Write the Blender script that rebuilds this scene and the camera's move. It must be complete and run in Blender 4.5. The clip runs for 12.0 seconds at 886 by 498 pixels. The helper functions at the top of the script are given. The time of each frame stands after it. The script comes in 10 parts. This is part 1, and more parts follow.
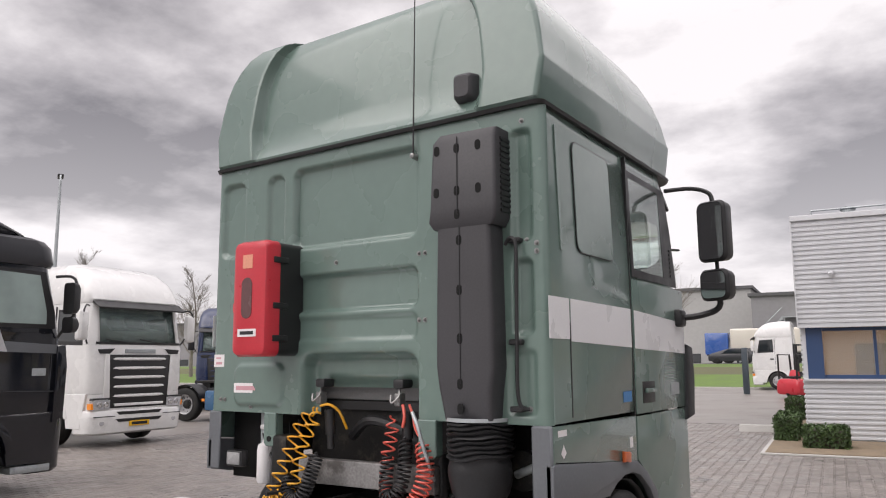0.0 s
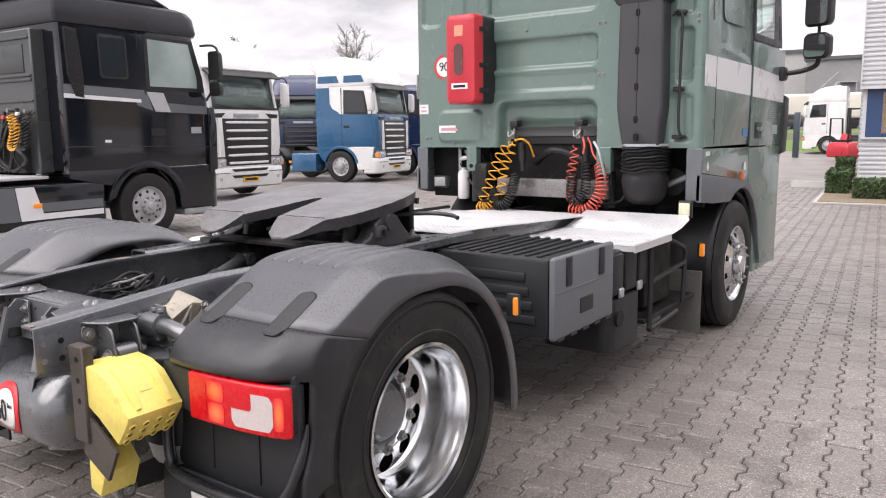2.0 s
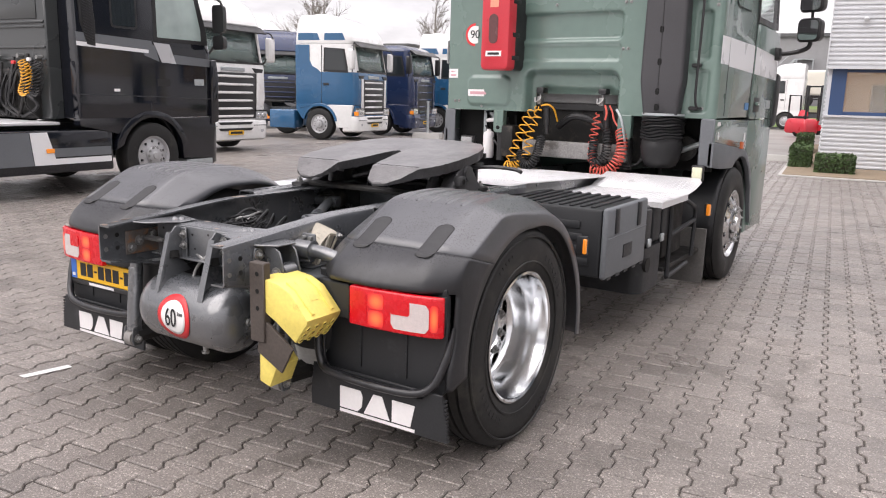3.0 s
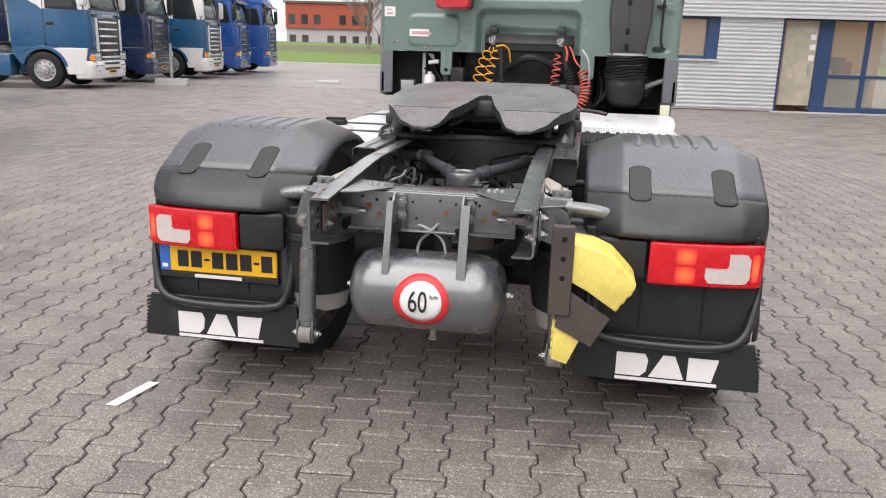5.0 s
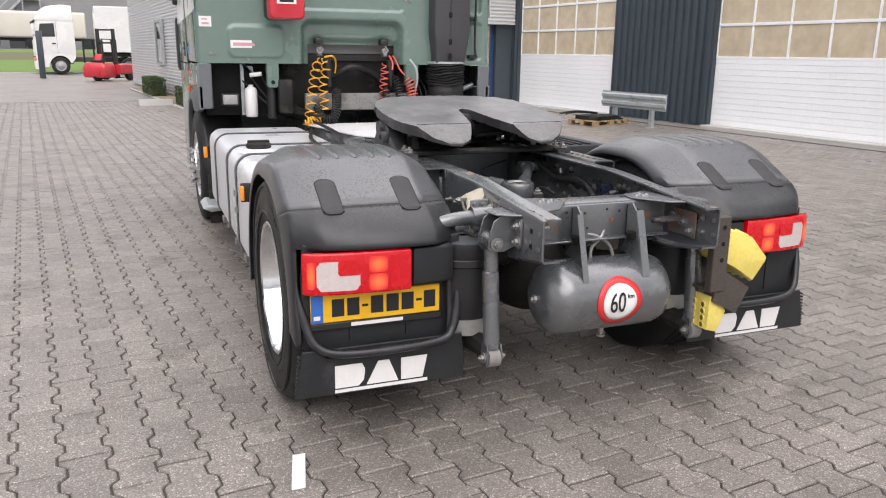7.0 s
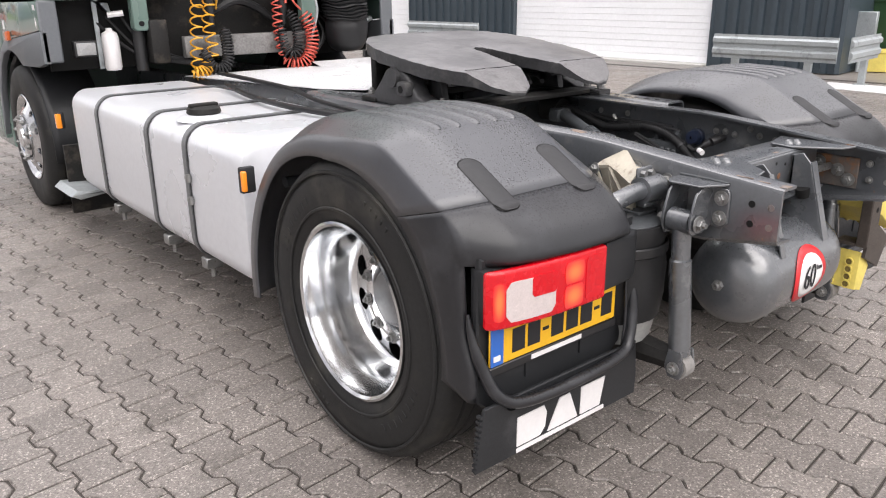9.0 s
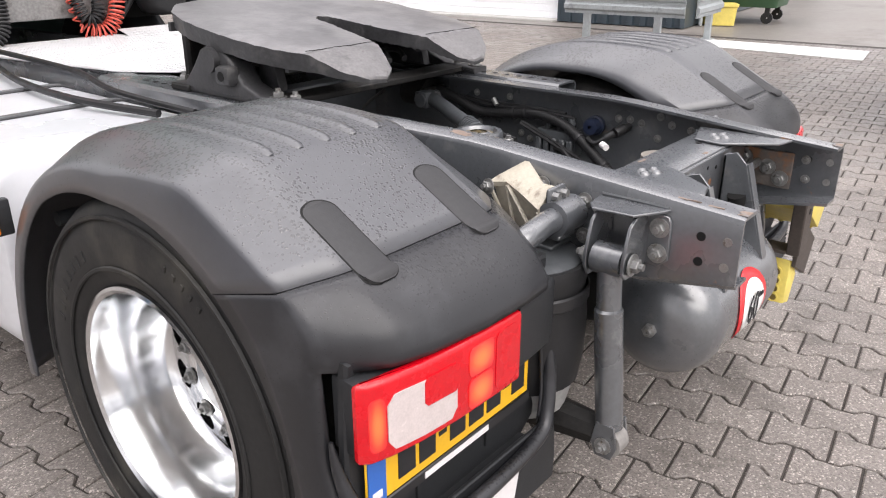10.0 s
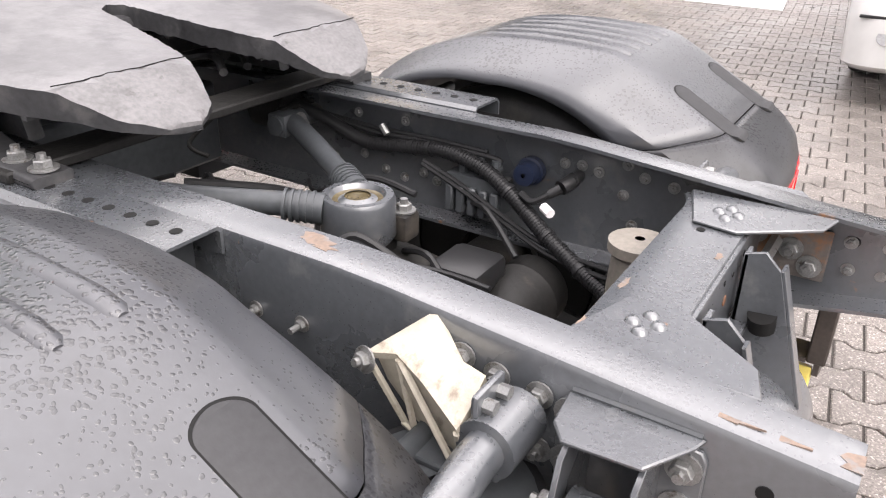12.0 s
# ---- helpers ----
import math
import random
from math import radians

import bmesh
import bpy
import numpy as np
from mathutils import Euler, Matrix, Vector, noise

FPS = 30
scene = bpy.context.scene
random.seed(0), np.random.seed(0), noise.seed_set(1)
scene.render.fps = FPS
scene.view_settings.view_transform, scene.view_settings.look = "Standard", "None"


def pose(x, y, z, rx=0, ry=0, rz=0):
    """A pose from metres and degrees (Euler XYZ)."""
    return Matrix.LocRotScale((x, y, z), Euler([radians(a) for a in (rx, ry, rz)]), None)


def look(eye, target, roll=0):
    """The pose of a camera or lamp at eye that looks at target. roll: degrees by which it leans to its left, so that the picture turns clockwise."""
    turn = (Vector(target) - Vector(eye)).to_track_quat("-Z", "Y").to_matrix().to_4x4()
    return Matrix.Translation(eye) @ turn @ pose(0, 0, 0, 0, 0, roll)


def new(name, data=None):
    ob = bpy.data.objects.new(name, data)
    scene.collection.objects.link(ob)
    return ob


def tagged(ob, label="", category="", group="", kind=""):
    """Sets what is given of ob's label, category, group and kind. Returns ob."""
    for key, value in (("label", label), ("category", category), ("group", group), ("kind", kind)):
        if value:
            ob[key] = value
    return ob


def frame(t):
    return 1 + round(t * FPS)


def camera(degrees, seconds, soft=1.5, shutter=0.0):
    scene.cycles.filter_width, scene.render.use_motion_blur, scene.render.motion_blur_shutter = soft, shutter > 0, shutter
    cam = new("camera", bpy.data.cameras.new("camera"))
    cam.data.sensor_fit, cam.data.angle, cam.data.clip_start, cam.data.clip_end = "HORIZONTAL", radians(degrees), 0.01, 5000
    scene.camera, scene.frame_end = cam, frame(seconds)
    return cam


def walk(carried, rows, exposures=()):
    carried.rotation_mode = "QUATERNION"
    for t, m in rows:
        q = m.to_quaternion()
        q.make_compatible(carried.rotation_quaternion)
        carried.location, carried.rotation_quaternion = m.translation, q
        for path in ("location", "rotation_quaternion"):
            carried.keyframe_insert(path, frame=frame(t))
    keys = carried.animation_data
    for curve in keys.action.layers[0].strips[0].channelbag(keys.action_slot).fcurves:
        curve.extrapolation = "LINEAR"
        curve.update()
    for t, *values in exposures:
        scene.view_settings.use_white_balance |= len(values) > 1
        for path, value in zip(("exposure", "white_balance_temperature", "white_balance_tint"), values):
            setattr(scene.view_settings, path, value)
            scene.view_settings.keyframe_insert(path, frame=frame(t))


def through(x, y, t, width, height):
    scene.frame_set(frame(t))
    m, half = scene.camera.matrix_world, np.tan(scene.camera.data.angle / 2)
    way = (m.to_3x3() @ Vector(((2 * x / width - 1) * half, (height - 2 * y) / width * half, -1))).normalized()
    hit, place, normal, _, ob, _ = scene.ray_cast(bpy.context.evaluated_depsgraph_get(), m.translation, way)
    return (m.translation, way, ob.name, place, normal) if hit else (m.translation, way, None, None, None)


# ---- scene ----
cam = camera(59.6, 12.0, soft=1.1)
PATH = [
    (0, (2.825, 0.363, 1.727), (1.754, 2.027, 2.016), -0.4),
    (0.5, (2.924, -0.142, 1.66), (1.809, 1.513, 1.791), -1.4),
    (1, (2.941, -0.644, 1.628), (1.776, 0.98, 1.567), -1.8),
    (1.5, (2.986, -1.075, 1.603), (1.805, 0.525, 1.389), -1.6),
    (2, (2.875, -1.514, 1.552), (1.721, 0.092, 1.253), -0.7),
    (2.5, (2.852, -2.013, 1.554), (1.743, -0.387, 1.198), 0.8),
    (3, (2.703, -2.361, 1.556), (1.655, -0.704, 1.163), 1.6),
    (3.5, (2.267, -2.69, 1.484), (1.311, -0.991, 1.037), 2.0),
    (3.7, (2.066, -2.751, 1.48), (1.163, -1.029, 1.009), 2.2),
    (5.3, (0.146, -2.901, 1.475), (-0.015, -0.973, 0.967), 1.4),
    (5.5, (-0.113, -2.92, 1.463), (-0.153, -0.986, 0.957), 1.3),
    (6, (-0.69, -2.921, 1.488), (-0.432, -1.001, 0.991), 1.1),
    (6.5, (-1.256, -2.824, 1.513), (-0.733, -0.958, 1.021), 0.9),
    (7, (-1.747, -2.728, 1.527), (-1.03, -0.927, 1.036), 0.8),
    (7.5, (-2.167, -2.428, 1.512), (-1.264, -0.716, 1.01), 0.8),
    (7.7, (-2.283, -2.34, 1.521), (-1.349, -0.645, 1.017), 0.5),
    (8.5, (-2.477, -1.715, 1.508), (-1.375, -0.155, 0.905), 0.0),
    (9.3, (-2.404, -1.145, 1.49), (-1.139, 0.25, 0.816), -0.7),
    (9.5, (-2.336, -1.051, 1.504), (-1.032, 0.295, 0.806), -0.6),
    (10, (-1.968, -0.793, 1.496), (-0.533, 0.378, 0.741), 0.0),
    (10.5, (-1.66, -0.571, 1.523), (-0.141, 0.45, 0.714), 0.5),
    (11, (-1.421, -0.375, 1.56), (0.13, 0.559, 0.71), 0.8),
    (11.5, (-1.232, -0.297, 1.556), (0.31, 0.626, 0.679), 1.1),
    (12, (-1.17, -0.276, 1.53), (0.351, 0.672, 0.636), 1.0),
]
walk(cam, [(t, look(eye, target, roll)) for t, eye, target, roll in PATH],
     exposures=((0, 0.33, 6610, 14.6), (0.5, 0.38, 6590, 14.8), (1, 0.72, 6555, 15.0), (2, 0.82, 6515, 15.4), (2.5, 0.84, 6540, 15.6), (3.7, 0.76, 6560, 12.6), (5.5, 0.69, 6520, 11.3), (7.5, 0.75, 6500, 11.7), (9.5, 0.98, 6540, 12.2), (10, 1.03, 6532.0, 12.6), (10.5, 1.20, 6584.0, 13.0), (11.2, 1.42, 6578.0, 13.6), (12, 1.49, 6625.0, 14.0)))

# ---------------------------------------------------------------- sky and sun
world = bpy.data.worlds.new("overcast_sky")
scene.world = world
world.use_nodes = True
wn, wl = world.node_tree.nodes, world.node_tree.links
wn.clear()
w_out = wn.new("ShaderNodeOutputWorld")
w_mix = wn.new("ShaderNodeMixShader")
w_sky = wn.new("ShaderNodeTexSky")
w_sky.sky_type, w_sky.sun_disc = "NISHITA", False
w_sky.sun_elevation, w_sky.sun_rotation = radians(48), radians(200)
w_bg1, w_bg2 = wn.new("ShaderNodeBackground"), wn.new("ShaderNodeBackground")
w_bg1.inputs["Strength"].default_value = 0.09
w_bg2.inputs["Strength"].default_value = 0.92
w_mix.inputs[0].default_value = 0.92
w_co = wn.new("ShaderNodeTexCoord")
w_sep = wn.new("ShaderNodeSeparateXYZ")
w_add = wn.new("ShaderNodeMath"); w_add.operation = "ADD"; w_add.inputs[1].default_value = 0.22
w_abs = wn.new("ShaderNodeMath"); w_abs.operation = "ABSOLUTE"
w_div = wn.new("ShaderNodeVectorMath"); w_div.operation = "DIVIDE"
w_com = wn.new("ShaderNodeCombineXYZ")
w_noise = wn.new("ShaderNodeTexNoise")
w_noise.inputs["Scale"].default_value, w_noise.inputs["Detail"].default_value, w_noise.inputs["Roughness"].default_value = 1.15, 9.0, 0.55
w_ramp = wn.new("ShaderNodeValToRGB")
cr = w_ramp.color_ramp
cr.elements[0].position, cr.elements[0].color = 0.41, (0.25, 0.242, 0.253, 1)
cr.elements[1].position, cr.elements[1].color = 0.61, (0.93, 0.912, 0.912, 1)
e = cr.elements.new(0.505); e.color = (0.53, 0.515, 0.525, 1)
w_hor = wn.new("ShaderNodeMapRange")
w_hor.inputs["From Min"].default_value, w_hor.inputs["From Max"].default_value = 0.0, 0.30
w_hor.inputs["To Min"].default_value, w_hor.inputs["To Max"].default_value = 0.62, 0.0
w_mc = wn.new("ShaderNodeMix"); w_mc.data_type = "RGBA"
w_mc.inputs["B"].default_value = (0.93, 0.91, 0.92, 1)
wl.new(w_co.outputs["Generated"], w_sep.inputs[0])
wl.new(w_sep.outputs["Z"], w_abs.inputs[0])
wl.new(w_abs.outputs[0], w_add.inputs[0])
for k in ("X", "Y", "Z"):
    wl.new(w_add.outputs[0], w_com.inputs[k])
wl.new(w_co.outputs["Generated"], w_div.inputs[0])
wl.new(w_com.outputs[0], w_div.inputs[1])
wl.new(w_div.outputs[0], w_noise.inputs["Vector"])
wl.new(w_noise.outputs["Fac"], w_ramp.inputs[0])
wl.new(w_sep.outputs["Z"], w_hor.inputs["Value"])
wl.new(w_hor.outputs["Result"], w_mc.inputs["Factor"])
wl.new(w_ramp.outputs["Color"], w_mc.inputs["A"])
w_zen = wn.new("ShaderNodeMapRange"); w_zen.interpolation_type = "SMOOTHSTEP"
w_zen.inputs["From Min"].default_value, w_zen.inputs["From Max"].default_value = 0.38, 0.95
w_zen.inputs["To Min"].default_value, w_zen.inputs["To Max"].default_value = 0.90, 2.8
wl.new(w_sep.outputs["Z"], w_zen.inputs["Value"])
wl.new(w_zen.outputs["Result"], w_bg2.inputs["Strength"])
wl.new(w_mc.outputs["Result"], w_bg2.inputs["Color"])
wl.new(w_sky.outputs[0], w_bg1.inputs["Color"])
wl.new(w_bg1.outputs[0], w_mix.inputs[1])
wl.new(w_bg2.outputs[0], w_mix.inputs[2])
wl.new(w_mix.outputs[0], w_out.inputs[0])

sun_data = bpy.data.lights.new("sun", "SUN")
sun_data.energy, sun_data.angle, sun_data.color = 1.5, radians(62), (1.0, 0.97, 0.93)
sun = new("sun", sun_data)
sun.matrix_world = look((-6, -14, 20), (0, 2, 0))

# ---------------------------------------------------------------- materials
MATS = {}


def mat(name, base, rough=0.5, metal=0.0, var=0.15, scale=6.0, fine=90.0, bump=0.0, bump_scale=200.0, coat=0.0,
        tint=None, tint_at=0.6, tint_scale=3.0, rough_var=0.1, emit=None, emit_strength=0.0, alpha=None, drops=0.0, island=0.0, rnd=0.0, speck=0.0, speck_scale=170.0, rust=0.0, coat_rough=0.06, coat_ior=1.5):
    """A procedural surface: base colour varied at two scales, stains of a second colour, relief and uneven gloss."""
    m = bpy.data.materials.new(name)
    m.use_nodes = True
    n, l = m.node_tree.nodes, m.node_tree.links
    bs = n["Principled BSDF"]
    co = n.new("ShaderNodeTexCoord")
    geo = n.new("ShaderNodeNewGeometry")
    vec = geo.outputs["Position"]
    a = n.new("ShaderNodeTexNoise"); a.inputs["Scale"].default_value = scale; a.inputs["Detail"].default_value = 5
    b = n.new("ShaderNodeTexNoise"); b.inputs["Scale"].default_value = fine; b.inputs["Detail"].default_value = 3
    l.new(vec, a.inputs["Vector"]); l.new(vec, b.inputs["Vector"])
    ad = n.new("ShaderNodeMath"); ad.operation = "ADD"
    l.new(a.outputs["Fac"], ad.inputs[0]); l.new(b.outputs["Fac"], ad.inputs[1])
    last = ad.outputs[0]
    if rnd or island:
        src = n.new("ShaderNodeObjectInfo").outputs["Random"] if rnd else geo.outputs["Random Per Island"]
        ml = n.new("ShaderNodeMath"); ml.operation = "MULTIPLY_ADD"
        ml.inputs[1].default_value = rnd or island; ml.inputs[2].default_value = -0.5 * (rnd or island)
        l.new(src, ml.inputs[0])
        ad2 = n.new("ShaderNodeMath"); ad2.operation = "ADD"
        l.new(last, ad2.inputs[0]); l.new(ml.outputs[0], ad2.inputs[1])
        last = ad2.outputs[0]
    mr = n.new("ShaderNodeMapRange")
    mr.inputs["From Min"].default_value, mr.inputs["From Max"].default_value = 0.6, 1.4
    mr.inputs["To Min"].default_value, mr.inputs["To Max"].default_value = 1 - var, 1 + var
    l.new(last, mr.inputs["Value"])
    mx = n.new("ShaderNodeVectorMath"); mx.operation = "SCALE"
    mx.inputs[0].default_value = base[:3]
    l.new(mr.outputs["Result"], mx.inputs["Scale"])
    colour = mx.outputs[0]
    if tint:
        t = n.new("ShaderNodeTexNoise"); t.inputs["Scale"].default_value = tint_scale; t.inputs["Detail"].default_value = 7; t.inputs["Roughness"].default_value = 0.65
        l.new(vec, t.inputs["Vector"])
        tr = n.new("ShaderNodeMapRange")
        tr.inputs["From Min"].default_value, tr.inputs["From Max"].default_value = tint_at, tint_at + 0.12
        l.new(t.outputs["Fac"], tr.inputs["Value"])
        tm = n.new("ShaderNodeMix"); tm.data_type = "RGBA"
        tm.inputs["B"].default_value = (*tint, 1)
        l.new(tr.outputs["Result"], tm.inputs["Factor"]); l.new(colour, tm.inputs["A"])
        colour = tm.outputs["Result"]
    if rust:
        # small rust spots and runs, each inside a darker dirty patch
        rn = n.new("ShaderNodeTexNoise"); rn.inputs["Scale"].default_value = 13; rn.inputs["Detail"].default_value = 8; rn.inputs["Roughness"].default_value = 0.7
        l.new(vec, rn.inputs["Vector"])
        rp_ = n.new("ShaderNodeMapRange")
        rp_.inputs["From Min"].default_value, rp_.inputs["From Max"].default_value = rust, rust + 0.06
        l.new(rn.outputs["Fac"], rp_.inputs["Value"])
        rx = n.new("ShaderNodeMix"); rx.data_type = "RGBA"; rx.inputs["B"].default_value = (0.19, 0.095, 0.045, 1)
        l.new(rp_.outputs["Result"], rx.inputs["Factor"]); l.new(colour, rx.inputs["A"])
        colour = rx.outputs["Result"]
    if speck:
        # grains of stone in the surface: most near the base colour, few pale, some dark
        sv = n.new("ShaderNodeTexVoronoi"); sv.inputs["Scale"].default_value = speck_scale
        l.new(vec, sv.inputs["Vector"])
        ss = n.new("ShaderNodeSeparateColor"); l.new(sv.outputs["Color"], ss.inputs[0])
        sr = n.new("ShaderNodeValToRGB")
        e0, e1 = sr.color_ramp.elements
        e0.position, e0.color = 0.0, (1 - 0.75 * speck,) * 3 + (1,)
        e1.position, e1.color = 1.0, (1 + 2.6 * speck,) * 3 + (1,)
        for pos_, v_ in ((0.30, 1 - 0.25 * speck), (0.80, 1 + 0.15 * speck), (0.92, 1 + 0.9 * speck)):
            ee = sr.color_ramp.elements.new(pos_); ee.color = (v_, v_, v_, 1)
        l.new(ss.outputs[0], sr.inputs[0])
        sm = n.new("ShaderNodeMix"); sm.data_type = "RGBA"; sm.blend_type = "MULTIPLY"; sm.inputs["Factor"].default_value = 1.0
        sm.clamp_result = False
        l.new(colour, sm.inputs["A"]); l.new(sr.outputs["Color"], sm.inputs["B"])
        colour = sm.outputs["Result"]
    l.new(colour, bs.inputs["Base Color"])
    rr = n.new("ShaderNodeMapRange")
    rr.inputs["From Min"].default_value, rr.inputs["From Max"].default_value = 0.3, 0.7
    rr.inputs["To Min"].default_value, rr.inputs["To Max"].default_value = max(0.02, rough - rough_var), min(1, rough + rough_var)
    l.new(a.outputs["Fac"], rr.inputs["Value"])
    rough_out = rr.outputs["Result"]
    bs.inputs["Metallic"].default_value = metal
    if max(base) < 0.03 and rough > 0.4:
        bs.inputs["Specular IOR Level"].default_value = 0.3
    bs.inputs["Coat Weight"].default_value = coat
    bs.inputs["Coat Roughness"].default_value, bs.inputs["Coat IOR"].default_value = coat_rough, coat_ior
    norm = None
    if bump:
        bn = n.new("ShaderNodeTexNoise"); bn.inputs["Scale"].default_value = bump_scale; bn.inputs["Detail"].default_value = 4
        l.new(vec, bn.inputs["Vector"])
        bp = n.new("ShaderNodeBump"); bp.inputs["Strength"].default_value = bump; bp.inputs["Distance"].default_value = 0.004
        l.new(bn.outputs["Fac"], bp.inputs["Height"])
        norm = bp.outputs[0]
    if drops:
        # beads of rain: small smooth domes of uneven size
        vo = n.new("ShaderNodeTexVoronoi"); vo.inputs["Scale"].default_value = 115; vo.inputs["Randomness"].default_value = 1.0
        wob = n.new("ShaderNodeTexNoise"); wob.inputs["Scale"].default_value = 75; wob.inputs["Detail"].default_value = 2
        l.new(vec, wob.inputs["Vector"])
        wsc = n.new("ShaderNodeVectorMath"); wsc.operation = "MULTIPLY_ADD"
        wsc.inputs[1].default_value, wsc.inputs[2].default_value = (0.008, 0.008, 0.008), (-0.004, -0.004, -0.004)
        l.new(wob.outputs["Color"], wsc.inputs[0])
        wad = n.new("ShaderNodeVectorMath"); wad.operation = "ADD"
        l.new(vec, wad.inputs[0]); l.new(wsc.outputs[0], wad.inputs[1])
        l.new(wad.outputs[0], vo.inputs["Vector"])
        no = n.new("ShaderNodeTexNoise"); no.inputs["Scale"].default_value = 5; no.inputs["Detail"].default_value = 5
        l.new(vec, no.inputs["Vector"])
        th = n.new("ShaderNodeMapRange"); th.inputs["From Min"].default_value, th.inputs["From Max"].default_value = 0.34, 0.62
        th.inputs["To Min"].default_value, th.inputs["To Max"].default_value = 0.20, 0.50
        l.new(no.outputs["Fac"], th.inputs["Value"])
        sb = n.new("ShaderNodeMath"); sb.operation = "SUBTRACT"; sb.use_clamp = True
        # beads stay on faces that look up and run off upright ones
        gz = n.new("ShaderNodeSeparateXYZ"); l.new(geo.outputs["Normal"], gz.inputs[0])
        up = n.new("ShaderNodeMapRange"); up.inputs["From Min"].default_value, up.inputs["From Max"].default_value = 0.45, 0.94
        up.inputs["To Min"].default_value, up.inputs["To Max"].default_value = 0.25, 1.0
        l.new(gz.outputs["Z"], up.inputs["Value"])
        tu = n.new("ShaderNodeMath"); tu.operation = "MULTIPLY"
        l.new(th.outputs["Result"], tu.inputs[0]); l.new(up.outputs["Result"], tu.inputs[1])
        l.new(tu.outputs[0], sb.inputs[0]); l.new(vo.outputs["Distance"], sb.inputs[1])
        sq = n.new("ShaderNodeMath"); sq.operation = "POWER"; sq.inputs[1].default_value = 0.5
        l.new(sb.outputs[0], sq.inputs[0])
        b2 = n.new("ShaderNodeBump"); b2.inputs["Strength"].default_value = drops; b2.inputs["Distance"].default_value = 0.0028
        l.new(sq.outputs[0], b2.inputs["Height"])
        if norm:
            l.new(norm, b2.inputs["Normal"])
        norm = b2.outputs[0]
        wet = n.new("ShaderNodeMath"); wet.operation = "GREATER_THAN"; wet.inputs[1].default_value = 0.01
        l.new(sb.outputs[0], wet.inputs[0])
        rm = n.new("ShaderNodeMix"); rm.data_type = "FLOAT"
        rm.inputs["B"].default_value = 0.16
        l.new(wet.outputs[0], rm.inputs["Factor"]); l.new(rough_out, rm.inputs["A"])
        # wet spots are darker than the dusty surface round them
        dk = n.new("ShaderNodeMix"); dk.data_type = "RGBA"; dk.blend_type = "MULTIPLY"
        dk.inputs["B"].default_value = (*(3 * (1 - 1.35 * drops,)), 1)
        l.new(wet.outputs[0], dk.inputs["Factor"]); l.new(colour, dk.inputs["A"]); l.new(dk.outputs["Result"], bs.inputs["Base Color"])
        rough_out = rm.outputs["Result"]
    l.new(rough_out, bs.inputs["Roughness"])
    if norm:
        l.new(norm, bs.inputs["Normal"])
        l.new(norm, bs.inputs["Coat Normal"])
    if emit:
        bs.inputs["Emission Color"].default_value = (*emit, 1)
        bs.inputs["Emission Strength"].default_value = emit_strength
    MATS[name] = m
    return m


def glass_mat(name, tint, rough=0.02, through=0.35):
    """Window glass: part mirror, part tinted see-through."""
    m = bpy.data.materials.new(name)
    m.use_nodes = True
    n, l = m.node_tree.nodes, m.node_tree.links
    bs = n["Principled BSDF"]
    bs.inputs["Base Color"].default_value = (*tint, 1)
    bs.inputs["Roughness"].default_value = rough
    bs.inputs["Transmission Weight"].default_value = through
    bs.inputs["IOR"].default_value = 1.5
    bs.inputs["Specular IOR Level"].default_value = 0.8
    return m


green = mat("green_paint", (0.124, 0.184, 0.160), 0.25, var=0.06, scale=1.3, fine=14, coat=0.55, bump=0.02, bump_scale=30, tint=(0.150, 0.212, 0.187), tint_at=0.62, tint_scale=1.6)
silver_foil = mat("silver_foil", (0.45, 0.455, 0.47), 0.3, var=0.05, scale=3, coat=0.3)
white_stripe = mat("white_stripe_foil", (0.74, 0.74, 0.75), 0.32, var=0.04, scale=3, coat=0.3)
black_plastic = mat("dark_grey_plastic", (0.022, 0.023, 0.025), 0.44, var=0.22, scale=4, fine=150, bump=0.10, bump_scale=420, tint=(0.042, 0.042, 0.045), tint_at=0.60, tint_scale=5)
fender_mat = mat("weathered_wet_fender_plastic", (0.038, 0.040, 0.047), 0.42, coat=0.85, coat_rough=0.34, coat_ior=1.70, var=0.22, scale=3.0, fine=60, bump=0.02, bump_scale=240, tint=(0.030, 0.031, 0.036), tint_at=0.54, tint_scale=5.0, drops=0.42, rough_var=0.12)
# end piece: darker base and less coat than the fender above
end_mat = mat("darker_black_end_plastic", (0.014, 0.0145, 0.017), 0.44, coat=0.45, coat_rough=0.30, coat_ior=1.6, var=0.20, scale=3.0, fine=60, bump=0.02, bump_scale=240, tint=(0.030, 0.031, 0.035), tint_at=0.52, tint_scale=6.0, drops=0.22, rough_var=0.12)
strap_rubber = mat("strap_rubber", (0.028, 0.028, 0.030), 0.62, var=0.25, scale=18, bump=0.1)
frame_paint = mat("grey_chassis_paint", (0.066, 0.071, 0.078), 0.32, var=0.20, scale=6, fine=80, coat=1.0, coat_rough=0.24, coat_ior=1.95, bump=0.03, bump_scale=90, tint=(0.11, 0.115, 0.12), tint_at=0.58, tint_scale=11, rough_var=0.12, drops=0.08, rust=0.66)
frame_inner = mat("dirty_dark_chassis_paint", (0.056, 0.061, 0.066), 0.45, var=0.28, scale=5, fine=60, bump=0.06, bump_scale=120, tint=(0.105, 0.092, 0.075), tint_at=0.61, tint_scale=5)
rusty = mat("rusty_steel", (0.17, 0.075, 0.035), 0.85, var=0.4, scale=25, fine=160, bump=0.3, tint=(0.07, 0.06, 0.055), tint_at=0.5, tint_scale=18)
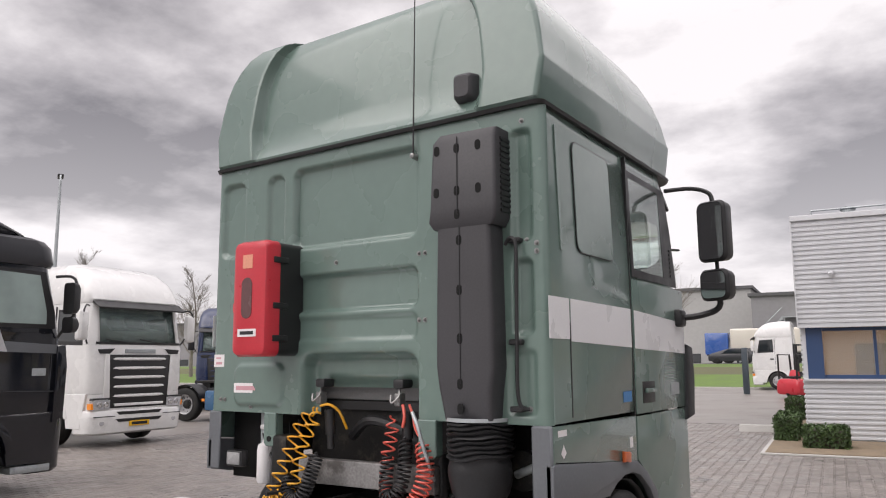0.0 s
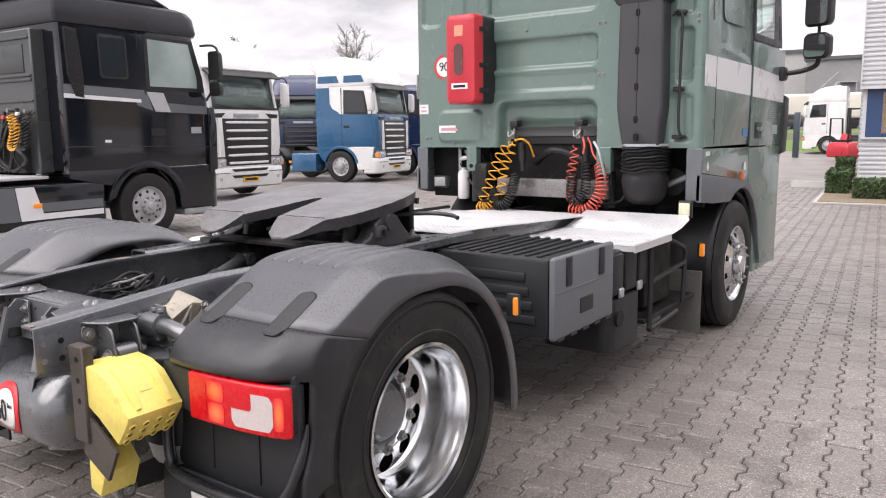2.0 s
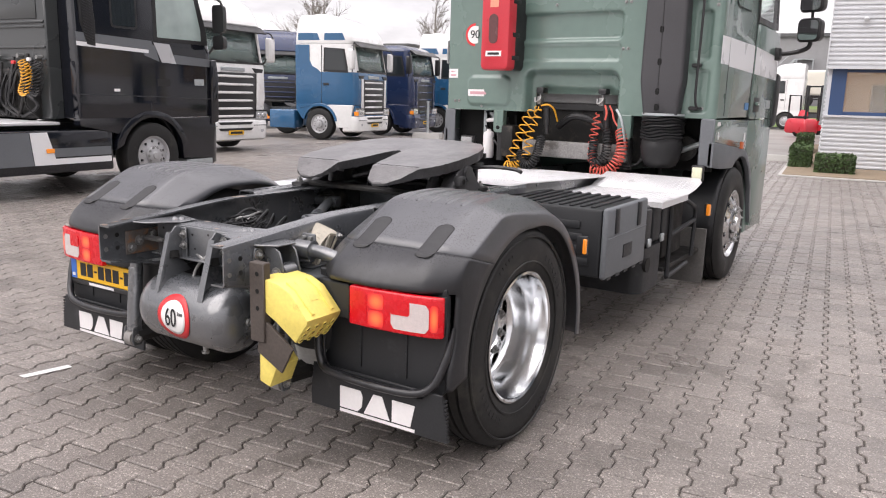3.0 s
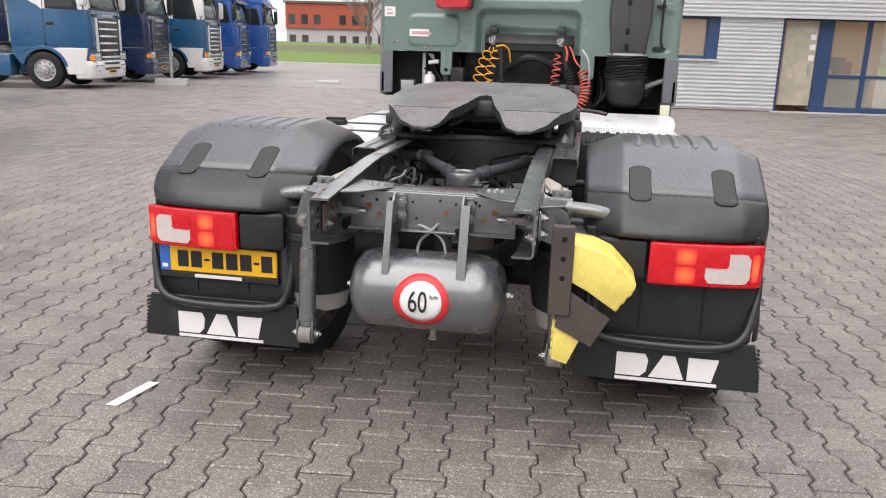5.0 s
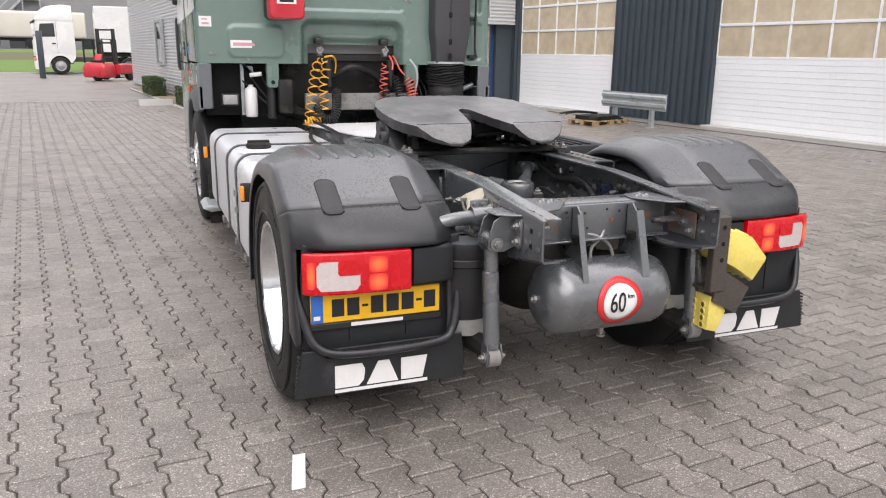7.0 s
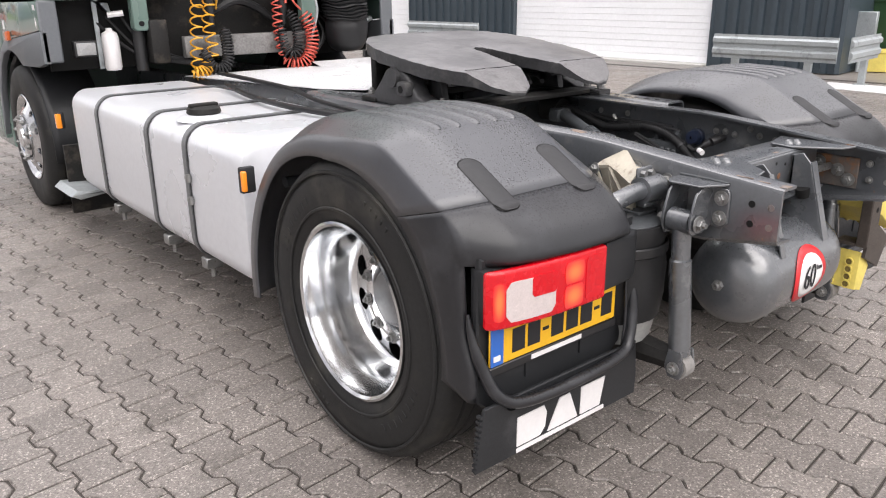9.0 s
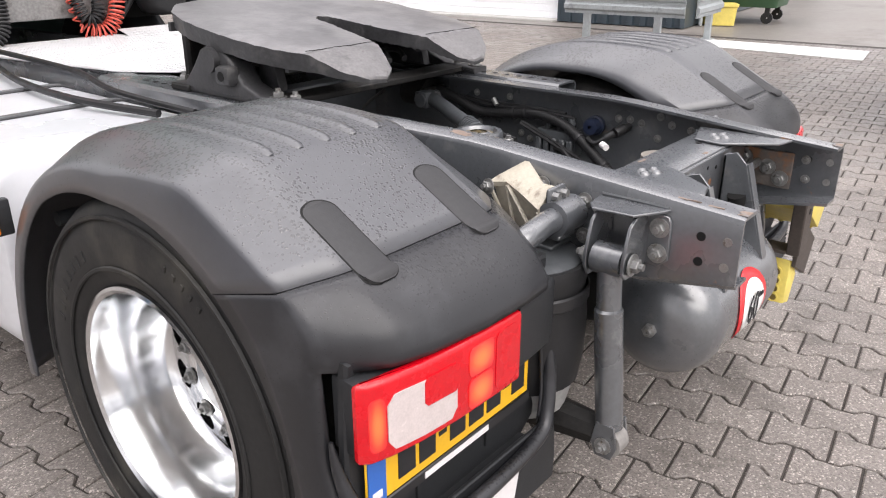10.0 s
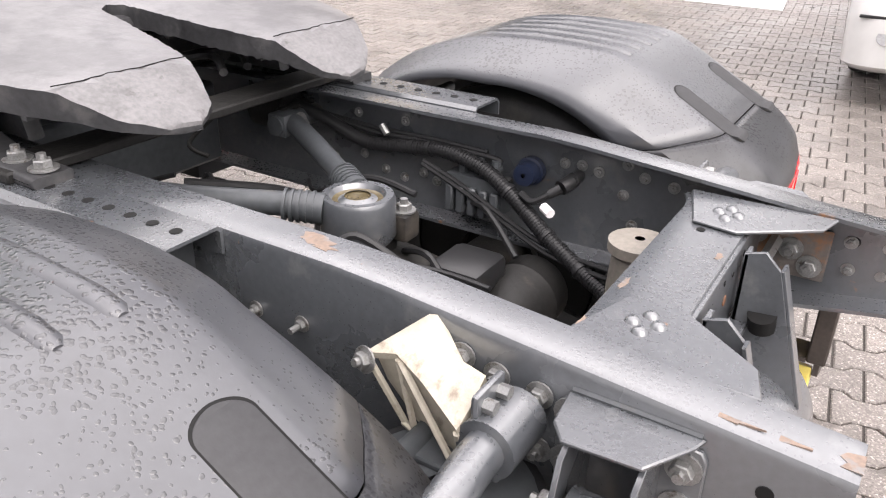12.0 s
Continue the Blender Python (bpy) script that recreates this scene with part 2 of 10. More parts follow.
rust_stained = mat("rust_stained_paint", (0.12, 0.105, 0.095), 0.6, var=0.3, scale=15, fine=110, bump=0.15, tint=(0.22, 0.105, 0.05), tint_at=0.50, tint_scale=16)
rust_pale = mat("pale_rust_film", (0.205, 0.150, 0.118), 0.6, var=0.3, scale=40, fine=160, tint=(0.20, 0.19, 0.185), tint_at=0.52, tint_scale=45)
zinc = mat("zinc_bolt", (0.30, 0.30, 0.295), 0.42, metal=0.75, var=0.3, scale=60, fine=300, tint=(0.12, 0.10, 0.085), tint_at=0.56, tint_scale=60)
grime = mat("oily_black_grime", (0.013, 0.0125, 0.012), 0.6, var=0.45, scale=9, fine=80, bump=0.25, bump_scale=110, tint=(0.05, 0.043, 0.036), tint_at=0.55, tint_scale=8)
rubber = mat("tyre_rubber", (0.017, 0.017, 0.017), 0.55, var=0.35, scale=5, fine=90, bump=0.12, bump_scale=260, tint=(0.040, 0.038, 0.033), tint_at=0.54, tint_scale=4)
hose_rubber = mat("black_hose", (0.018, 0.018, 0.019), 0.42, var=0.2, scale=20)
alloy = mat("polished_wheel_alloy", (0.72, 0.73, 0.74), 0.15, metal=1.0, var=0.04, scale=8, fine=200, rough_var=0.05)
chrome = mat("chrome", (0.78, 0.78, 0.80), 0.06, metal=1.0, var=0.03, rough_var=0.03)
tank_alu = mat("brushed_silver_tank", (0.70, 0.71, 0.74), 0.34, metal=0.35, var=0.05, scale=2, fine=40, tint=(0.50, 0.51, 0.53), tint_at=0.6, tint_scale=2)
strap_steel = mat("grey_strap_steel", (0.16, 0.165, 0.17), 0.4, metal=0.3, var=0.2, scale=12)
plate_alu = mat("aluminium_tread_plate", (0.70, 0.70, 0.71), 0.38, metal=0.45, var=0.12, scale=5, fine=120, tint=(0.42, 0.41, 0.41), tint_at=0.60, tint_scale=6)
grey_plastic = mat("grey_body_plastic", (0.125, 0.134, 0.145), 0.5, var=0.10, scale=3, fine=60, bump=0.06, bump_scale=300)
fifth_mat = mat("greasy_cast_steel", (0.135, 0.132, 0.136), 0.36, var=0.20, scale=4, fine=40, bump=0.22, bump_scale=22, tint=(0.18, 0.176, 0.18), tint_at=0.46, tint_scale=5, rough_var=0.08, speck=0.04, speck_scale=240)
fifth_ramp = mat("rough_greasy_ramp", (0.135, 0.131, 0.133), 0.42, var=0.34, scale=16, fine=110, bump=0.5, bump_scale=60, tint=(0.060, 0.057, 0.055), tint_at=0.60, tint_scale=22)
fifth_edge = mat("black_grease_edge", (0.036, 0.036, 0.038), 0.46, var=0.4, scale=20, bump=0.45, bump_scale=40, tint=(0.075, 0.073, 0.071), tint_at=0.56, tint_scale=10)
red_paint = mat("red_plastic", (0.52, 0.030, 0.045), 0.35, var=0.08, scale=4, coat=0.2)
red_lens = mat("red_lens", (0.44, 0.002, 0.008), 0.26, var=0.14, scale=30, fine=260, coat=0.15, emit=(0.9, 0.002, 0.012), emit_strength=0.10)
white_lens = mat("clear_lens", (0.56, 0.49, 0.48), 0.18, var=0.12, scale=60, fine=240, coat=0.7)
orange_lens = mat("orange_lens", (0.70, 0.21, 0.02), 0.18, var=0.06, emit=(1, 0.35, 0.02), emit_strength=0.15, coat=0.5)
sign_red = mat("sign_red", (0.62, 0.03, 0.035), 0.4, var=0.05)
sign_white = mat("sign_white", (0.78, 0.78, 0.77), 0.4, var=0.04)
ink = mat("black_ink", (0.02, 0.02, 0.022), 0.5, var=0.1)
plate_yellow = mat("yellow_number_plate", (0.78, 0.44, 0.015), 0.35, var=0.05, scale=10)
plate_blue = mat("blue_plate_band", (0.03, 0.13, 0.48), 0.35, var=0.05)
yellow_plastic = mat("yellow_chock_plastic", (0.76, 0.62, 0.15), 0.5, var=0.12, scale=9, fine=60, tint=(0.55, 0.40, 0.09), tint_at=0.62, tint_scale=9)
brown_mat = mat("brown_dirty_steel", (0.062, 0.050, 0.043), 0.6, var=0.35, scale=8, bump=0.1)
beige_cast = mat("bare_beige_casting", (0.42, 0.385, 0.315), 0.6, var=0.16, scale=14, fine=90, bump=0.25, bump_scale=160, tint=(0.22, 0.18, 0.14), tint_at=0.57, tint_scale=20)
yellow_hose = mat("yellow_coil_hose", (0.72, 0.36, 0.03), 0.35, var=0.08)
red_hose = mat("red_coil_hose", (0.62, 0.105, 0.075), 0.35, var=0.08)
dirty_alloy = mat("dirty_alloy_beam", (0.20, 0.195, 0.19), 0.5, metal=0.3, var=0.4, scale=9, fine=70, tint=(0.08, 0.075, 0.07), tint_at=0.52, tint_scale=7)
snorkel_mat = mat("intake_plastic", (0.043, 0.042, 0.046), 0.50, var=0.18, scale=3, fine=100, bump=0.10, bump_scale=350)
bellow_mat = mat("bellows_rubber", (0.016, 0.016, 0.017), 0.5, var=0.25, scale=8, bump=0.1)
# near-black put in for the shade inside holes, slots and gaps
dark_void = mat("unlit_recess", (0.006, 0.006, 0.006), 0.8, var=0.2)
trim_black = mat("black_trim", (0.015, 0.015, 0.016), 0.4, var=0.1)
glass_green = glass_mat("green_tinted_glass", (0.86, 0.95, 0.91), through=0.95)
glass_dark = glass_mat("dark_glass", (0.02, 0.025, 0.028), through=0.0)
sticker_white = mat("white_sticker", (0.75, 0.73, 0.73), 0.4, var=0.05)
sticker_red = mat("red_sticker_bars", (0.55, 0.30, 0.33), 0.4, var=0.1)
sticker_blue = mat("blue_sticker", (0.05, 0.20, 0.45), 0.4, var=0.05)

# ---------------------------------------------------------------- mesh tools


def link_bm(name, bm, material, parent=None, label="", sharp=38, smooth=True):
    me = bpy.data.meshes.new(name)
    bmesh.ops.recalc_face_normals(bm, faces=bm.faces)
    bm.to_mesh(me)
    bm.free()
    for m in (material if isinstance(material, (list, tuple)) else [material]):
        me.materials.append(m)
    if smooth:
        me.shade_smooth()
        me.set_sharp_from_angle(angle=radians(sharp))
    ob = new(name, me)
    if parent is not None:
        ob.parent = parent
    if label:
        ob["label"] = label
    return ob


def part(name, bm, material, parent, label="", sharp=38, smooth=True):
    return link_bm(name, bm, material, parent, label, sharp, smooth)


def thing(name, label, category, m=None, group="", kind=""):
    ob = new(name)
    ob.empty_display_size = 0.2
    if m is not None:
        ob.matrix_world = m
    return tagged(ob, label, category, group, kind)


def B():
    return bmesh.new()


def box(bm, x0, x1, y0, y1, z0, z1, bev=0.0, seg=2, m=None):
    vs = bmesh.ops.create_cube(bm, size=1)["verts"]
    for v in vs:
        v.co = Vector(((x0 + x1) / 2 + v.co.x * (x1 - x0), (y0 + y1) / 2 + v.co.y * (y1 - y0), (z0 + z1) / 2 + v.co.z * (z1 - z0)))
    if bev:
        es = list({e for v in vs for e in v.link_edges})
        r = bmesh.ops.bevel(bm, geom=es, offset=bev, segments=seg, affect="EDGES", profile=0.5)
        vs = list({v for f in r["faces"] for v in f.verts} | {v for v in vs if v.is_valid})
    if m is not None:
        bmesh.ops.transform(bm, matrix=m, verts=vs)
    return bm


def prism(bm, pts, axis, a0, a1, bev=0.0, seg=2, m=None):
    """A flat outline drawn out along an axis: x takes (y, z), y takes (x, z), z takes (x, y)."""
    def at(p, a):
        return Vector({"x": (a, p[0], p[1]), "y": (p[0], a, p[1]), "z": (p[0], p[1], a)}[axis])
    lo = [bm.verts.new(at(p, a0)) for p in pts]
    hi = [bm.verts.new(at(p, a1)) for p in pts]
    fs = [bm.faces.new(lo), bm.faces.new(hi[::-1])]
    n = len(pts)
    for i in range(n):
        fs.append(bm.faces.new((lo[i], hi[i], hi[(i + 1) % n], lo[(i + 1) % n])))
    vs = lo + hi
    if bev:
        bmesh.ops.recalc_face_normals(bm, faces=fs)
        es = list({e for f in fs[:2] for e in f.edges})
        r = bmesh.ops.bevel(bm, geom=es, offset=bev, segments=seg, affect="EDGES", profile=0.5)
        vs = list({v for f in r["faces"] for v in f.verts} | {v for v in vs if v.is_valid})
    if m is not None:
        bmesh.ops.transform(bm, matrix=m, verts=vs)
    return bm


def tube(bm, pts, r, seg=8, caps=True):
    """A round bar along points; r is one radius or one for each point."""
    pts = [Vector(p) for p in pts]
    n = len(pts)
    rs = r if isinstance(r, (list, tuple)) else [r] * n
    up = None
    rings = []
    for i, p in enumerate(pts):
        d = (pts[min(i + 1, n - 1)] - pts[max(i - 1, 0)]).normalized()
        if up is None:
            up = d.orthogonal().normalized()
        up = (up - d * up.dot(d))
        up = up.normalized() if up.length > 1e-6 else d.orthogonal().normalized()
        side = d.cross(up)
        rings.append([bm.verts.new(p + rs[i] * (math.cos(a) * up + math.sin(a) * side)) for a in (2 * math.pi * k / seg for k in range(seg))])
    for a, b in zip(rings, rings[1:]):
        for k in range(seg):
            bm.faces.new((a[k], a[(k + 1) % seg], b[(k + 1) % seg], b[k]))
    if caps:
        bm.faces.new(rings[0][::-1])
        bm.faces.new(rings[-1])
    return bm


def cyl(bm, p0, p1, r, r2=None, seg=16):
    return tube(bm, [p0, p1], [r, r if r2 is None else r2], seg)


def smooth_path(pts, k=6):
    """Points of a Catmull-Rom curve through the given ones."""
    pts = [Vector(p) for p in pts]
    out = []
    for i in range(len(pts) - 1):
        p0, p1, p2, p3 = pts[max(i - 1, 0)], pts[i], pts[i + 1], pts[min(i + 2, len(pts) - 1)]
        for j in range(k):
            t = j / k
            out.append(0.5 * (2 * p1 + (p2 - p0) * t + (2 * p0 - 5 * p1 + 4 * p2 - p3) * t * t + (3 * p1 - p0 - 3 * p2 + p3) * t ** 3))
    out.append(pts[-1])
    return out


def lathe(bm, prof, c, axis="x", seg=32, flip=1, caps=False):
    """Turns (radius, height) about an axis through c; flip mirrors the heights."""
    rings = []
    for r, h in prof:
        ring = []
        for k in range(seg):
            a = 2 * math.pi * k / seg
            u, v, w = r * math.cos(a), r * math.sin(a), h * flip
            q = {"x": (w, u, v), "y": (u, w, v), "z": (u, v, w)}[axis]
            ring.append(bm.verts.new(Vector(c) + Vector(q)))
        rings.append(ring)
    for a, b in zip(rings, rings[1:]):
        for k in range(seg):
            bm.faces.new((a[k], a[(k + 1) % seg], b[(k + 1) % seg], b[k]))
    if caps:
        bm.faces.new(rings[0])
        bm.faces.new(rings[-1][::-1])
    return bm


def loft(bm, sections, caps=True, closed=True):
    rings = [[bm.verts.new(Vector(p)) for p in s] for s in sections]
    n = len(rings[0])
    for a, b in zip(rings, rings[1:]):
        for k in range(n if closed else n - 1):
            bm.faces.new((a[k], a[(k + 1) % n], b[(k + 1) % n], b[k]))
    if caps:
        bm.faces.new(rings[0][::-1])
        bm.faces.new(rings[-1])
    return bm


def rrect(x0, x1, y0, y1, r, n=5, r2=None):
    """A rounded rectangle's outline; r2 rounds the two corners at y1."""
    r2 = r if r2 is None else r2
    out = []
    for cx, cy, a0, q in ((x1 - r, y0 + r, -90, r), (x1 - r2, y1 - r2, 0, r2), (x0 + r2, y1 - r2, 90, r2), (x0 + r, y0 + r, 180, r)):
        for k in range(n + 1):
            a = radians(a0 + 90 * k / n)
            out.append((cx + q * math.cos(a), cy + q * math.sin(a)))
    return out


def solid(ob, t, off=-1.0):
    s = ob.modifiers.new("shell", "SOLIDIFY")
    s.thickness, s.offset = t, off
    return ob


def bolt_mesh(r=0.013, h=0.014):
    """A hexagon head on a washer, pointing along +z."""
    bm = B()
    lathe(bm, [(0.0001, 0.003), (r * 1.55, 0.003), (r * 1.55, 0), ], (0, 0, 0), "z", 14)
    prism(bm, [(r * math.cos(radians(60 * k)), r * math.sin(radians(60 * k))) for k in range(6)], "z", 0.002, h, bev=0.0015, seg=1)
    cyl(bm, (0, 0, h), (0, 0, h + r * 0.6), r * 0.5, seg=8)
    me = bpy.data.meshes.new("bolt")
    bmesh.ops.recalc_face_normals(bm, faces=bm.faces)
    bm.to_mesh(me)
    bm.free()
    me.materials.append(zinc)
    return me


BOLT = bolt_mesh()


def bolt(parent, p, to, size=1.0, name="bolt"):
    o = new(name, BOLT)
    o.parent = parent
    o.matrix_local = Matrix.Translation(p) @ Vector(to).to_track_quat("Z", "Y").to_matrix().to_4x4() @ Matrix.Scale(size, 4)
    return o


def writing(name, text, size, material, parent, m, deep=0.001):
    cu = bpy.data.curves.new(name, "FONT")
    cu.body, cu.size, cu.extrude, cu.align_x, cu.align_y = text, size, deep, "CENTER", "CENTER"
    tmp = bpy.data.objects.new(name, cu)
    scene.collection.objects.link(tmp)
    me = bpy.data.meshes.new_from_object(tmp.evaluated_get(bpy.context.evaluated_depsgraph_get()))
    bpy.data.objects.remove(tmp)
    me.name = name
    me.materials.clear()
    me.materials.append(material)
    ob = new(name, me)
    ob.parent = parent
    ob.matrix_local = m
    return ob


YARD = 6.2  # the yard and its buildings lie turned against the truck


def yard(x, y, z=0.0):
    return pose(0, 0, 0, 0, 0, YARD) @ Vector((x, y, z))

# ---------------------------------------------------------------- ground
paver_mat = mat("wet_concrete_paver", (0.200, 0.179, 0.164), 0.42, var=0.30, scale=1.6, fine=120, bump=0.6, bump_scale=210, tint=(0.135, 0.120, 0.108), tint_at=0.54, tint_scale=2.6, rough_var=0.16, speck=0.55, speck_scale=190, island=0.35)
paver_part = mat("wet_concrete_paver_piece", (0.200, 0.179, 0.164), 0.42, var=0.30, scale=1.6, fine=120, bump=0.6, bump_scale=210, tint=(0.135, 0.120, 0.108), tint_at=0.54, tint_scale=2.6, rough_var=0.16, speck=0.55, speck_scale=190, rnd=0.35)
bed_mat = mat("dark_joint_sand", (0.050, 0.043, 0.038), 0.8, var=0.3, scale=8, bump=0.2)
far_ground = mat("far_paving", (0.215, 0.196, 0.180), 0.45, var=0.16, scale=0.35, fine=7, bump=0.4, bump_scale=40, tint=(0.155, 0.139, 0.126), tint_at=0.55, tint_scale=0.8)
grass_mat = mat("lawn", (0.115, 0.185, 0.040), 0.9, var=0.35, scale=0.6, fine=9, bump=0.4, bump_scale=30, tint=(0.14, 0.14, 0.06), tint_at=0.64, tint_scale=0.5)
road_mat = mat("road_asphalt", (0.12, 0.118, 0.118), 0.7, var=0.15, scale=0.5, fine=10)
verge_mat = mat("brown_verge", (0.115, 0.115, 0.055), 0.9, var=0.3, scale=0.4, fine=6)
kerb_mat = mat("pale_kerb_concrete", (0.46, 0.45, 0.43), 0.7, var=0.12, scale=4, fine=40, bump=0.1)
white_paint = mat("white_road_paint", (0.70, 0.70, 0.69), 0.5, var=0.12, scale=8, fine=70, tint=(0.42, 0.40, 0.38), tint_at=0.62, tint_scale=14)

bm = B()
vs = [bm.verts.new((x, y, -0.016)) for x, y in ((-900, -900), (900, -900), (900, 1500), (-900, 1500))]
bm.faces.new(vs)
tagged(link_bm("ground", bm, far_ground, smooth=False), "wide grey-brown paved yard running to the horizon", "ground", kind="structure")


def slab(name, x0, x1, y0, y1, z0, z1, material, label, category, bev=0.0, kind="structure"):
    """A block laid square to the yard."""
    b = B()
    box(b, x0, x1, y0, y1, z0, z1, bev)
    ob = link_bm(name, b, material, smooth=bool(bev))
    ob.matrix_world = pose(0, 0, 0, 0, 0, YARD)
    return tagged(ob, label, category, kind=kind)


slab("paving_bed", -12.0, 10.9, -5.2, 23.0, -0.03, -0.009, bed_mat, "dark sandy bed between the paving stones", "paving bed")


def bank(name, y0, z0, y1, z1, material, label, category):
    """A strip of the grass bank that climbs from the yard to the road."""
    b = B()
    prism(b, [(y0, -0.05), (y1, -0.05), (y1, z1), (y0, z0)], "x", -120, 140)
    ob = link_bm(name, b, material, smooth=False)
    ob.matrix_world = pose(0, 0, 0, 0, 0, YARD)
    return tagged(ob, label, category, kind="structure")


bank("lawn", 52, 0.02, 64, 0.62, grass_mat, "bright green lawn climbing from the yard", "lawn")
bank("verge", 64, 0.62, 73, 1.12, verge_mat, "brownish green verge above the lawn", "verge")
bank("lawn_far", 73, 1.12, 78, 1.36, grass_mat, "green grass strip along the road", "lawn")
bank("road", 78, 1.37, 90, 1.40, road_mat, "grey asphalt road on the bank", "road")
slab("kerb", -120, 140, 51.7, 52, -0.05, 0.06, kerb_mat, "pale concrete kerb along the lawn", "kerb")

# painted marks lying on the paving
bm = B()
prism(bm, [(-1.325, -0.235), (-1.275, -0.235), (-1.225, 0.01), (-1.275, 0.01)], "z", 0.0005, 0.003)
tagged(link_bm("road_marking", bm, white_paint, smooth=False), "short white painted dash on the paving stones", "road marking", kind="structure")
bm = B()
prism(bm, [(9.15, 1.40), (10.12, 1.53), (9.98, 4.25), (9.25, 4.05)], "z", 0.0005, 0.006)
tagged(link_bm("road_marking", bm, white_paint, smooth=False), "broad white painted band on the paving stones", "road marking", kind="structure")

# ---------------------------------------------------------------- workshop hall with its roller doors
siding_dark = mat("dark_blue_grey_sheet", (0.040, 0.056, 0.070), 0.42, var=0.10, scale=1, fine=8, coat=0.1)
siding_white = mat("white_corrugated_sheet", (0.60, 0.61, 0.63), 0.38, var=0.06, scale=1.2, fine=12, metal=0.1)
door_white = mat("white_roller_door_panel", (0.88, 0.89, 0.91), 0.45, var=0.05, scale=0.9, fine=20)
pane_mat = mat("yellowed_door_pane", (0.56, 0.475, 0.345), 0.18, var=0.22, scale=0.8, fine=4, rough_var=0.06)
blue_frame = mat("blue_window_frame", (0.028, 0.060, 0.145), 0.4, var=0.08, scale=3)
galv = mat("galvanised_steel", (0.42, 0.45, 0.46), 0.48, metal=0.55, var=0.15, scale=5, fine=40, tint=(0.28, 0.30, 0.31), tint_at=0.56, tint_scale=6)
# this wall emits the warm room light itself, no lamps are built
inside_glow = mat("glowing_office_wall", (0.46, 0.32, 0.19), 0.7, var=0.2, scale=0.8, emit=(1.0, 0.55, 0.22), emit_strength=0.12)
office_glass = glass_mat("office_glass", (0.75, 0.72, 0.66), through=0.85)
frosted = mat("frosted_door_glass", (0.42, 0.385, 0.31), 0.25, var=0.18, scale=1.2, fine=6)
inside_dark = mat("dark_interior", (0.05, 0.045, 0.04), 0.8)
wood_mat = mat("pallet_wood", (0.36, 0.245, 0.125), 0.8, var=0.25, scale=6, fine=60, bump=0.2)

HALL_X = 11.6


def corrugated(b, x0, x1, z0, z1, pitch, depth, flat=0.45):
    """A trapezoid sheet in the plane y=0 with upright folds; the folds stand out to -y."""
    xs = []
    x = x0
    while x < x1 - 1e-6:
        for f, d in ((0, 0), (flat, 0), (flat + 0.08, 1), (0.92, 1)):
            if x + f * pitch <= x1 + 1e-6:
                xs.append((min(x + f * pitch, x1), -depth * d))
        x += pitch
    xs.append((x1, 0))
    prism(b, xs + [(x1, 0.08), (x0, 0.08)], "z", z0, z1)
    return b


def louvre(b, x0, x1, z0, z1, pitch, depth):
    """A sheet in the plane y=0 with level folds, standing out to -y."""
    zs = []
    z = z0
    while z < z1 - 1e-6:
        for f, d in ((0, 0), (0.40, 0), (0.52, 1), (0.88, 1)):
            if z + f * pitch <= z1 + 1e-6:
                zs.append((-depth * d, z + f * pitch))
        z += pitch
    zs.append((0, z1))
    prism(b, zs + [(0.08, z1), (0.08, z0)], "x", x0, x1)
    return b


# the hall's front faces -x of the yard: built facing -y, then turned
hall_m = pose(0, 0, 0, 0, 0, YARD) @ pose(HALL_X, 0, 0, 0, 0, -90)


def hall_part(name, b, material, parent, label="", smooth=False):
    ob = part(name, b, material, parent, label, smooth=smooth)
    return ob


hall = thing("workshop_hall", "dark corrugated workshop hall with white roller doors", "building", hall_m, kind="structure")
# local x = -(yard y): a pier from yard y a..b spans local x -b..-a
for a, b_ in ((3.4, 5.7), (10.5, 13.8), (18.45, 19.6)):
    bm = B()
    corrugated(bm, -b_, -a, 0, 6.5, 0.235, 0.05)
    hall_part("wall", bm, siding_dark, hall, "dark blue-grey corrugated wall sheet")
bm = B()
box(bm, -19.6, -3.4, 0, 0.25, 4.4, 6.5)
box(bm, -19.6, -3.4, 0.0, 0.3, 6.5, 6.62)
hall_part("wall", bm, siding_dark, hall)
bm = B()
box(bm, -19.6, -3.4, 0.26, 14, 6.3, 6.5)
hall_part("roof", bm, siding_dark, hall)
bm = B()
box(bm, -3.6, -3.4, 0.082, 14, 0, 6.3)
hall_part("wall", bm, siding_dark, hall)
bm = B()
box(bm, -19.6, -3.4, 13.8, 14, 0, 6.3)
hall_part("wall", bm, siding_dark, hall)


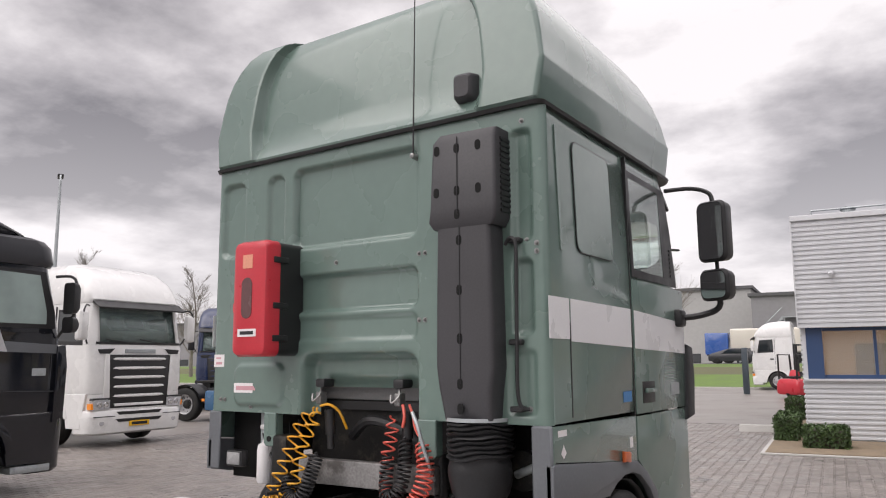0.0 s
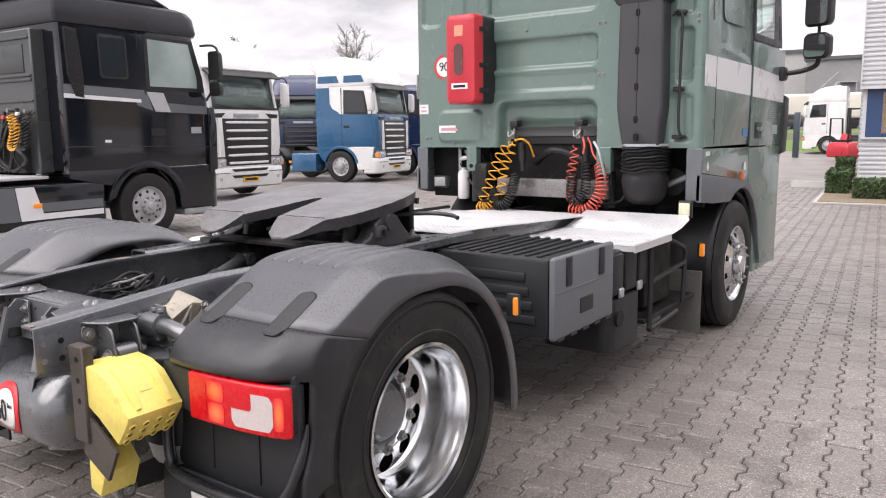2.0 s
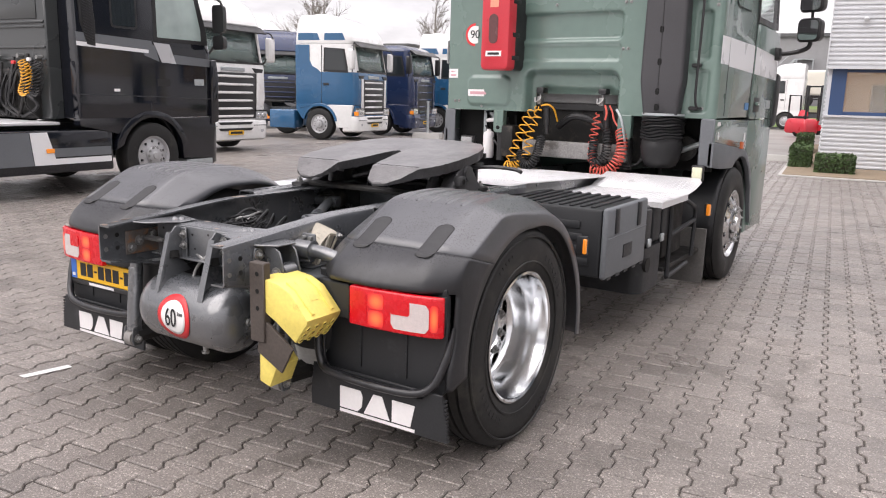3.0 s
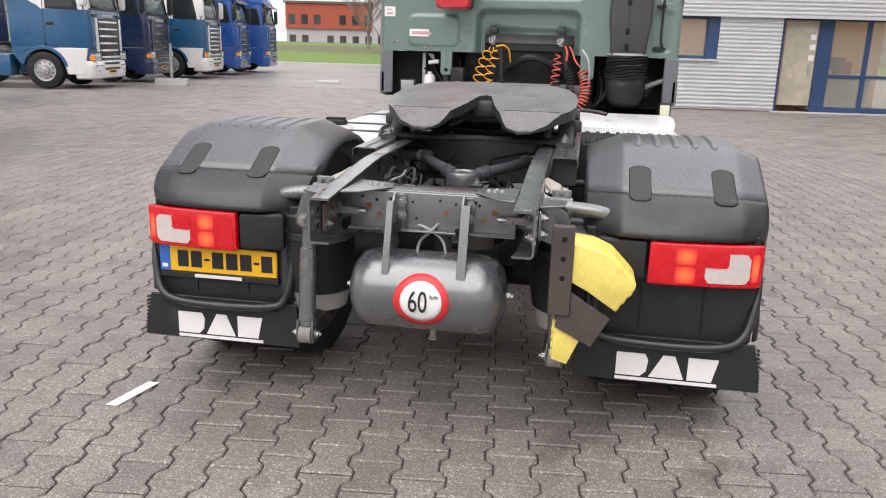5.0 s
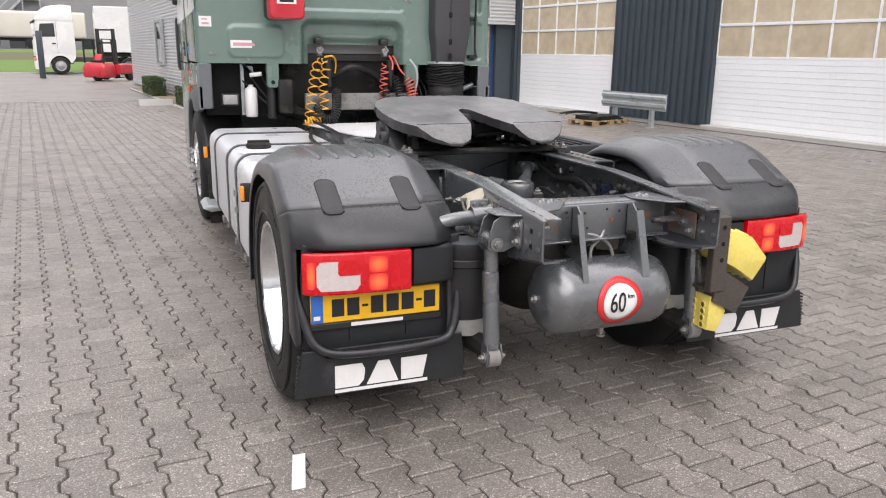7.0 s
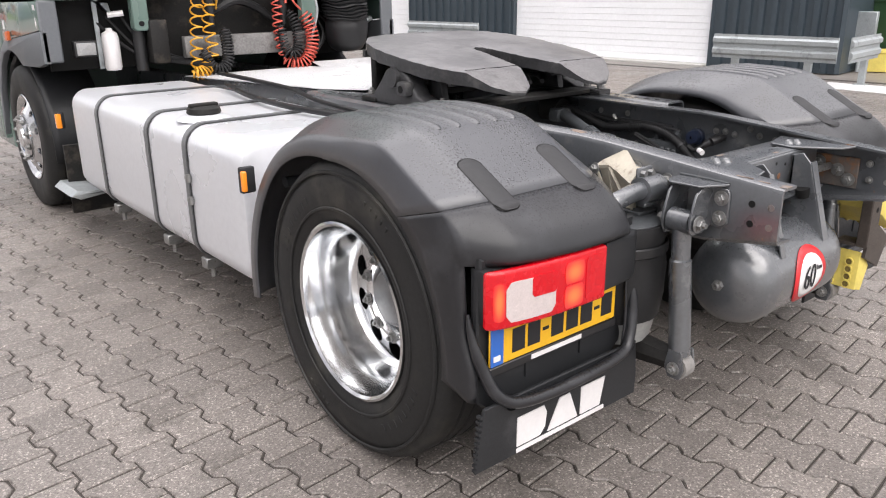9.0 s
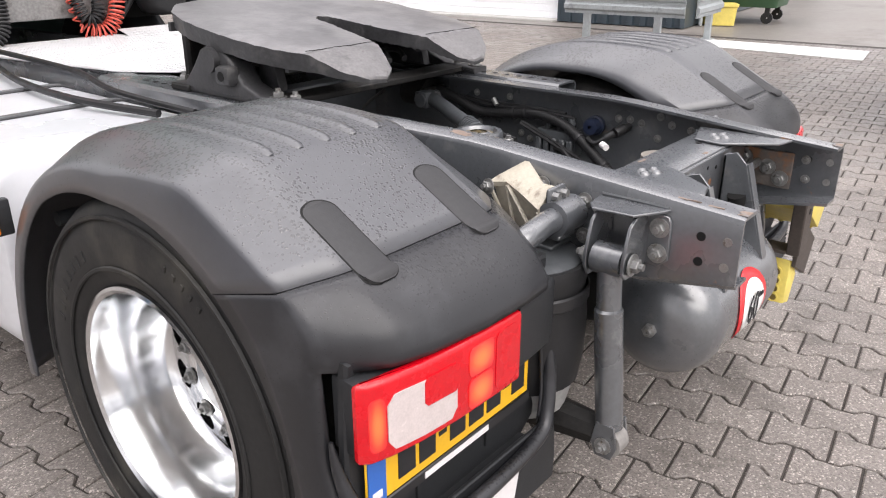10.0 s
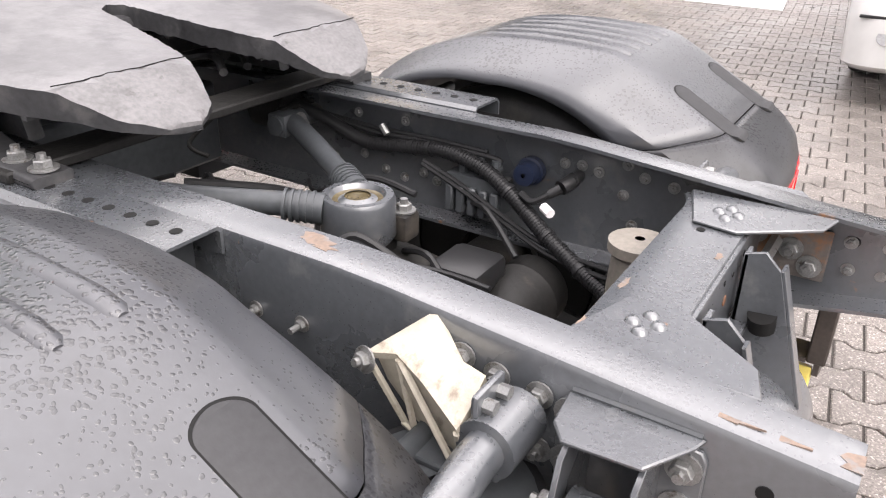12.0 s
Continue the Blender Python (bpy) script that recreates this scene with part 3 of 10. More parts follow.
def roller_door(x0, x1):
    """A sectional door with a solid lower part and three rows of panes."""
    d = 0.10
    body = B(); box(body, x0, x1, d + 0.012, d + 0.05, 0.03, 1.505)
    door = part("roller_door", body, door_white, hall, "white sectional roller door with glazed upper rows", smooth=False)
    for k in range(12):
        b = B(); box(b, x0, x1, d, d + 0.011, 0.03 + k * 0.123, 0.147 + k * 0.123, 0.005, 1); part("slat", b, door_white, door, sharp=30)
    n = 5
    for row in range(4):
        za, zb = 1.52 + row * 0.70, 1.52 + row * 0.70 + 0.64
        b = B()
        box(b, x0, x1, d - 0.004, d + 0.05, za - 0.03, za + 0.02, 0.004, 1)
        box(b, x0, x1, d - 0.004, d + 0.05, zb + 0.02, zb + 0.042, 0.004, 1)
        for k in range(n + 1):
            xc = x0 + (x1 - x0) * k / n
            box(b, max(x0, xc - 0.022), min(x1, xc + 0.022), d - 0.006, d + 0.05, za + 0.021, zb + 0.019, 0.004, 1)
        part("door_frame", b, door_white, door)
        for k in range(n):
            b = B()
            xa, xb = x0 + (x1 - x0) * k / n + 0.024, x0 + (x1 - x0) * (k + 1) / n - 0.024
            box(b, xa, xb, d + 0.02, d + 0.032, za + 0.022, zb + 0.018)
            part("pane", b, pane_mat, door, smooth=False)
    b = B()
    for xa in (x0 - 0.06, x1):
        box(b, xa, xa + 0.06, -0.01, d + 0.1, 0, 4.4)
    hall_part("door_jamb", b, siding_dark, hall)
    b = B()
    box(b, x0, x1, -0.22, 0.2, -0.03, 0.03, 0.008, 1)
    hall_part("threshold", b, kerb_mat, hall, "pale concrete threshold")


roller_door(-10.44, -5.76)
roller_door(-18.39, -13.86)


def guard_rail(m, length, posts, label):
    """A crash barrier of folded steel on short posts, along its local x."""
    rail = thing("guard_rail", label, "guard rail", m)
    b = B()
    prof = [(-0.05, 0.38), (-0.05, 0.42), (-0.085, 0.45), (-0.085, 0.51), (-0.05, 0.54), (-0.05, 0.585), (-0.085, 0.615), (-0.085, 0.67), (-0.05, 0.70), (-0.05, 0.735), (-0.03, 0.735), (-0.03, 0.38)]
    prism(b, prof, "x", 0, length, 0.004, 1)
    part("rail", b, galv, rail)
    for x in posts:
        b = B()
        box(b, x - 0.05, x + 0.05, -0.03, 0.06, 0, 0.70, 0.006, 1)
        part("post", b, galv, rail)
        b = B()
        box(b, x - 0.10, x + 0.10, -0.08, 0.11, 0, 0.012)
        part("base_plate", b, galv, rail, smooth=False)
    return rail


guard_rail(hall_m @ pose(-12.1, -1.65, 0), 2.1, (0.4, 1.62), "galvanised crash barrier before the hall's pier")
guard_rail(hall_m @ pose(-4.6, -2.2, 0), 1.85, (0.35, 1.45), "galvanised crash barrier at the hall's corner")
guard_rail(hall_m @ pose(-2.66, -2.14, 0, 0, 0, 90), 1.3, (0.9, ), "galvanised crash barrier turned round the corner")

# pallet with mats lying on it
pal = thing("pallet", "wooden pallet on the paving with black rubber mats", "pallet", pose(8.1, 12.55, 0, 0, 0, 20))
for y in (-0.34, 0, 0.34):
    b = B(); box(b, -0.6, 0.6, y - 0.05, y + 0.05, 0, 0.022); part("bottom_board", b, wood_mat, pal, smooth=False)
    for x in (-0.53, 0, 0.53):
        b = B(); box(b, x - 0.07, x + 0.07, y - 0.05, y + 0.05, 0.022, 0.1); part("block", b, wood_mat, pal, smooth=False)
for k in range(7):
    x = -0.55 + k * 1.1 / 6
    b = B(); box(b, x - 0.05, x + 0.05, -0.4, 0.4, 0.1, 0.122); part("top_board", b, wood_mat, pal, smooth=False)
b = B()
for k in range(4):
    a = 0.03 * k
    prism(b, [(-0.5 + a, -0.34), (0.45 - a, -0.36 + a), (0.52, 0.1), (0.4, 0.36 - a), (-0.42, 0.33), (-0.55, 0.05)], "z", 0.124 + 0.022 * k, 0.143 + 0.022 * k, 0.006, 1)
tagged(link_bm("rubber_mat", b, grime), "black rubber mats stacked on the pallet", "mat")
bpy.data.objects["rubber_mat"].matrix_world = pose(8.1, 12.55, 0, 0, 0, 20)
b = B()
tube(b, smooth_path([(7.2, 12.75, 0.24), (7.5, 12.6, 0.30), (7.85, 12.5, 0.28), (8.05, 12.55, 0.25), (7.75, 12.7, 0.27), (7.4, 12.72, 0.26), (7.3, 12.62, 0.24)]), 0.022, 6)
tagged(link_bm("cable", b, hose_rubber), "loose black cable on the rubber mats", "cable")

# ---------------------------------------------------------------- office block
off_m = pose(0, 0, 0, 0, 0, YARD) @ pose(2.3, 18.6, 0)
office = thing("office_building", "office block with white corrugated cladding and blue frames", "building", off_m, kind="structure")
W = 9.2


def op(name, b, material, label="", parent=None, smooth=False):
    return part(name, b, material, parent or office, label, smooth=smooth)


# lower front cladding before the window band, then up to the entrance
b = B(); louvre(b, -0.05, 3.6, 0.02, 1.27, 0.105, 0.035); op("cladding", b, siding_white, "white corrugated cladding")
b = B(); louvre(b, 3.6, 5.2, 0.02, 2.45, 0.105, 0.035); op("cladding", b, siding_white, "white corrugated cladding")
b = B(); louvre(b, -0.10, W, 2.45, 4.72, 0.105, 0.035)
bmesh.ops.transform(b, matrix=Matrix.Translation((0, -0.10, 0)), verts=b.verts); op("cladding", b, siding_white, "white corrugated cladding of the upper storey")
b = B(); box(b, -0.13, W, -0.17, 0.1, 4.72, 4.84, 0.01, 1); box(b, -0.13, -0.10, -0.155, 0.1, 2.42, 4.715); box(b, -0.13, W, -0.15, 0.02, 2.40, 2.448); op("trim", b, siding_white)
b = B(); box(b, -0.07, 3.62, -0.10, 0.35, 1.272, 1.315); op("window_sill", b, siding_white)
# window band with blue posts
win = B(); box(win, 0.02, 0.34, 0.02, 0.30, 1.316, 2.40); box(win, 3.3, 3.6, 0.02, 0.30, 1.316, 2.40); box(win, 0.341, 3.299, 0.1, 0.2, 1.316, 1.40); box(win, 0.341, 3.299, 0.1, 0.2, 2.33, 2.40)
w1 = op("window", win, blue_frame, "window band in deep blue frames")
b = B(); box(b, 1.3, 1.36, 0.1, 0.2, 1.401, 2.329); box(b, 2.3, 2.36, 0.1, 0.2, 1.401, 2.329); op("window_frame", b, blue_frame, "", w1)
for xa, xb in ((0.345, 1.298), (1.362, 2.298), (2.362, 3.297)):
    b = B(); box(b, xa, xb, 0.14, 0.152, 1.402, 2.328); p = op("pane", b, office_glass, "", w1); p.visible_shadow = False
# entrance: door, two tall panes
ex0, ex1 = 5.22, 8.62
ent = B()
for xa, xb in ((ex0, ex0 + 0.10), (ex0 + 0.98, ex0 + 1.35), (ex0 + 2.2, ex0 + 2.32), (ex1 - 0.12, ex1)):
    box(ent, xa, xb, 0.16, 0.24, 0.02, 2.44, 0.004, 1)
box(ent, ex0 + 0.101, ex1 - 0.121, 0.165, 0.235, 2.36, 2.44); box(ent, ex0 + 1.351, ex1 - 0.121, 0.17, 0.23, 0.02, 0.16); 
e1 = op("entrance", ent, blue_frame, "glazed entrance with deep blue frames")
for xa, xb in ((ex0 + 0.102, ex0 + 0.978), (ex0 + 1.352, ex0 + 2.198), (ex0 + 2.322, ex1 - 0.122)):
    b = B(); box(b, xa, xb, 0.195, 0.207, 0.17, 2.355); p = op("pane", b, office_glass, "", e1); p.visible_shadow = False
b = B(); box(b, ex0 + 1.351, ex0 + 2.199, 0.172, 0.228, 0.92, 1.00, 0.004, 1); box(b, ex0 + 2.321, ex1 - 0.121, 0.172, 0.228, 0.92, 1.00, 0.004, 1); op("cross_bar", b, blue_frame, "", e1)
b = B(); box(b, ex0 + 0.13, ex0 + 0.95, 0.16, 0.19, 0.18, 2.33, 0.006, 1); op("door_leaf", b, frosted, "pale frosted door leaf", e1)
for z in (1.35, 1.62, 1.88):
    b = B(); box(b, ex0 + 0.78, ex0 + 0.92, 0.1575, 0.1605, z, z + 0.14); op("notice", b, sticker_white, "", e1)
b = B(); box(b, ex0 + 0.80, ex0 + 0.84, 0.12, 0.155, 0.95, 1.25, 0.006, 1); op("door_handle", b, galv, "", e1)
b = B(); box(b, ex0 - 0.1, ex1 + 0.1, -0.25, 0.2, -0.02, 0.02); op("threshold", b, kerb_mat)
b = B(); box(b, ex1 + 0.002, W, 0.02, 0.3, 0.0, 2.44); op("wall", b, siding_dark)
# behind the glass
b = B(); box(b, 0.02, W, 3.2, 3.3, 0.0, 2.6); op("inner_wall", b, inside_glow, "inner wall glowing in place of the room's warm lamps")
b = B(); box(b, 0.02, W, 0.3, 3.2, -0.012, 0.0); op("inner_floor", b, inside_dark)
b = B(); box(b, 0.02, W, 0.3, 3.2, 2.61, 2.7); op("inner_ceiling", b, siding_white)
desk = thing("desk", "grey reception desk behind the entrance glass", "desk", off_m)
b = B(); box(b, 6.5, 8.3, 1.4, 2.0, 0.95, 1.0, 0.006, 1); part("desk_top", b, siding_white, desk)
b = B(); box(b, 6.55, 8.25, 1.45, 1.5, 0.0, 0.95); part("front_panel", b, galv, desk, smooth=False)
for xx in (6.56, 8.2):
    b = B(); box(b, xx, xx + 0.05, 1.505, 1.98, 0.0, 0.95); part("side_panel", b, galv, desk, smooth=False)
screen = B(); box(screen, 7.1, 7.6, 1.7, 1.74, 1.1, 1.45, 0.006, 1); box(screen, 7.3, 7.4, 1.68, 1.78, 1.004, 1.1)
chair = thing("office_chair", "red office chair behind the reception desk", "chair", off_m @ pose(8.05, 2.35, 0, 0, 0, 20))
b = B(); box(b, -0.24, 0.24, -0.24, 0.24, 0.46, 0.54, 0.03, 2); part("seat", b, red_paint, chair)
b = B(); box(b, -0.24, 0.24, 0.22, 0.29, 0.62, 1.32, 0.03, 2); part("backrest", b, red_paint, chair)
b = B(); cyl(b, (0, 0, 0.07), (0, 0, 0.47), 0.03, seg=10); box(b, -0.03, 0.03, 0.20, 0.26, 0.48, 0.66, 0.006, 1); part("column", b, trim_black, chair)
for k in range(5):
    a = 2 * math.pi * k / 5
    b = B(); tube(b, [(0, 0, 0.09), (0.28 * math.cos(a), 0.28 * math.sin(a), 0.03)], 0.022, 6); part("foot", b, trim_black, chair)
o = tagged(link_bm("monitor", screen, trim_black), "black computer monitor on the reception desk", "monitor"); o.matrix_world = off_m
for xx, ww, hh in ((1.0, 0.9, 1.1), (2.2, 0.8, 1.0)):
    cab = thing("cupboard", "brown wooden cupboard behind the window", "cupboard", off_m @ pose(xx, 2.7, 0))
    b = B(); box(b, 0, ww, 0, 0.4, 0, 2.1, 0.006, 1); part("body", b, wood_mat, cab)
    for kx in (0.02, ww / 2 + 0.01):
        b = B(); box(b, kx, kx + ww / 2 - 0.03, -0.022, -0.002, 0.05, 2.05, 0.004, 1); part("door", b, wood_mat, cab)
# side and rest of the block
wm = pose(0, 0, 0, 0, 0, -90)
b = B(); louvre(b, -17.0, -0.06, 0.02, 4.72, 0.105, 0.035); bmesh.ops.transform(b, matrix=wm, verts=b.verts)
bmesh.ops.transform(b, matrix=Matrix.Translation((-0.06, 0, 0)), verts=b.verts); op("cladding", b, siding_white, "white corrugated cladding on the long side")
for yy in (2.6, 7.2):
    sw = B(); box(sw, -0.17, -0.10, yy, yy + 0.08, 1.0, 2.5); box(sw, -0.17, -0.10, yy + 1.5, yy + 1.58, 1.0, 2.5); box(sw, -0.17, -0.10, yy + 0.081, yy + 1.499, 2.42, 2.5); box(sw, -0.19, -0.10, yy + 0.081, yy + 1.499, 1.0, 1.07)
    s1 = op("window", sw, galv, "window in a grey frame")
    b = B(); box(b, -0.135, -0.125, yy + 0.082, yy + 1.498, 1.075, 2.415); op("pane", b, glass_dark, "", s1)
b = B(); box(b, 0.025, W, 16.9, 17, 0, 4.72); op("wall", b, siding_white)
b = B(); box(b, 0.025, W, 0.02, 17, 4.60, 4.70); op("roof", b, siding_dark)
b = B(); cyl(b, (1.05, 0.8, 4.7), (1.05, 0.8, 5.05), 0.14, seg=18); cyl(b, (1.05, 0.8, 5.05), (1.05, 0.8, 5.10), 0.17, seg=18); op("roof_vent", b, galv, "round metal roof vent", smooth=True)
b = B(); cyl(b, (0.3, 0.3, 5.0), (3.2, 0.3, 5.02), 0.02, seg=8); cyl(b, (0.3, 0.3, 4.7), (0.3, 0.3, 5.0), 0.02, seg=8); cyl(b, (2.4, 0.3, 4.7), (2.4, 0.3, 5.01), 0.02, seg=8); op("roof_rail", b, galv, smooth=True)
b = B(); box(b, 0.55, 0.66, -0.20, -0.137, 3.50, 3.60, 0.015, 2); cyl(b, (0.6, -0.20, 3.55), (0.6, -0.30, 3.50), 0.05, seg=12); op("camera_housing", b, siding_white, "small white wall fixture", smooth=True)

# clipped hedges in a bordered bed, white block, posts
leaf_mat = mat("hedge_leaf", (0.045, 0.082, 0.022), 0.6, var=0.5, scale=8, fine=60, island=0.8)
twig_mat = mat("dark_twig", (0.05, 0.042, 0.03), 0.9)
# bark colour is lightened to carry the distance haze
bark_mat = mat("hazed_grey_bark", (0.21, 0.185, 0.165), 0.9, var=0.3, scale=6, bump=0.3, bump_scale=40)


def leaves(b, spots, size, rng):
    """Many small two-sided leaves, each a bent quad."""
    for p, nrm in spots:
        d = Vector((rng.uniform(-1, 1), rng.uniform(-1, 1), rng.uniform(-1, 1))).normalized()
        s = size * rng.uniform(0.6, 1.3)
        u = (nrm + d * 0.9).normalized()
        v = u.orthogonal().normalized()
        w = u.cross(v)
        a = rng.uniform(0, 6.28)
        e1, e2 = math.cos(a) * v + math.sin(a) * w, -math.sin(a) * v + math.cos(a) * w
        q = [p - e1 * s, p + e2 * s * 0.5 + u * s * 0.2, p + e1 * s, p - e2 * s * 0.5 + u * s * 0.2]
        b.faces.new([b.verts.new(x) for x in q])


def hedge(x0, x1, y0, y1, h, n):
    rng = random.Random(int(x0 * 100) + int(y0 * 10))
    hd = thing("hedge", "clipped dark green box hedge in the bed", "hedge", pose(0, 0, 0, 0, 0, YARD), group="hedges")
    b = B()
    box(b, x0 + 0.06, x1 - 0.06, y0 + 0.06, y1 - 0.06, 0, h - 0.06, 0.08, 2)
    part("core", b, twig_mat, hd)
    b = B()
    spots = []
    for _ in range(n):
        f = rng.random()
        x, y, z = rng.uniform(x0, x1), rng.uniform(y0, y1), rng.uniform(0.03, h)
        k = rng.choice("tswen")
        j = rng.uniform(-0.05, 0.03)
        if k == "t":
            p, nn = Vector((x, y, h + j)), Vector((0, 0, 1))
        elif k in "sn":
            p, nn = Vector((x, (y0 - j) if k == "s" else (y1 + j), z)), Vector((0, -1 if k == "s" else 1, 0))
        else:
            p, nn = Vector(((x0 - j) if k == "w" else (x1 + j), y, z)), Vector((-1 if k == "w" else 1, 0, 0))
        spots.append((p, nn))
    leaves(b, spots, 0.035, rng)
    part("foliage", b, leaf_mat, hd, smooth=False)


hedge(2.22, 2.98, 16.75, 17.45, 0.44, 2400)
hedge(1.60, 2.05, 18.1, 20.4, 0.52, 3000)
hedge(1.50, 1.95, 24.4, 26.6, 0.60, 2400)
b = B()
box(b, 1.50, 4.2, 15.75, 15.83, 0, 0.035, 0.006, 1); box(b, 1.50, 1.58, 15.831, 30.5, 0, 0.035, 0.006, 1)
o = tagged(link_bm("kerb", b, kerb_mat), "low concrete kerb round the planted bed", "kerb", kind="structure"); o.matrix_world = pose(0, 0, 0, 0, 0, YARD)
soil = mat("bare_soil", (0.22, 0.17, 0.115), 0.9, var=0.3, scale=5, fine=50, bump=0.3)
slab("planting_bed", 1.581, 4.2, 15.831, 18.55, -0.02, 0.05, soil, "bare brown soil of the planted bed", "soil")
slab("planting_bed", 1.581, 2.2, 18.551, 30.5, -0.02, 0.05, soil, "bare brown soil along the office wall", "soil")


def block(x, y, rz, label, l=0.9, w=0.3, h=0.16):
    b = B()
    prism(b, [(-w / 2, 0), (w / 2, 0), (w / 2 - 0.03, h), (-w / 2 + 0.03, h)], "x", -l / 2, l / 2, 0.015, 2)
    o = tagged(link_bm("concrete_block", b, kerb_mat), label, "block")
    o.matrix_world = pose(x, y, 0, 0, 0, rz)


block(-1.15, 20.7, YARD, "white painted concrete kerb block on the yard")
block(-12.6, 20.6, 14, "white concrete foot block with a steel post", 1.0, 0.4, 0.2)
block(-9.0, 25.6, 10, "low white concrete block on the open yard", 0.8, 0.3, 0.08)
b = B(); cyl(b, (-12.6, 20.6, 0.2), (-12.6, 20.6, 1.25), 0.045, seg=10); cyl(b, (-12.6, 20.6, 1.25), (-12.6, 20.6, 1.29), 0.06, seg=10); tagged(link_bm("post", b, galv), "grey steel post standing in a white block", "post")
p = Vector((-5.9, 42.5, 0)); b = B(); box(b, p.x - 0.14, p.x + 0.14, p.y - 0.14, p.y + 0.14, 0, 2.35, 0.03, 2); tagged(link_bm("gate_post", b, siding_dark), "thick dark grey gate post at the yard's exit", "post")

# green waste container, yellow box and grey cabinet beyond the hall's corner
cont = thing("waste_container", "dark green wheeled waste container beside the hall", "container", pose(0, 0, 0, 0, 0, YARD) @ pose(13.6, 3.0, 0))
cont_mat = mat("green_container_paint", (0.035, 0.085, 0.04), 0.5, var=0.2, scale=3)
b = B(); loft(b, [[(x, y, 0.28) for x, y in rrect(-0.55, 0.55, -0.75, 0.75, 0.08, 3)], [(x, y, 1.15) for x, y in rrect(-0.7, 0.7, -0.9, 0.9, 0.08, 3)]]); part("body", b, cont_mat, cont)
b = B(); loft(b, [[(x, y, z) for x, y in rrect(-0.74 + i, 0.74 - i, -0.94 + i, 0.94 - i, 0.08, 3)] for z, i in ((1.16, 0), (1.2, 0), (1.32, 0.25))]); part("lid", b, cont_mat, cont)
for sx in (-0.45, 0.45):
    for sy in (-0.6, 0.6):
        b = B(); lathe(b, [(0.02, -0.03), (0.1, -0.03), (0.1, 0.03), (0.02, 0.03)], (sx, sy, 0.1), "x", 14); box(b, sx - 0.05, sx + 0.05, sy - 0.04, sy + 0.04, 0.12, 0.3); part("castor", b, trim_black, cont)
p = yard(12.6, 3.1); b = B(); loft(b, [[(x, y, z) for x, y in rrect(-0.2 - i, 0.2 + i, -0.25 - i, 0.25 + i, 0.05, 3)] for z, i in ((0, 0), (0.3, 0.02), (0.32, 0.04), (0.36, 0.04))])
o = tagged(link_bm("grit_box", b, yellow_plastic), "small yellow plastic box standing on the ground", "box"); o.matrix_world = pose(p.x, p.y, 0, 0, 0, 30)
p = yard(12.2, 3.3); cabm = thing("electric_cabinet", "pale grey electric cabinet on a post", "cabinet", pose(p.x, p.y, 0, 0, 0, YARD))
b = B(); box(b, -0.06, 0.06, -0.2, 0.2, 0.55, 1.0, 0.01, 1); part("body", b, galv, cabm)
b = B(); cyl(b, (0, 0, 0), (0, 0, 0.55), 0.035, seg=10); part("post", b, galv, cabm)

# ---------------------------------------------------------------- distance: buildings, trees, lamps
brick_red = mat("red_brick_facade", (0.36, 0.085, 0.045), 0.8, var=0.15, scale=0.3, fine=5)
pale_facade = mat("pale_facade", (0.42, 0.42, 0.41), 0.8, var=0.08, scale=0.2, fine=3)
grey_facade = mat("grey_sheet_facade", (0.26, 0.26, 0.265), 0.7, var=0.10, scale=0.15, fine=2)
dark_facade = mat("dark_grey_facade", (0.10, 0.102, 0.105), 0.7, var=0.12, scale=0.2, fine=2)


def far_house(x, y, w, d, h, material, label, floors=1, bays=6, base=None, base_h=0.0):
    h_ = thing("building", label, "building", pose(0, 0, 0, 0, 0, YARD) @ pose(x, y, 0))
    b = B()
    if base:
        box(b, 0, w, 0.4, d, 0, base_h)
        part("wall", b, base, h_, smooth=False)
        b = B()
    box(b, 0, w, 0, d, base_h + 0.001, h)
    part("wall", b, material, h_, smooth=False)
    b = B(); box(b, -0.3, w + 0.3, -0.3, d + 0.3, h + 0.002, h + 0.35); part("roof", b, dark_facade, h_, smooth=False)
    for f in range(floors):
        for k in range(bays):
            if (k * 7 + f * 3) % 5 == 4:
                continue
            xa = w * (k + 0.25) / bays
            z0 = 1.0 + f * 3.3
            yy = 0.4 if base and z0 < base_h else 0.0
            b = B(); box(b, xa, xa + w * 0.5 / bays, yy - 0.06, yy - 0.002, z0, z0 + 1.5)
            part("window", b, glass_dark, h_, smooth=False)
    return h_


far_house(-36, 129.6, 15, 12, 7.6, brick_red, "red brick office with a pale ground floor", 2, 7, pale_facade, 3.6)
far_house(-16, 97, 10.6, 20, 10.0, pale_facade, "tall pale grey industrial hall", 1, 4)
far_house(-4.9, 91, 34, 20, 8.6, grey_facade, "grey industrial hall with stairs outside", 1, 5)
far_house(-110, 110, 50, 20, 9, grey_facade, "long grey warehouse far off", 1, 9)
far_house(34, 70, 60, 20, 8, grey_facade, "grey factory hall behind the road", 1, 10)
# steel stairs climbing the grey hall's front
stair = thing("outside_stairs", "steel stairs climbing the front of the grey hall", "stairs", pose(0, 0, 0, 0, 0, YARD) @ pose(-6.4, 90.2, 0))
for yy in (0.0, 0.9):
    b = B(); prism(b, [(0.0, 1.40), (4.6, 6.0), (4.6, 6.35), (0.0, 1.75)], "y", yy, yy + 0.06); part("stringer", b, galv, stair, smooth=False)
    b = B(); tube(b, [(0.0, yy, 2.65), (4.6, yy, 7.25)], 0.05, 6); part("handrail", b, galv, stair)
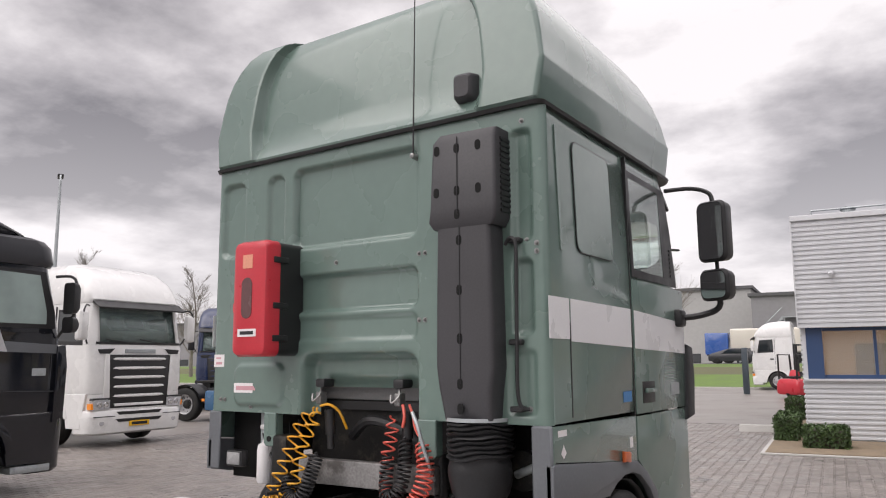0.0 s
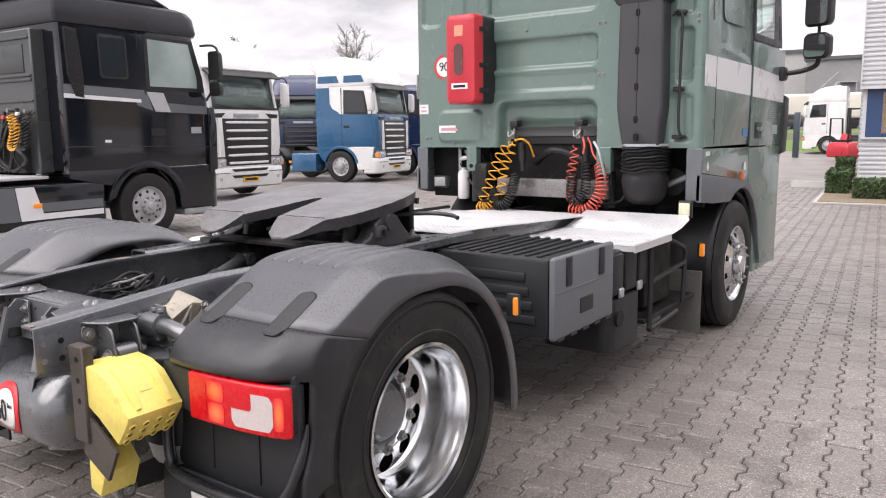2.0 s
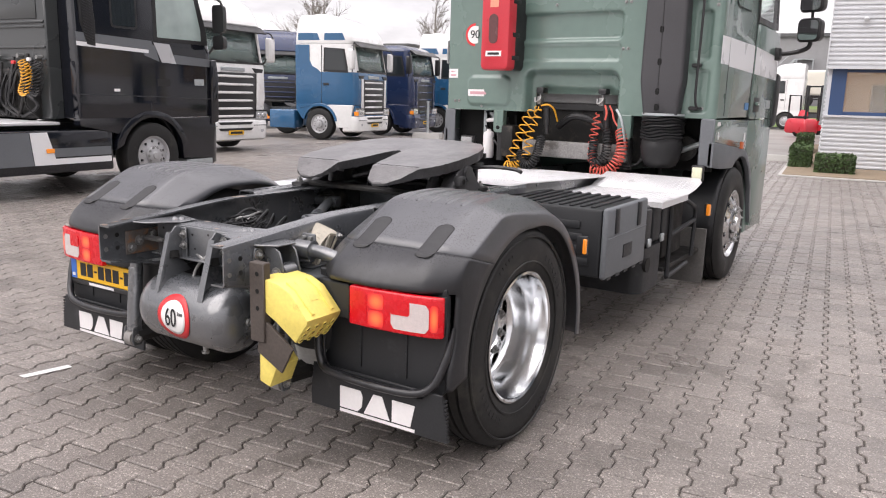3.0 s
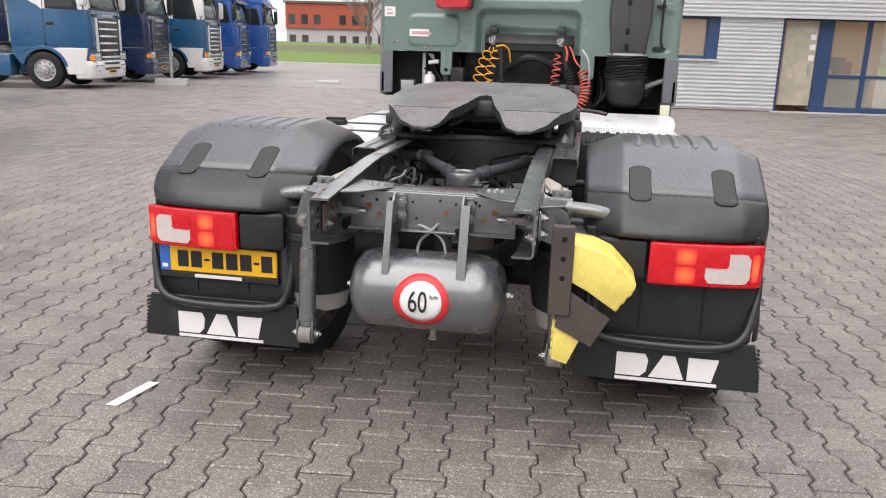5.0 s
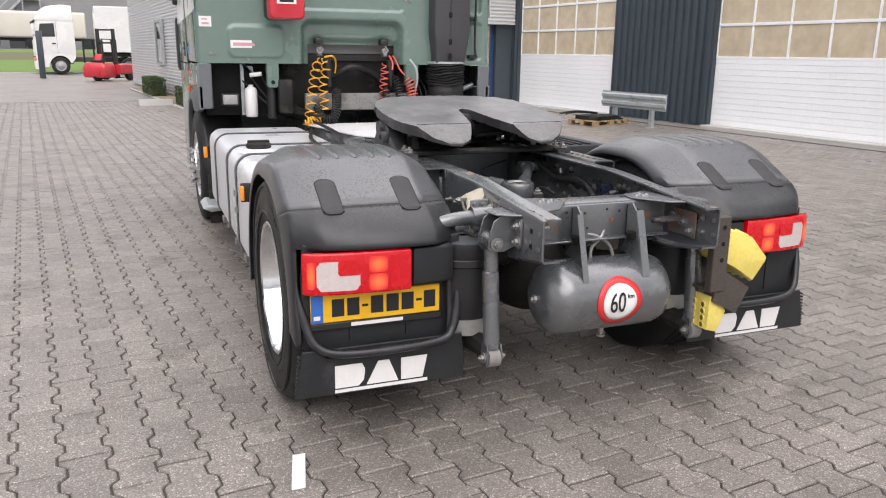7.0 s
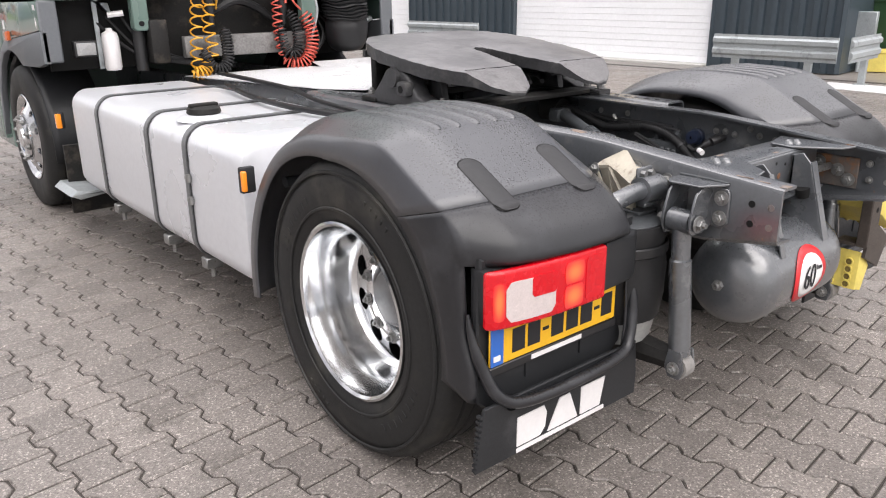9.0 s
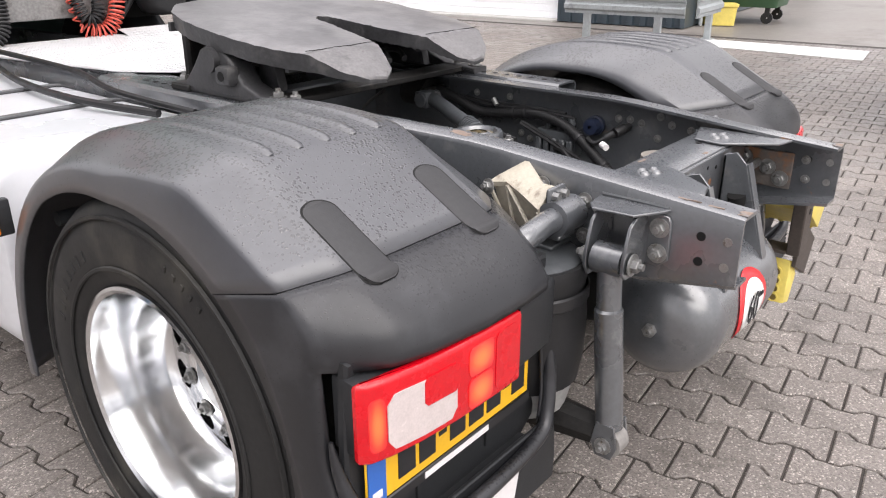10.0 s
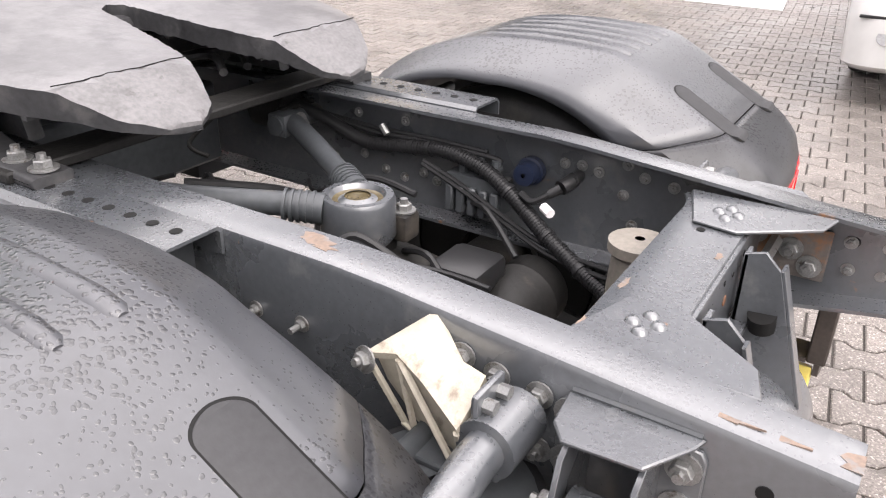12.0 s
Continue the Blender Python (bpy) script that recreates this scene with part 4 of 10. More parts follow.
for k in range(20):
    b = B(); box(b, 0.23 * k, 0.23 * k + 0.26, 0.06, 0.9, 1.60 + 0.23 * k, 1.64 + 0.23 * k); part("tread", b, galv, stair, smooth=False)
b = B(); box(b, 4.6, 6.4, 0.0, 0.96, 6.18, 6.26); part("landing", b, galv, stair, smooth=False)
for xx in (4.7, 6.3):
    b = B(); box(b, xx, xx + 0.1, 0.0, 0.1, 1.37, 6.18); part("post", b, galv, stair, smooth=False)


def tree(x, y, h, seed, spread=0.36):
    """A bare winter tree: a tapered trunk, limbs and fine twigs."""
    rng = random.Random(seed)
    t = thing("tree", "tall bare winter tree with grey branches", "tree", pose(x, y, 0), group="bare trees")
    tr = B()
    tw = B()
    tops = smooth_path([(0, 0, 0), (rng.uniform(-.1, .1), rng.uniform(-.1, .1), h * 0.3), (rng.uniform(-.3, .3), rng.uniform(-.3, .3), h * 0.62), (rng.uniform(-.5, .5), rng.uniform(-.5, .5), h)], 5)
    tube(tr, tops, [max(0.012, 0.02 * h * (1 - i / len(tops)) ** 0.9) for i in range(len(tops))], 7)
    n = int(16 + h)
    for i in range(n):
        f = 0.25 + 0.72 * (i + rng.random()) / n
        p = tops[min(len(tops) - 1, int(f * (len(tops) - 1)))]
        a = rng.uniform(0, 6.28)
        L = h * spread * (1.15 - f) * rng.uniform(0.7, 1.2) + 0.4
        d = Vector((math.cos(a) * 0.7, math.sin(a) * 0.7, rng.uniform(0.55, 1.0))).normalized()
        q = [p, p + d * L * 0.5 + Vector((0, 0, 0.06 * L)), p + d * L + Vector((0, 0, 0.22 * L))]
        q = smooth_path(q, 3)
        r0 = 0.0065 * h * (1.1 - f)
        tube(tr, q, [max(0.008, r0 * (1 - 0.85 * k / len(q))) for k in range(len(q))], 5)
        for s in range(13):
            g = rng.uniform(0.25, 1.0)
            pp = q[min(len(q) - 1, int(g * (len(q) - 1)))]
            dd = (d + Vector((rng.uniform(-.9, .9), rng.uniform(-.9, .9), rng.uniform(-0.1, .8)))).normalized()
            l2 = L * rng.uniform(0.2, 0.5)
            e = pp + dd * l2
            tube(tw, [pp, pp + dd * l2 * .5 + Vector((0, 0, .05 * l2)), e], [0.016, 0.011, 0.006], 3)
            for _ in range(4):
                d3 = (dd + Vector((rng.uniform(-1, 1), rng.uniform(-1, 1), rng.uniform(-0.2, .9)))).normalized()
                tube(tw, [pp + dd * l2 * rng.uniform(.3, .9), e + d3 * l2 * 0.5], [0.009, 0.004], 3)
    part("trunk", tr, bark_mat, t)
    part("crown", tw, bark_mat, t)


for i, (x, y, h) in enumerate(((-9.5, 62, 10.5), (-12.0, 70, 10), (-62, 52, 12), (-56, 60, 11), (-47, 66, 12), (-40, 58, 10.5), (-35, 70, 11), (-72, 46, 12), (-28, 78, 9), (-78, 62, 12), (-24, 64, 7))):
    q = yard(x, y)
    tree(q.x, q.y, h, 11 + i)


def street_lamp(x, y, h, label, a=0.0, material=galv):
    l_ = thing("street_lamp", label, "street lamp", pose(x, y, 0, 0, 0, a))
    b = B(); tube(b, [(0, 0, 0), (0, 0, h * 0.5), (0, 0, h)], [h * 0.011, h * 0.009, h * 0.006], 10); part("pole", b, material, l_)
    b = B(); tube(b, smooth_path([(0, 0, h), (0.12, 0, h + 0.25), (0.5, 0, h + 0.35)]), h * 0.004, 7); part("arm", b, material, l_)
    b = B(); box(b, 0.4, 1.1, -0.14, 0.14, h + 0.28, h + 0.42, 0.05, 2); part("head", b, trim_black, l_)


street_lamp(-31.5, 20.5, 10.3, "tall grey mast with a floodlight on top", 150)
street_lamp(-12.9, 53.5, 9.0, "slim white street lamp on the lawn", 60, siding_white)


# ---------------------------------------------------------------- wheels
R_TYRE, AXLE_Y, HUB_Z, FRONT_Y = 0.500, 0.645, 0.495, 4.74


def tyre_mesh(b, x0, x1, y, z, R, rr):
    """A truck tyre between the planes x0 and x1, with ribs round the tread."""
    w = x1 - x0
    prof = [(rr, 0.03), (rr + 0.02, 0.008), (rr + 0.07, -0.004), (R - 0.07, -0.002), (R - 0.022, 0.012), (R - 0.005, 0.035)]
    for k in range(4):
        a = 0.045 + k * (w - 0.09) / 4
        c = a + (w - 0.09) / 4
        prof += [(R, a + 0.006), (R, c - 0.010), (R - 0.012, c - 0.006), (R - 0.012, c)]
    prof += [(R, w - 0.04), (R - 0.005, w - 0.035), (R - 0.022, w - 0.012), (R - 0.07, w + 0.002), (rr + 0.07, w + 0.004), (rr + 0.02, w - 0.008), (rr, w - 0.03)]
    return lathe(b, prof, (x0, y, z), "x", 64)


def disc_with_holes(b, s, c, r_out, r_in, x_out, x_in, holes, r_h, r_ring):
    """A wheel disc as a ring of panels with round hand holes through it."""
    n = holes * 12
    step = 2 * math.pi / n
    for h in range(holes):
        a0 = 2 * math.pi * (h + 0.5) / holes
        # an outline of the sector and the hole, bridged
        hole, rim = [], []
        half = math.pi / holes
        m = 16
        for k in range(m):
            t = 2 * math.pi * k / m
            hr, ht = r_ring + r_h * math.cos(t), a0 + r_h * math.sin(t) / r_ring
            u, v = math.cos(t), math.sin(t)
            q = max(abs(u), abs(v))
            sr = (r_out + r_in) / 2 + (r_out - r_in) / 2 * u / q
            st = a0 + half * v / q
            hole.append((hr, ht)); rim.append((sr, st))
        def pt(r, t):
            f = (r - r_in) / (r_out - r_in)
            return Vector((c[0] + s * (x_in + (x_out - x_in) * f), c[1] + r * math.cos(t), c[2] + r * math.sin(t)))
        A = [b.verts.new(pt(*q)) for q in rim]
        Bv = [b.verts.new(pt(*q)) for q in hole]
        Cv = [b.verts.new(pt(*q) - Vector((s * 0.022, 0, 0))) for q in hole]
        for k in range(m):
            j = (k + 1) % m
            b.faces.new((A[k], A[j], Bv[j], Bv[k]))
            b.faces.new((Bv[k], Bv[j], Cv[j], Cv[k]))
    return b


def wheel(parent, s, x_out, y, kind, z=HUB_Z, R=R_TYRE, rim_mat=None, hub_mat=None, width=0.30, nuts=True):
    """A wheel on side s (+1 or -1): hub with tyre, rim, disc and nuts under it. x_out is the outer tyre wall."""
    rim_mat, hub_mat = rim_mat or alloy, hub_mat or grime
    c = (s * x_out, y, z)
    hb = B()
    if kind == "rear":
        lathe(hb, [(0.125, -0.30), (0.120, -0.22), (0.105, -0.195), (0.098, -0.185), (0.09, -0.175), (0.04, -0.172), (0.001, -0.170)], c, "x", 28, s)
    else:
        lathe(hb, [(0.165, -0.05), (0.16, 0.025), (0.145, 0.04), (0.13, 0.045), (0.118, 0.035), (0.07, 0.03), (0.06, 0.05), (0.001, 0.052)], c, "x", 32, s)
    w = part("wheel", hb, hub_mat if kind == "rear" else rim_mat, parent)
    t = B()
    if s > 0:
        tyre_mesh(t, x_out - width, x_out, y, z, R, 0.29)
    else:
        tyre_mesh(t, -x_out, -x_out + width, y, z, R, 0.29)
    part("tyre", t, rubber, w, "black truck tyre")
    if kind == "rear":
        for a0, n_, rm, hh in ((200, 8, 0.385, 0.026), (20, 8, 0.385, 0.026), (110, 5, 0.420, 0.014), (290, 5, 0.420, 0.014)):
            for k in range(n_):
                a_ = radians(a0 + k * (5.6 if hh > 0.02 else 4.0))
                wd = 0.42 if k % 3 else 0.30
                q = []
                for da, dr in ((-1, -1), (1, -1), (1, 1), (-1, 1)):
                    r_, t_ = rm + dr * hh * 0.5, a_ + da * wd * 0.045 * (1 if hh > 0.02 else 0.6)
                    q.append((y + r_ * math.cos(t_), z + r_ * math.sin(t_)))
                b = B(); prism(b, q, "x", *sorted((s * (x_out - 0.002), s * (x_out + 0.0055))), 0.001, 1)
                part("sidewall_mark", b, rubber, w)
        b = B(); lathe(b, [(0.452, 0.0), (0.455, 0.005), (0.462, 0.005), (0.465, -0.002)], c, "x", 64, s); lathe(b, [(0.338, 0.003), (0.341, 0.0065), (0.347, 0.0065), (0.350, 0.003)], c, "x", 64, s); part("sidewall_ring", b, rubber, w)
    r = B()
    if kind == "rear":
        prof = [(0.286, -0.030), (0.300, -0.016), (0.300, -0.006), (0.292, -0.003), (0.283, -0.010), (0.279, -0.030), (0.268, -0.055), (0.263, -0.130), (0.256, -0.175), (0.246, -0.197), (0.238, -0.205)]
        lathe(r, prof, c, "x", 56, s)
        disc_with_holes(r, s, c, 0.238, 0.150, -0.205, -0.185, 10, 0.041, 0.196)
        lathe(r, [(0.150, -0.185), (0.140, -0.187), (0.130, -0.20), (0.11, -0.24)], c, "x", 40, s)
    else:
        prof = [(0.286, -0.030), (0.300, -0.016), (0.300, -0.006), (0.292, -0.003), (0.283, -0.010), (0.276, -0.022), (0.266, -0.035)]
        lathe(r, prof, c, "x", 56, s)
        disc_with_holes(r, s, c, 0.266, 0.175, -0.035, 0.012, 10, 0.024, 0.224)
        lathe(r, [(0.175, 0.012), (0.168, 0.01), (0.16, 0.0)], c, "x", 40, s)
    part("rim", r, rim_mat, w, "polished alloy rim with round hand holes")
    # black disc added as the shade seen through the hand holes
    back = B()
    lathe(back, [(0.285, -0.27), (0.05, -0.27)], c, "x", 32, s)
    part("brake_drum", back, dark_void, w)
    if nuts:
        for k in range(10):
            a = 2 * math.pi * (k + 0.5) / 10
            rr, off = (0.143, -0.186) if kind == "rear" else (0.145, 0.036)
            bolt(w, (c[0] + s * off, y + rr * math.cos(a), z + rr * math.sin(a)), (s, 0, 0), 1.15, "wheel_nut")
    return w


# ---------------------------------------------------------------- the green tractor unit
truck = thing("truck", "dark green two-axle tractor truck parked on wet paving", "truck", pose(0, 0, 0))
for s in (1, -1):
    wheel(truck, s, 1.238, AXLE_Y, "rear", hub_mat=frame_paint)
    wheel(truck, s, 0.905, AXLE_Y, "rear", nuts=False)
    wheel(truck, s, 1.235, FRONT_Y, "front", width=0.31, rim_mat=alloy)


def tp(name, b, material, label="", parent=None, **kw):
    return part(name, b, material, parent or truck, label, **kw)


# frame rails: folded channels, open to the middle
def rail_sections(s):
    out = []
    for y, zt, zb in ((-0.324, 0.946, 0.780), (-0.10, 0.963, 0.742), (0.30, 0.995, 0.722), (0.40, 1.000, 0.720), (2.05, 1.000, 0.720), (3.8, 0.925, 0.645), (5.6, 0.905, 0.625)):
        xo, xi, th = 0.402 * s, 0.325 * s, 0.008
        pts = [(xo, zb + 0.012), (xo, zt - 0.016), (xo - 0.005 * s, zt - 0.005), (xo - 0.016 * s, zt), (xi, zt), (xi, zt - th), (xo - 0.010 * s, zt - th), (xo - th * s, zt - 0.022),
               (xo - th * s, zb + 0.02), (xo - 0.012 * s, zb + th), (xi, zb + th), (xi, zb), (xo - 0.012 * s, zb)]
        out.append([(x, y, z) for x, z in pts])
    return out


rails = {}
for s in (1, -1):
    b = B(); loft(b, rail_sections(s))
    rails[s] = tp("frame_rail", b, frame_paint, "grey painted steel frame rail with water drops")
    # slot holes near the rail's end, shown by red and dark plugs
    for y, z in ((-0.238, 0.888), (-0.238, 0.829), (-0.296, 0.888), (-0.296, 0.829)):
        b = B(); cyl(b, (s * 0.4035, y, z), (s * 0.3925, y, z), 0.0105, seg=14); tp("hole", b, dark_void if y > -0.25 else zinc, parent=rails[s])
    b = B(); prism(b, [(s * 0.386, -0.3252), (s * 0.352, -0.3252), (s * 0.356, -0.306), (s * 0.366, -0.299), (s * 0.374, -0.308), (s * 0.385, -0.302)], "z", 0.9468, 0.9484)
    tp("rust_patch", b, rust_pale, "thin rust on the bare edge", parent=rails[s], smooth=False)

# thin rust blooms where the paint has gone
rust_rng = random.Random(12)
for x, y, zr, lx, ly in ((-0.350, 0.47, 1.0006, 0.022, 0.05), (-0.366, 0.44, 1.0008, 0.012, 0.03), (-0.382, -0.17, 0.9578, 0.006, 0.06), (-0.378, -0.24, 0.9526, 0.007, 0.04), (0.06, -0.056, 0.9466, 0.020, 0.008), (-0.12, 0.045, 0.9466, 0.03, 0.007), (-0.26, 0.055, 0.9466, 0.022, 0.006)):
    b = B()
    ring_ = []
    for k in range(14):
        a = 2 * math.pi * k / 14
        q = rust_rng.uniform(0.45, 1.0)
        ring_.append((x + lx * q * math.cos(a), y + ly * q * math.sin(a)))
    prism(b, ring_, "z", zr - 0.003, zr)
    tp("rust_patch", b, rust_pale, "thin rust bloom", parent=rails[-1], smooth=False)

# perforated top channels outside the rails, under the coupling
for s in (1, -1):
    b = B()
    xo, xi = 0.525, 0.404
    pts = [(s * xi, 0.955), (s * xi, 0.998), (s * (xi + 0.008), 1.006), (s * (xo - 0.012), 1.006), (s * xo, 0.994), (s * xo, 0.962), (s * (xo - 0.006), 0.962), (s * (xo - 0.006), 0.992), (s * (xo - 0.014), 1.000), (s * (xi + 0.01), 1.000), (s * (xi + 0.006), 0.995), (s * (xi + 0.006), 0.955)]
    prism(b, pts, "y", 0.62, 2.05)
    ch = tp("mounting_channel", b, frame_paint, "perforated steel mounting channel")
    for k in range(22):
        y = 0.66 + k * 0.055
        b = B(); cyl(b, (s * 0.462, y, 1.0072), (s * 0.462, y, 0.998), 0.0105, seg=12)
        tp("hole", b, dark_void, parent=ch)
    b = B(); box(b, *sorted((s * 0.52, s * 0.41)), 0.69, 0.70, 0.87, 0.999); tp("web_plate", b, frame_inner, parent=ch)
    for y, z in ((0.462, 0.874), (0.561, 0.869)):
        bolt(truck, (s * 0.403, y, z), (s, 0, 0), 0.72)
        b = B(); cyl(b, (s * 0.41, y, z), (s * 0.432, y, z), 0.0055, seg=8); tp("stud", b, zinc)

# rear cross member with flared ends
b = B()
prism(b, [(-0.322, -0.096), (-0.285, -0.076), (-0.25, -0.070), (0.25, -0.070), (0.285, -0.076), (0.322, -0.096), (0.322, 0.082), (0.285, 0.066), (0.25, 0.060), (-0.25, 0.060), (-0.285, 0.066), (-0.322, 0.082)], "z", 0.936, 0.946, 0.004, 2)
box(b, -0.318, 0.318, -0.078, -0.067, 0.795, 0.941, 0.005, 3)
box(b, -0.30, 0.30, 0.047, 0.057, 0.80, 0.9365, 0.003, 1)
box(b, -0.318, 0.318, -0.115, -0.0785, 0.795, 0.803, 0.002, 1)
cross = tp("cross_member", b, frame_paint, "grey folded steel cross member with rust at the holes")
for x in (-0.178, 0.15):
    b = B(); cyl(b, (x, 0.0, 0.9475), (x, 0.0, 0.94), 0.008, seg=12); tp("hole", b, dark_void, parent=cross)
for x, z, r in ((-0.215, 0.905, 0.006), (-0.205, 0.850, 0.009), (-0.160, 0.912, 0.006), (-0.075, 0.905, 0.005), (-0.06, 0.842, 0.005), (0.03, 0.915, 0.005), (0.055, 0.870, 0.010), (0.09, 0.905, 0.005), (0.165, 0.915, 0.006), (0.178, 0.905, 0.006), (0.195, 0.850, 0.009), (0.235, 0.880, 0.012), (-0.245, 0.880, 0.012), (0.262, 0.85, 0.006), (-0.272, 0.915, 0.006)):
    b = B(); cyl(b, (x, -0.0795, z), (x, -0.070, z), r, seg=12); tp("hole", b, dark_void if r < 0.0085 else rusty, parent=cross)
# bracket plates bolted inside the rails
for s in (1, -1):
    b = B(); prism(b, [(s * 0.320, 0.066), (s * 0.320, -0.205), (s * 0.256, -0.188), (s * 0.158, -0.060), (s * 0.170, 0.022)], "z", 0.9475, 0.9545, 0.002, 1)
    g = tp("gusset_plate", b, frame_paint)
    for x, y in ((0.205, -0.028), (0.228, -0.046), (0.232, -0.010), (0.255, -0.028)):
        b = B(); lathe(b, [(0.001, 0.008), (0.006, 0.007), (0.010, 0.004), (0.0125, 0.0)], (s * x, y, 0.9545), "z", 12); tp("rivet", b, frame_paint, parent=g)
    b = B(); box(b, *sorted((s * 0.392, s * 0.384)), -0.20, -0.02, 0.79, 0.90, 0.003, 1); g2 = tp("rusty_bracket", b, rust_stained, "rusty bracket plate on the rail")
    for y, z in ((-0.06, 0.87), (-0.13, 0.85), (-0.17, 0.82)):
        bolt(g2, (s * 0.384, y, z), (-s, 0, 0), 1.2)
    b = B(); cyl(b, (s * 0.38, -0.10, 0.86), (s * 0.28, -0.10, 0.862), 0.014, seg=6); cyl(b, (s * 0.28, -0.1, 0.862), (s * 0.25, -0.1, 0.862), 0.009, seg=8); tp("stud", b, zinc)
for y, z in ((0.373, 0.922), (0.331, 0.925), (0.290, 0.918), (0.226, 0.948), (0.185, 0.926), (0.120, 0.918), (0.229, 0.876), (0.201, 0.809), (-0.232, 0.886), (-0.238, 0.829), (0.966, 0.940), (0.816, 0.942), (0.72, 0.80), (0.82, 0.79), (0.95, 0.83), (1.05, 0.80), (0.76, 0.815), (0.88, 0.80)):
    bolt(truck, (0.393, y, z), (-1, 0, 0), 0.66)

# air tank behind the cross member, with its hangers and the speed sign
b = B()
TC = (0.0, -0.105, 0.572)
prof = [(0.004, -0.300), (0.06, -0.296), (0.105, -0.280), (0.137, -0.252), (0.150, -0.215), (0.151, -0.19), (0.151, 0.19), (0.150, 0.215), (0.137, 0.252), (0.105, 0.280), (0.06, 0.296), (0.004, 0.300)]
lathe(b, prof, TC, "x", 48)
tank = tp("air_tank", b, frame_paint, "grey painted steel air tank")
for s in (-1, 1):
    b = B(); lathe(b, [(0.018, 0.29), (0.018, 0.312), (0.010, 0.314), (0.010, 0.322), (0.002, 0.322)], TC, "x", 6, s); tp("plug", b, zinc, parent=tank)
b = B(); cyl(b, (0.02, -0.105, 0.43), (0.02, -0.105, 0.385), 0.012, seg=8); cyl(b, (0.02, -0.105, 0.385), (0.02, -0.105, 0.375), 0.018, seg=8); tp("drain_valve", b, zinc, parent=tank)
for x in (-0.135, 0.125):
    b = B()
    prism(b, [(-0.086, 0.935), (-0.120, 0.945), (-0.150, 0.915), (-0.225, 0.66), (-0.225, 0.60), (-0.19, 0.62), (-0.10, 0.725), (-0.045, 0.735), (-0.086, 0.78)], "x", x - 0.004, x + 0.004, 0.001, 1)
    box(b, x - 0.004, x + 0.035, -0.094, -0.085, 0.80, 0.935, 0.002, 1)
    e_ = (x - 0.022, x + 0.004) if x < 0 else (x - 0.004, x + 0.030)
    prism(b, [(-0.149, 0.917), (-0.225, 0.66), (-0.231, 0.66), (-0.155, 0.919)], "x", *e_, 0.001, 1)
    hg = tp("hanger_plate", b, frame_paint, "triangular grey hanger plate")
    b = B(); cyl(b, (x - 0.0055, -0.135, 0.83), (x + 0.0055, -0.138, 0.80), 0.025, seg=20); tp("hole", b, dark_void, parent=hg)
    for z in (0.905, 0.855):
        bolt(hg, (x + 0.02, -0.094, z), (0, -1, 0), 1.0)
# the sign follows the tank's round face


def on_tank(u, v, lift):
    """A point of the tank's rear face: u along x, v up the curve."""
    a = math.asin(max(-1, min(1, (v) / 0.16)))
    r = 0.152 + lift
    return Vector((TC[0] + u, TC[1] - r * math.cos(a), TC[2] + r * math.sin(a)))


def sign_disc(name, r0, r1, material, lift, parent):
    b_ = B()
    n, rows = 40, 5
    rings = []
    for j in range(rows + 1):
        r = r0 + (r1 - r0) * j / rows
        rings.append([b_.verts.new(on_tank(max(r, 0.0005) * math.cos(2 * math.pi * k / n), max(r, 0.0005) * math.sin(2 * math.pi * k / n), lift)) for k in range(n)])
    for a_, c_ in zip(rings, rings[1:]):
        for k in range(n):
            b_.faces.new((a_[k], a_[(k + 1) % n], c_[(k + 1) % n], c_[k]))
    o_ = tp(name, b_, material, parent=parent)
    solid(o_, 0.0015, 1.0)
    return o_


sd = sign_disc("speed_sign", 0.0, 0.104, sign_red, 0.001, None)
sd["label"] = "round speed sign with a red rim"
sign_disc("sign_face", 0.0, 0.078, sign_white, 0.0035, sd)
writing("sign_number", "60", 0.093, ink, sd, pose(-0.012, TC[1] - 0.1595, TC[2] - 0.002, 90, 0, 0) @ Matrix.Diagonal((0.80, 1.25, 1, 1)))
writing("sign_unit", "km", 0.026, ink, sd, pose(0.048, TC[1] - 0.1575, TC[2] + 0.024, 84, 0, 0))

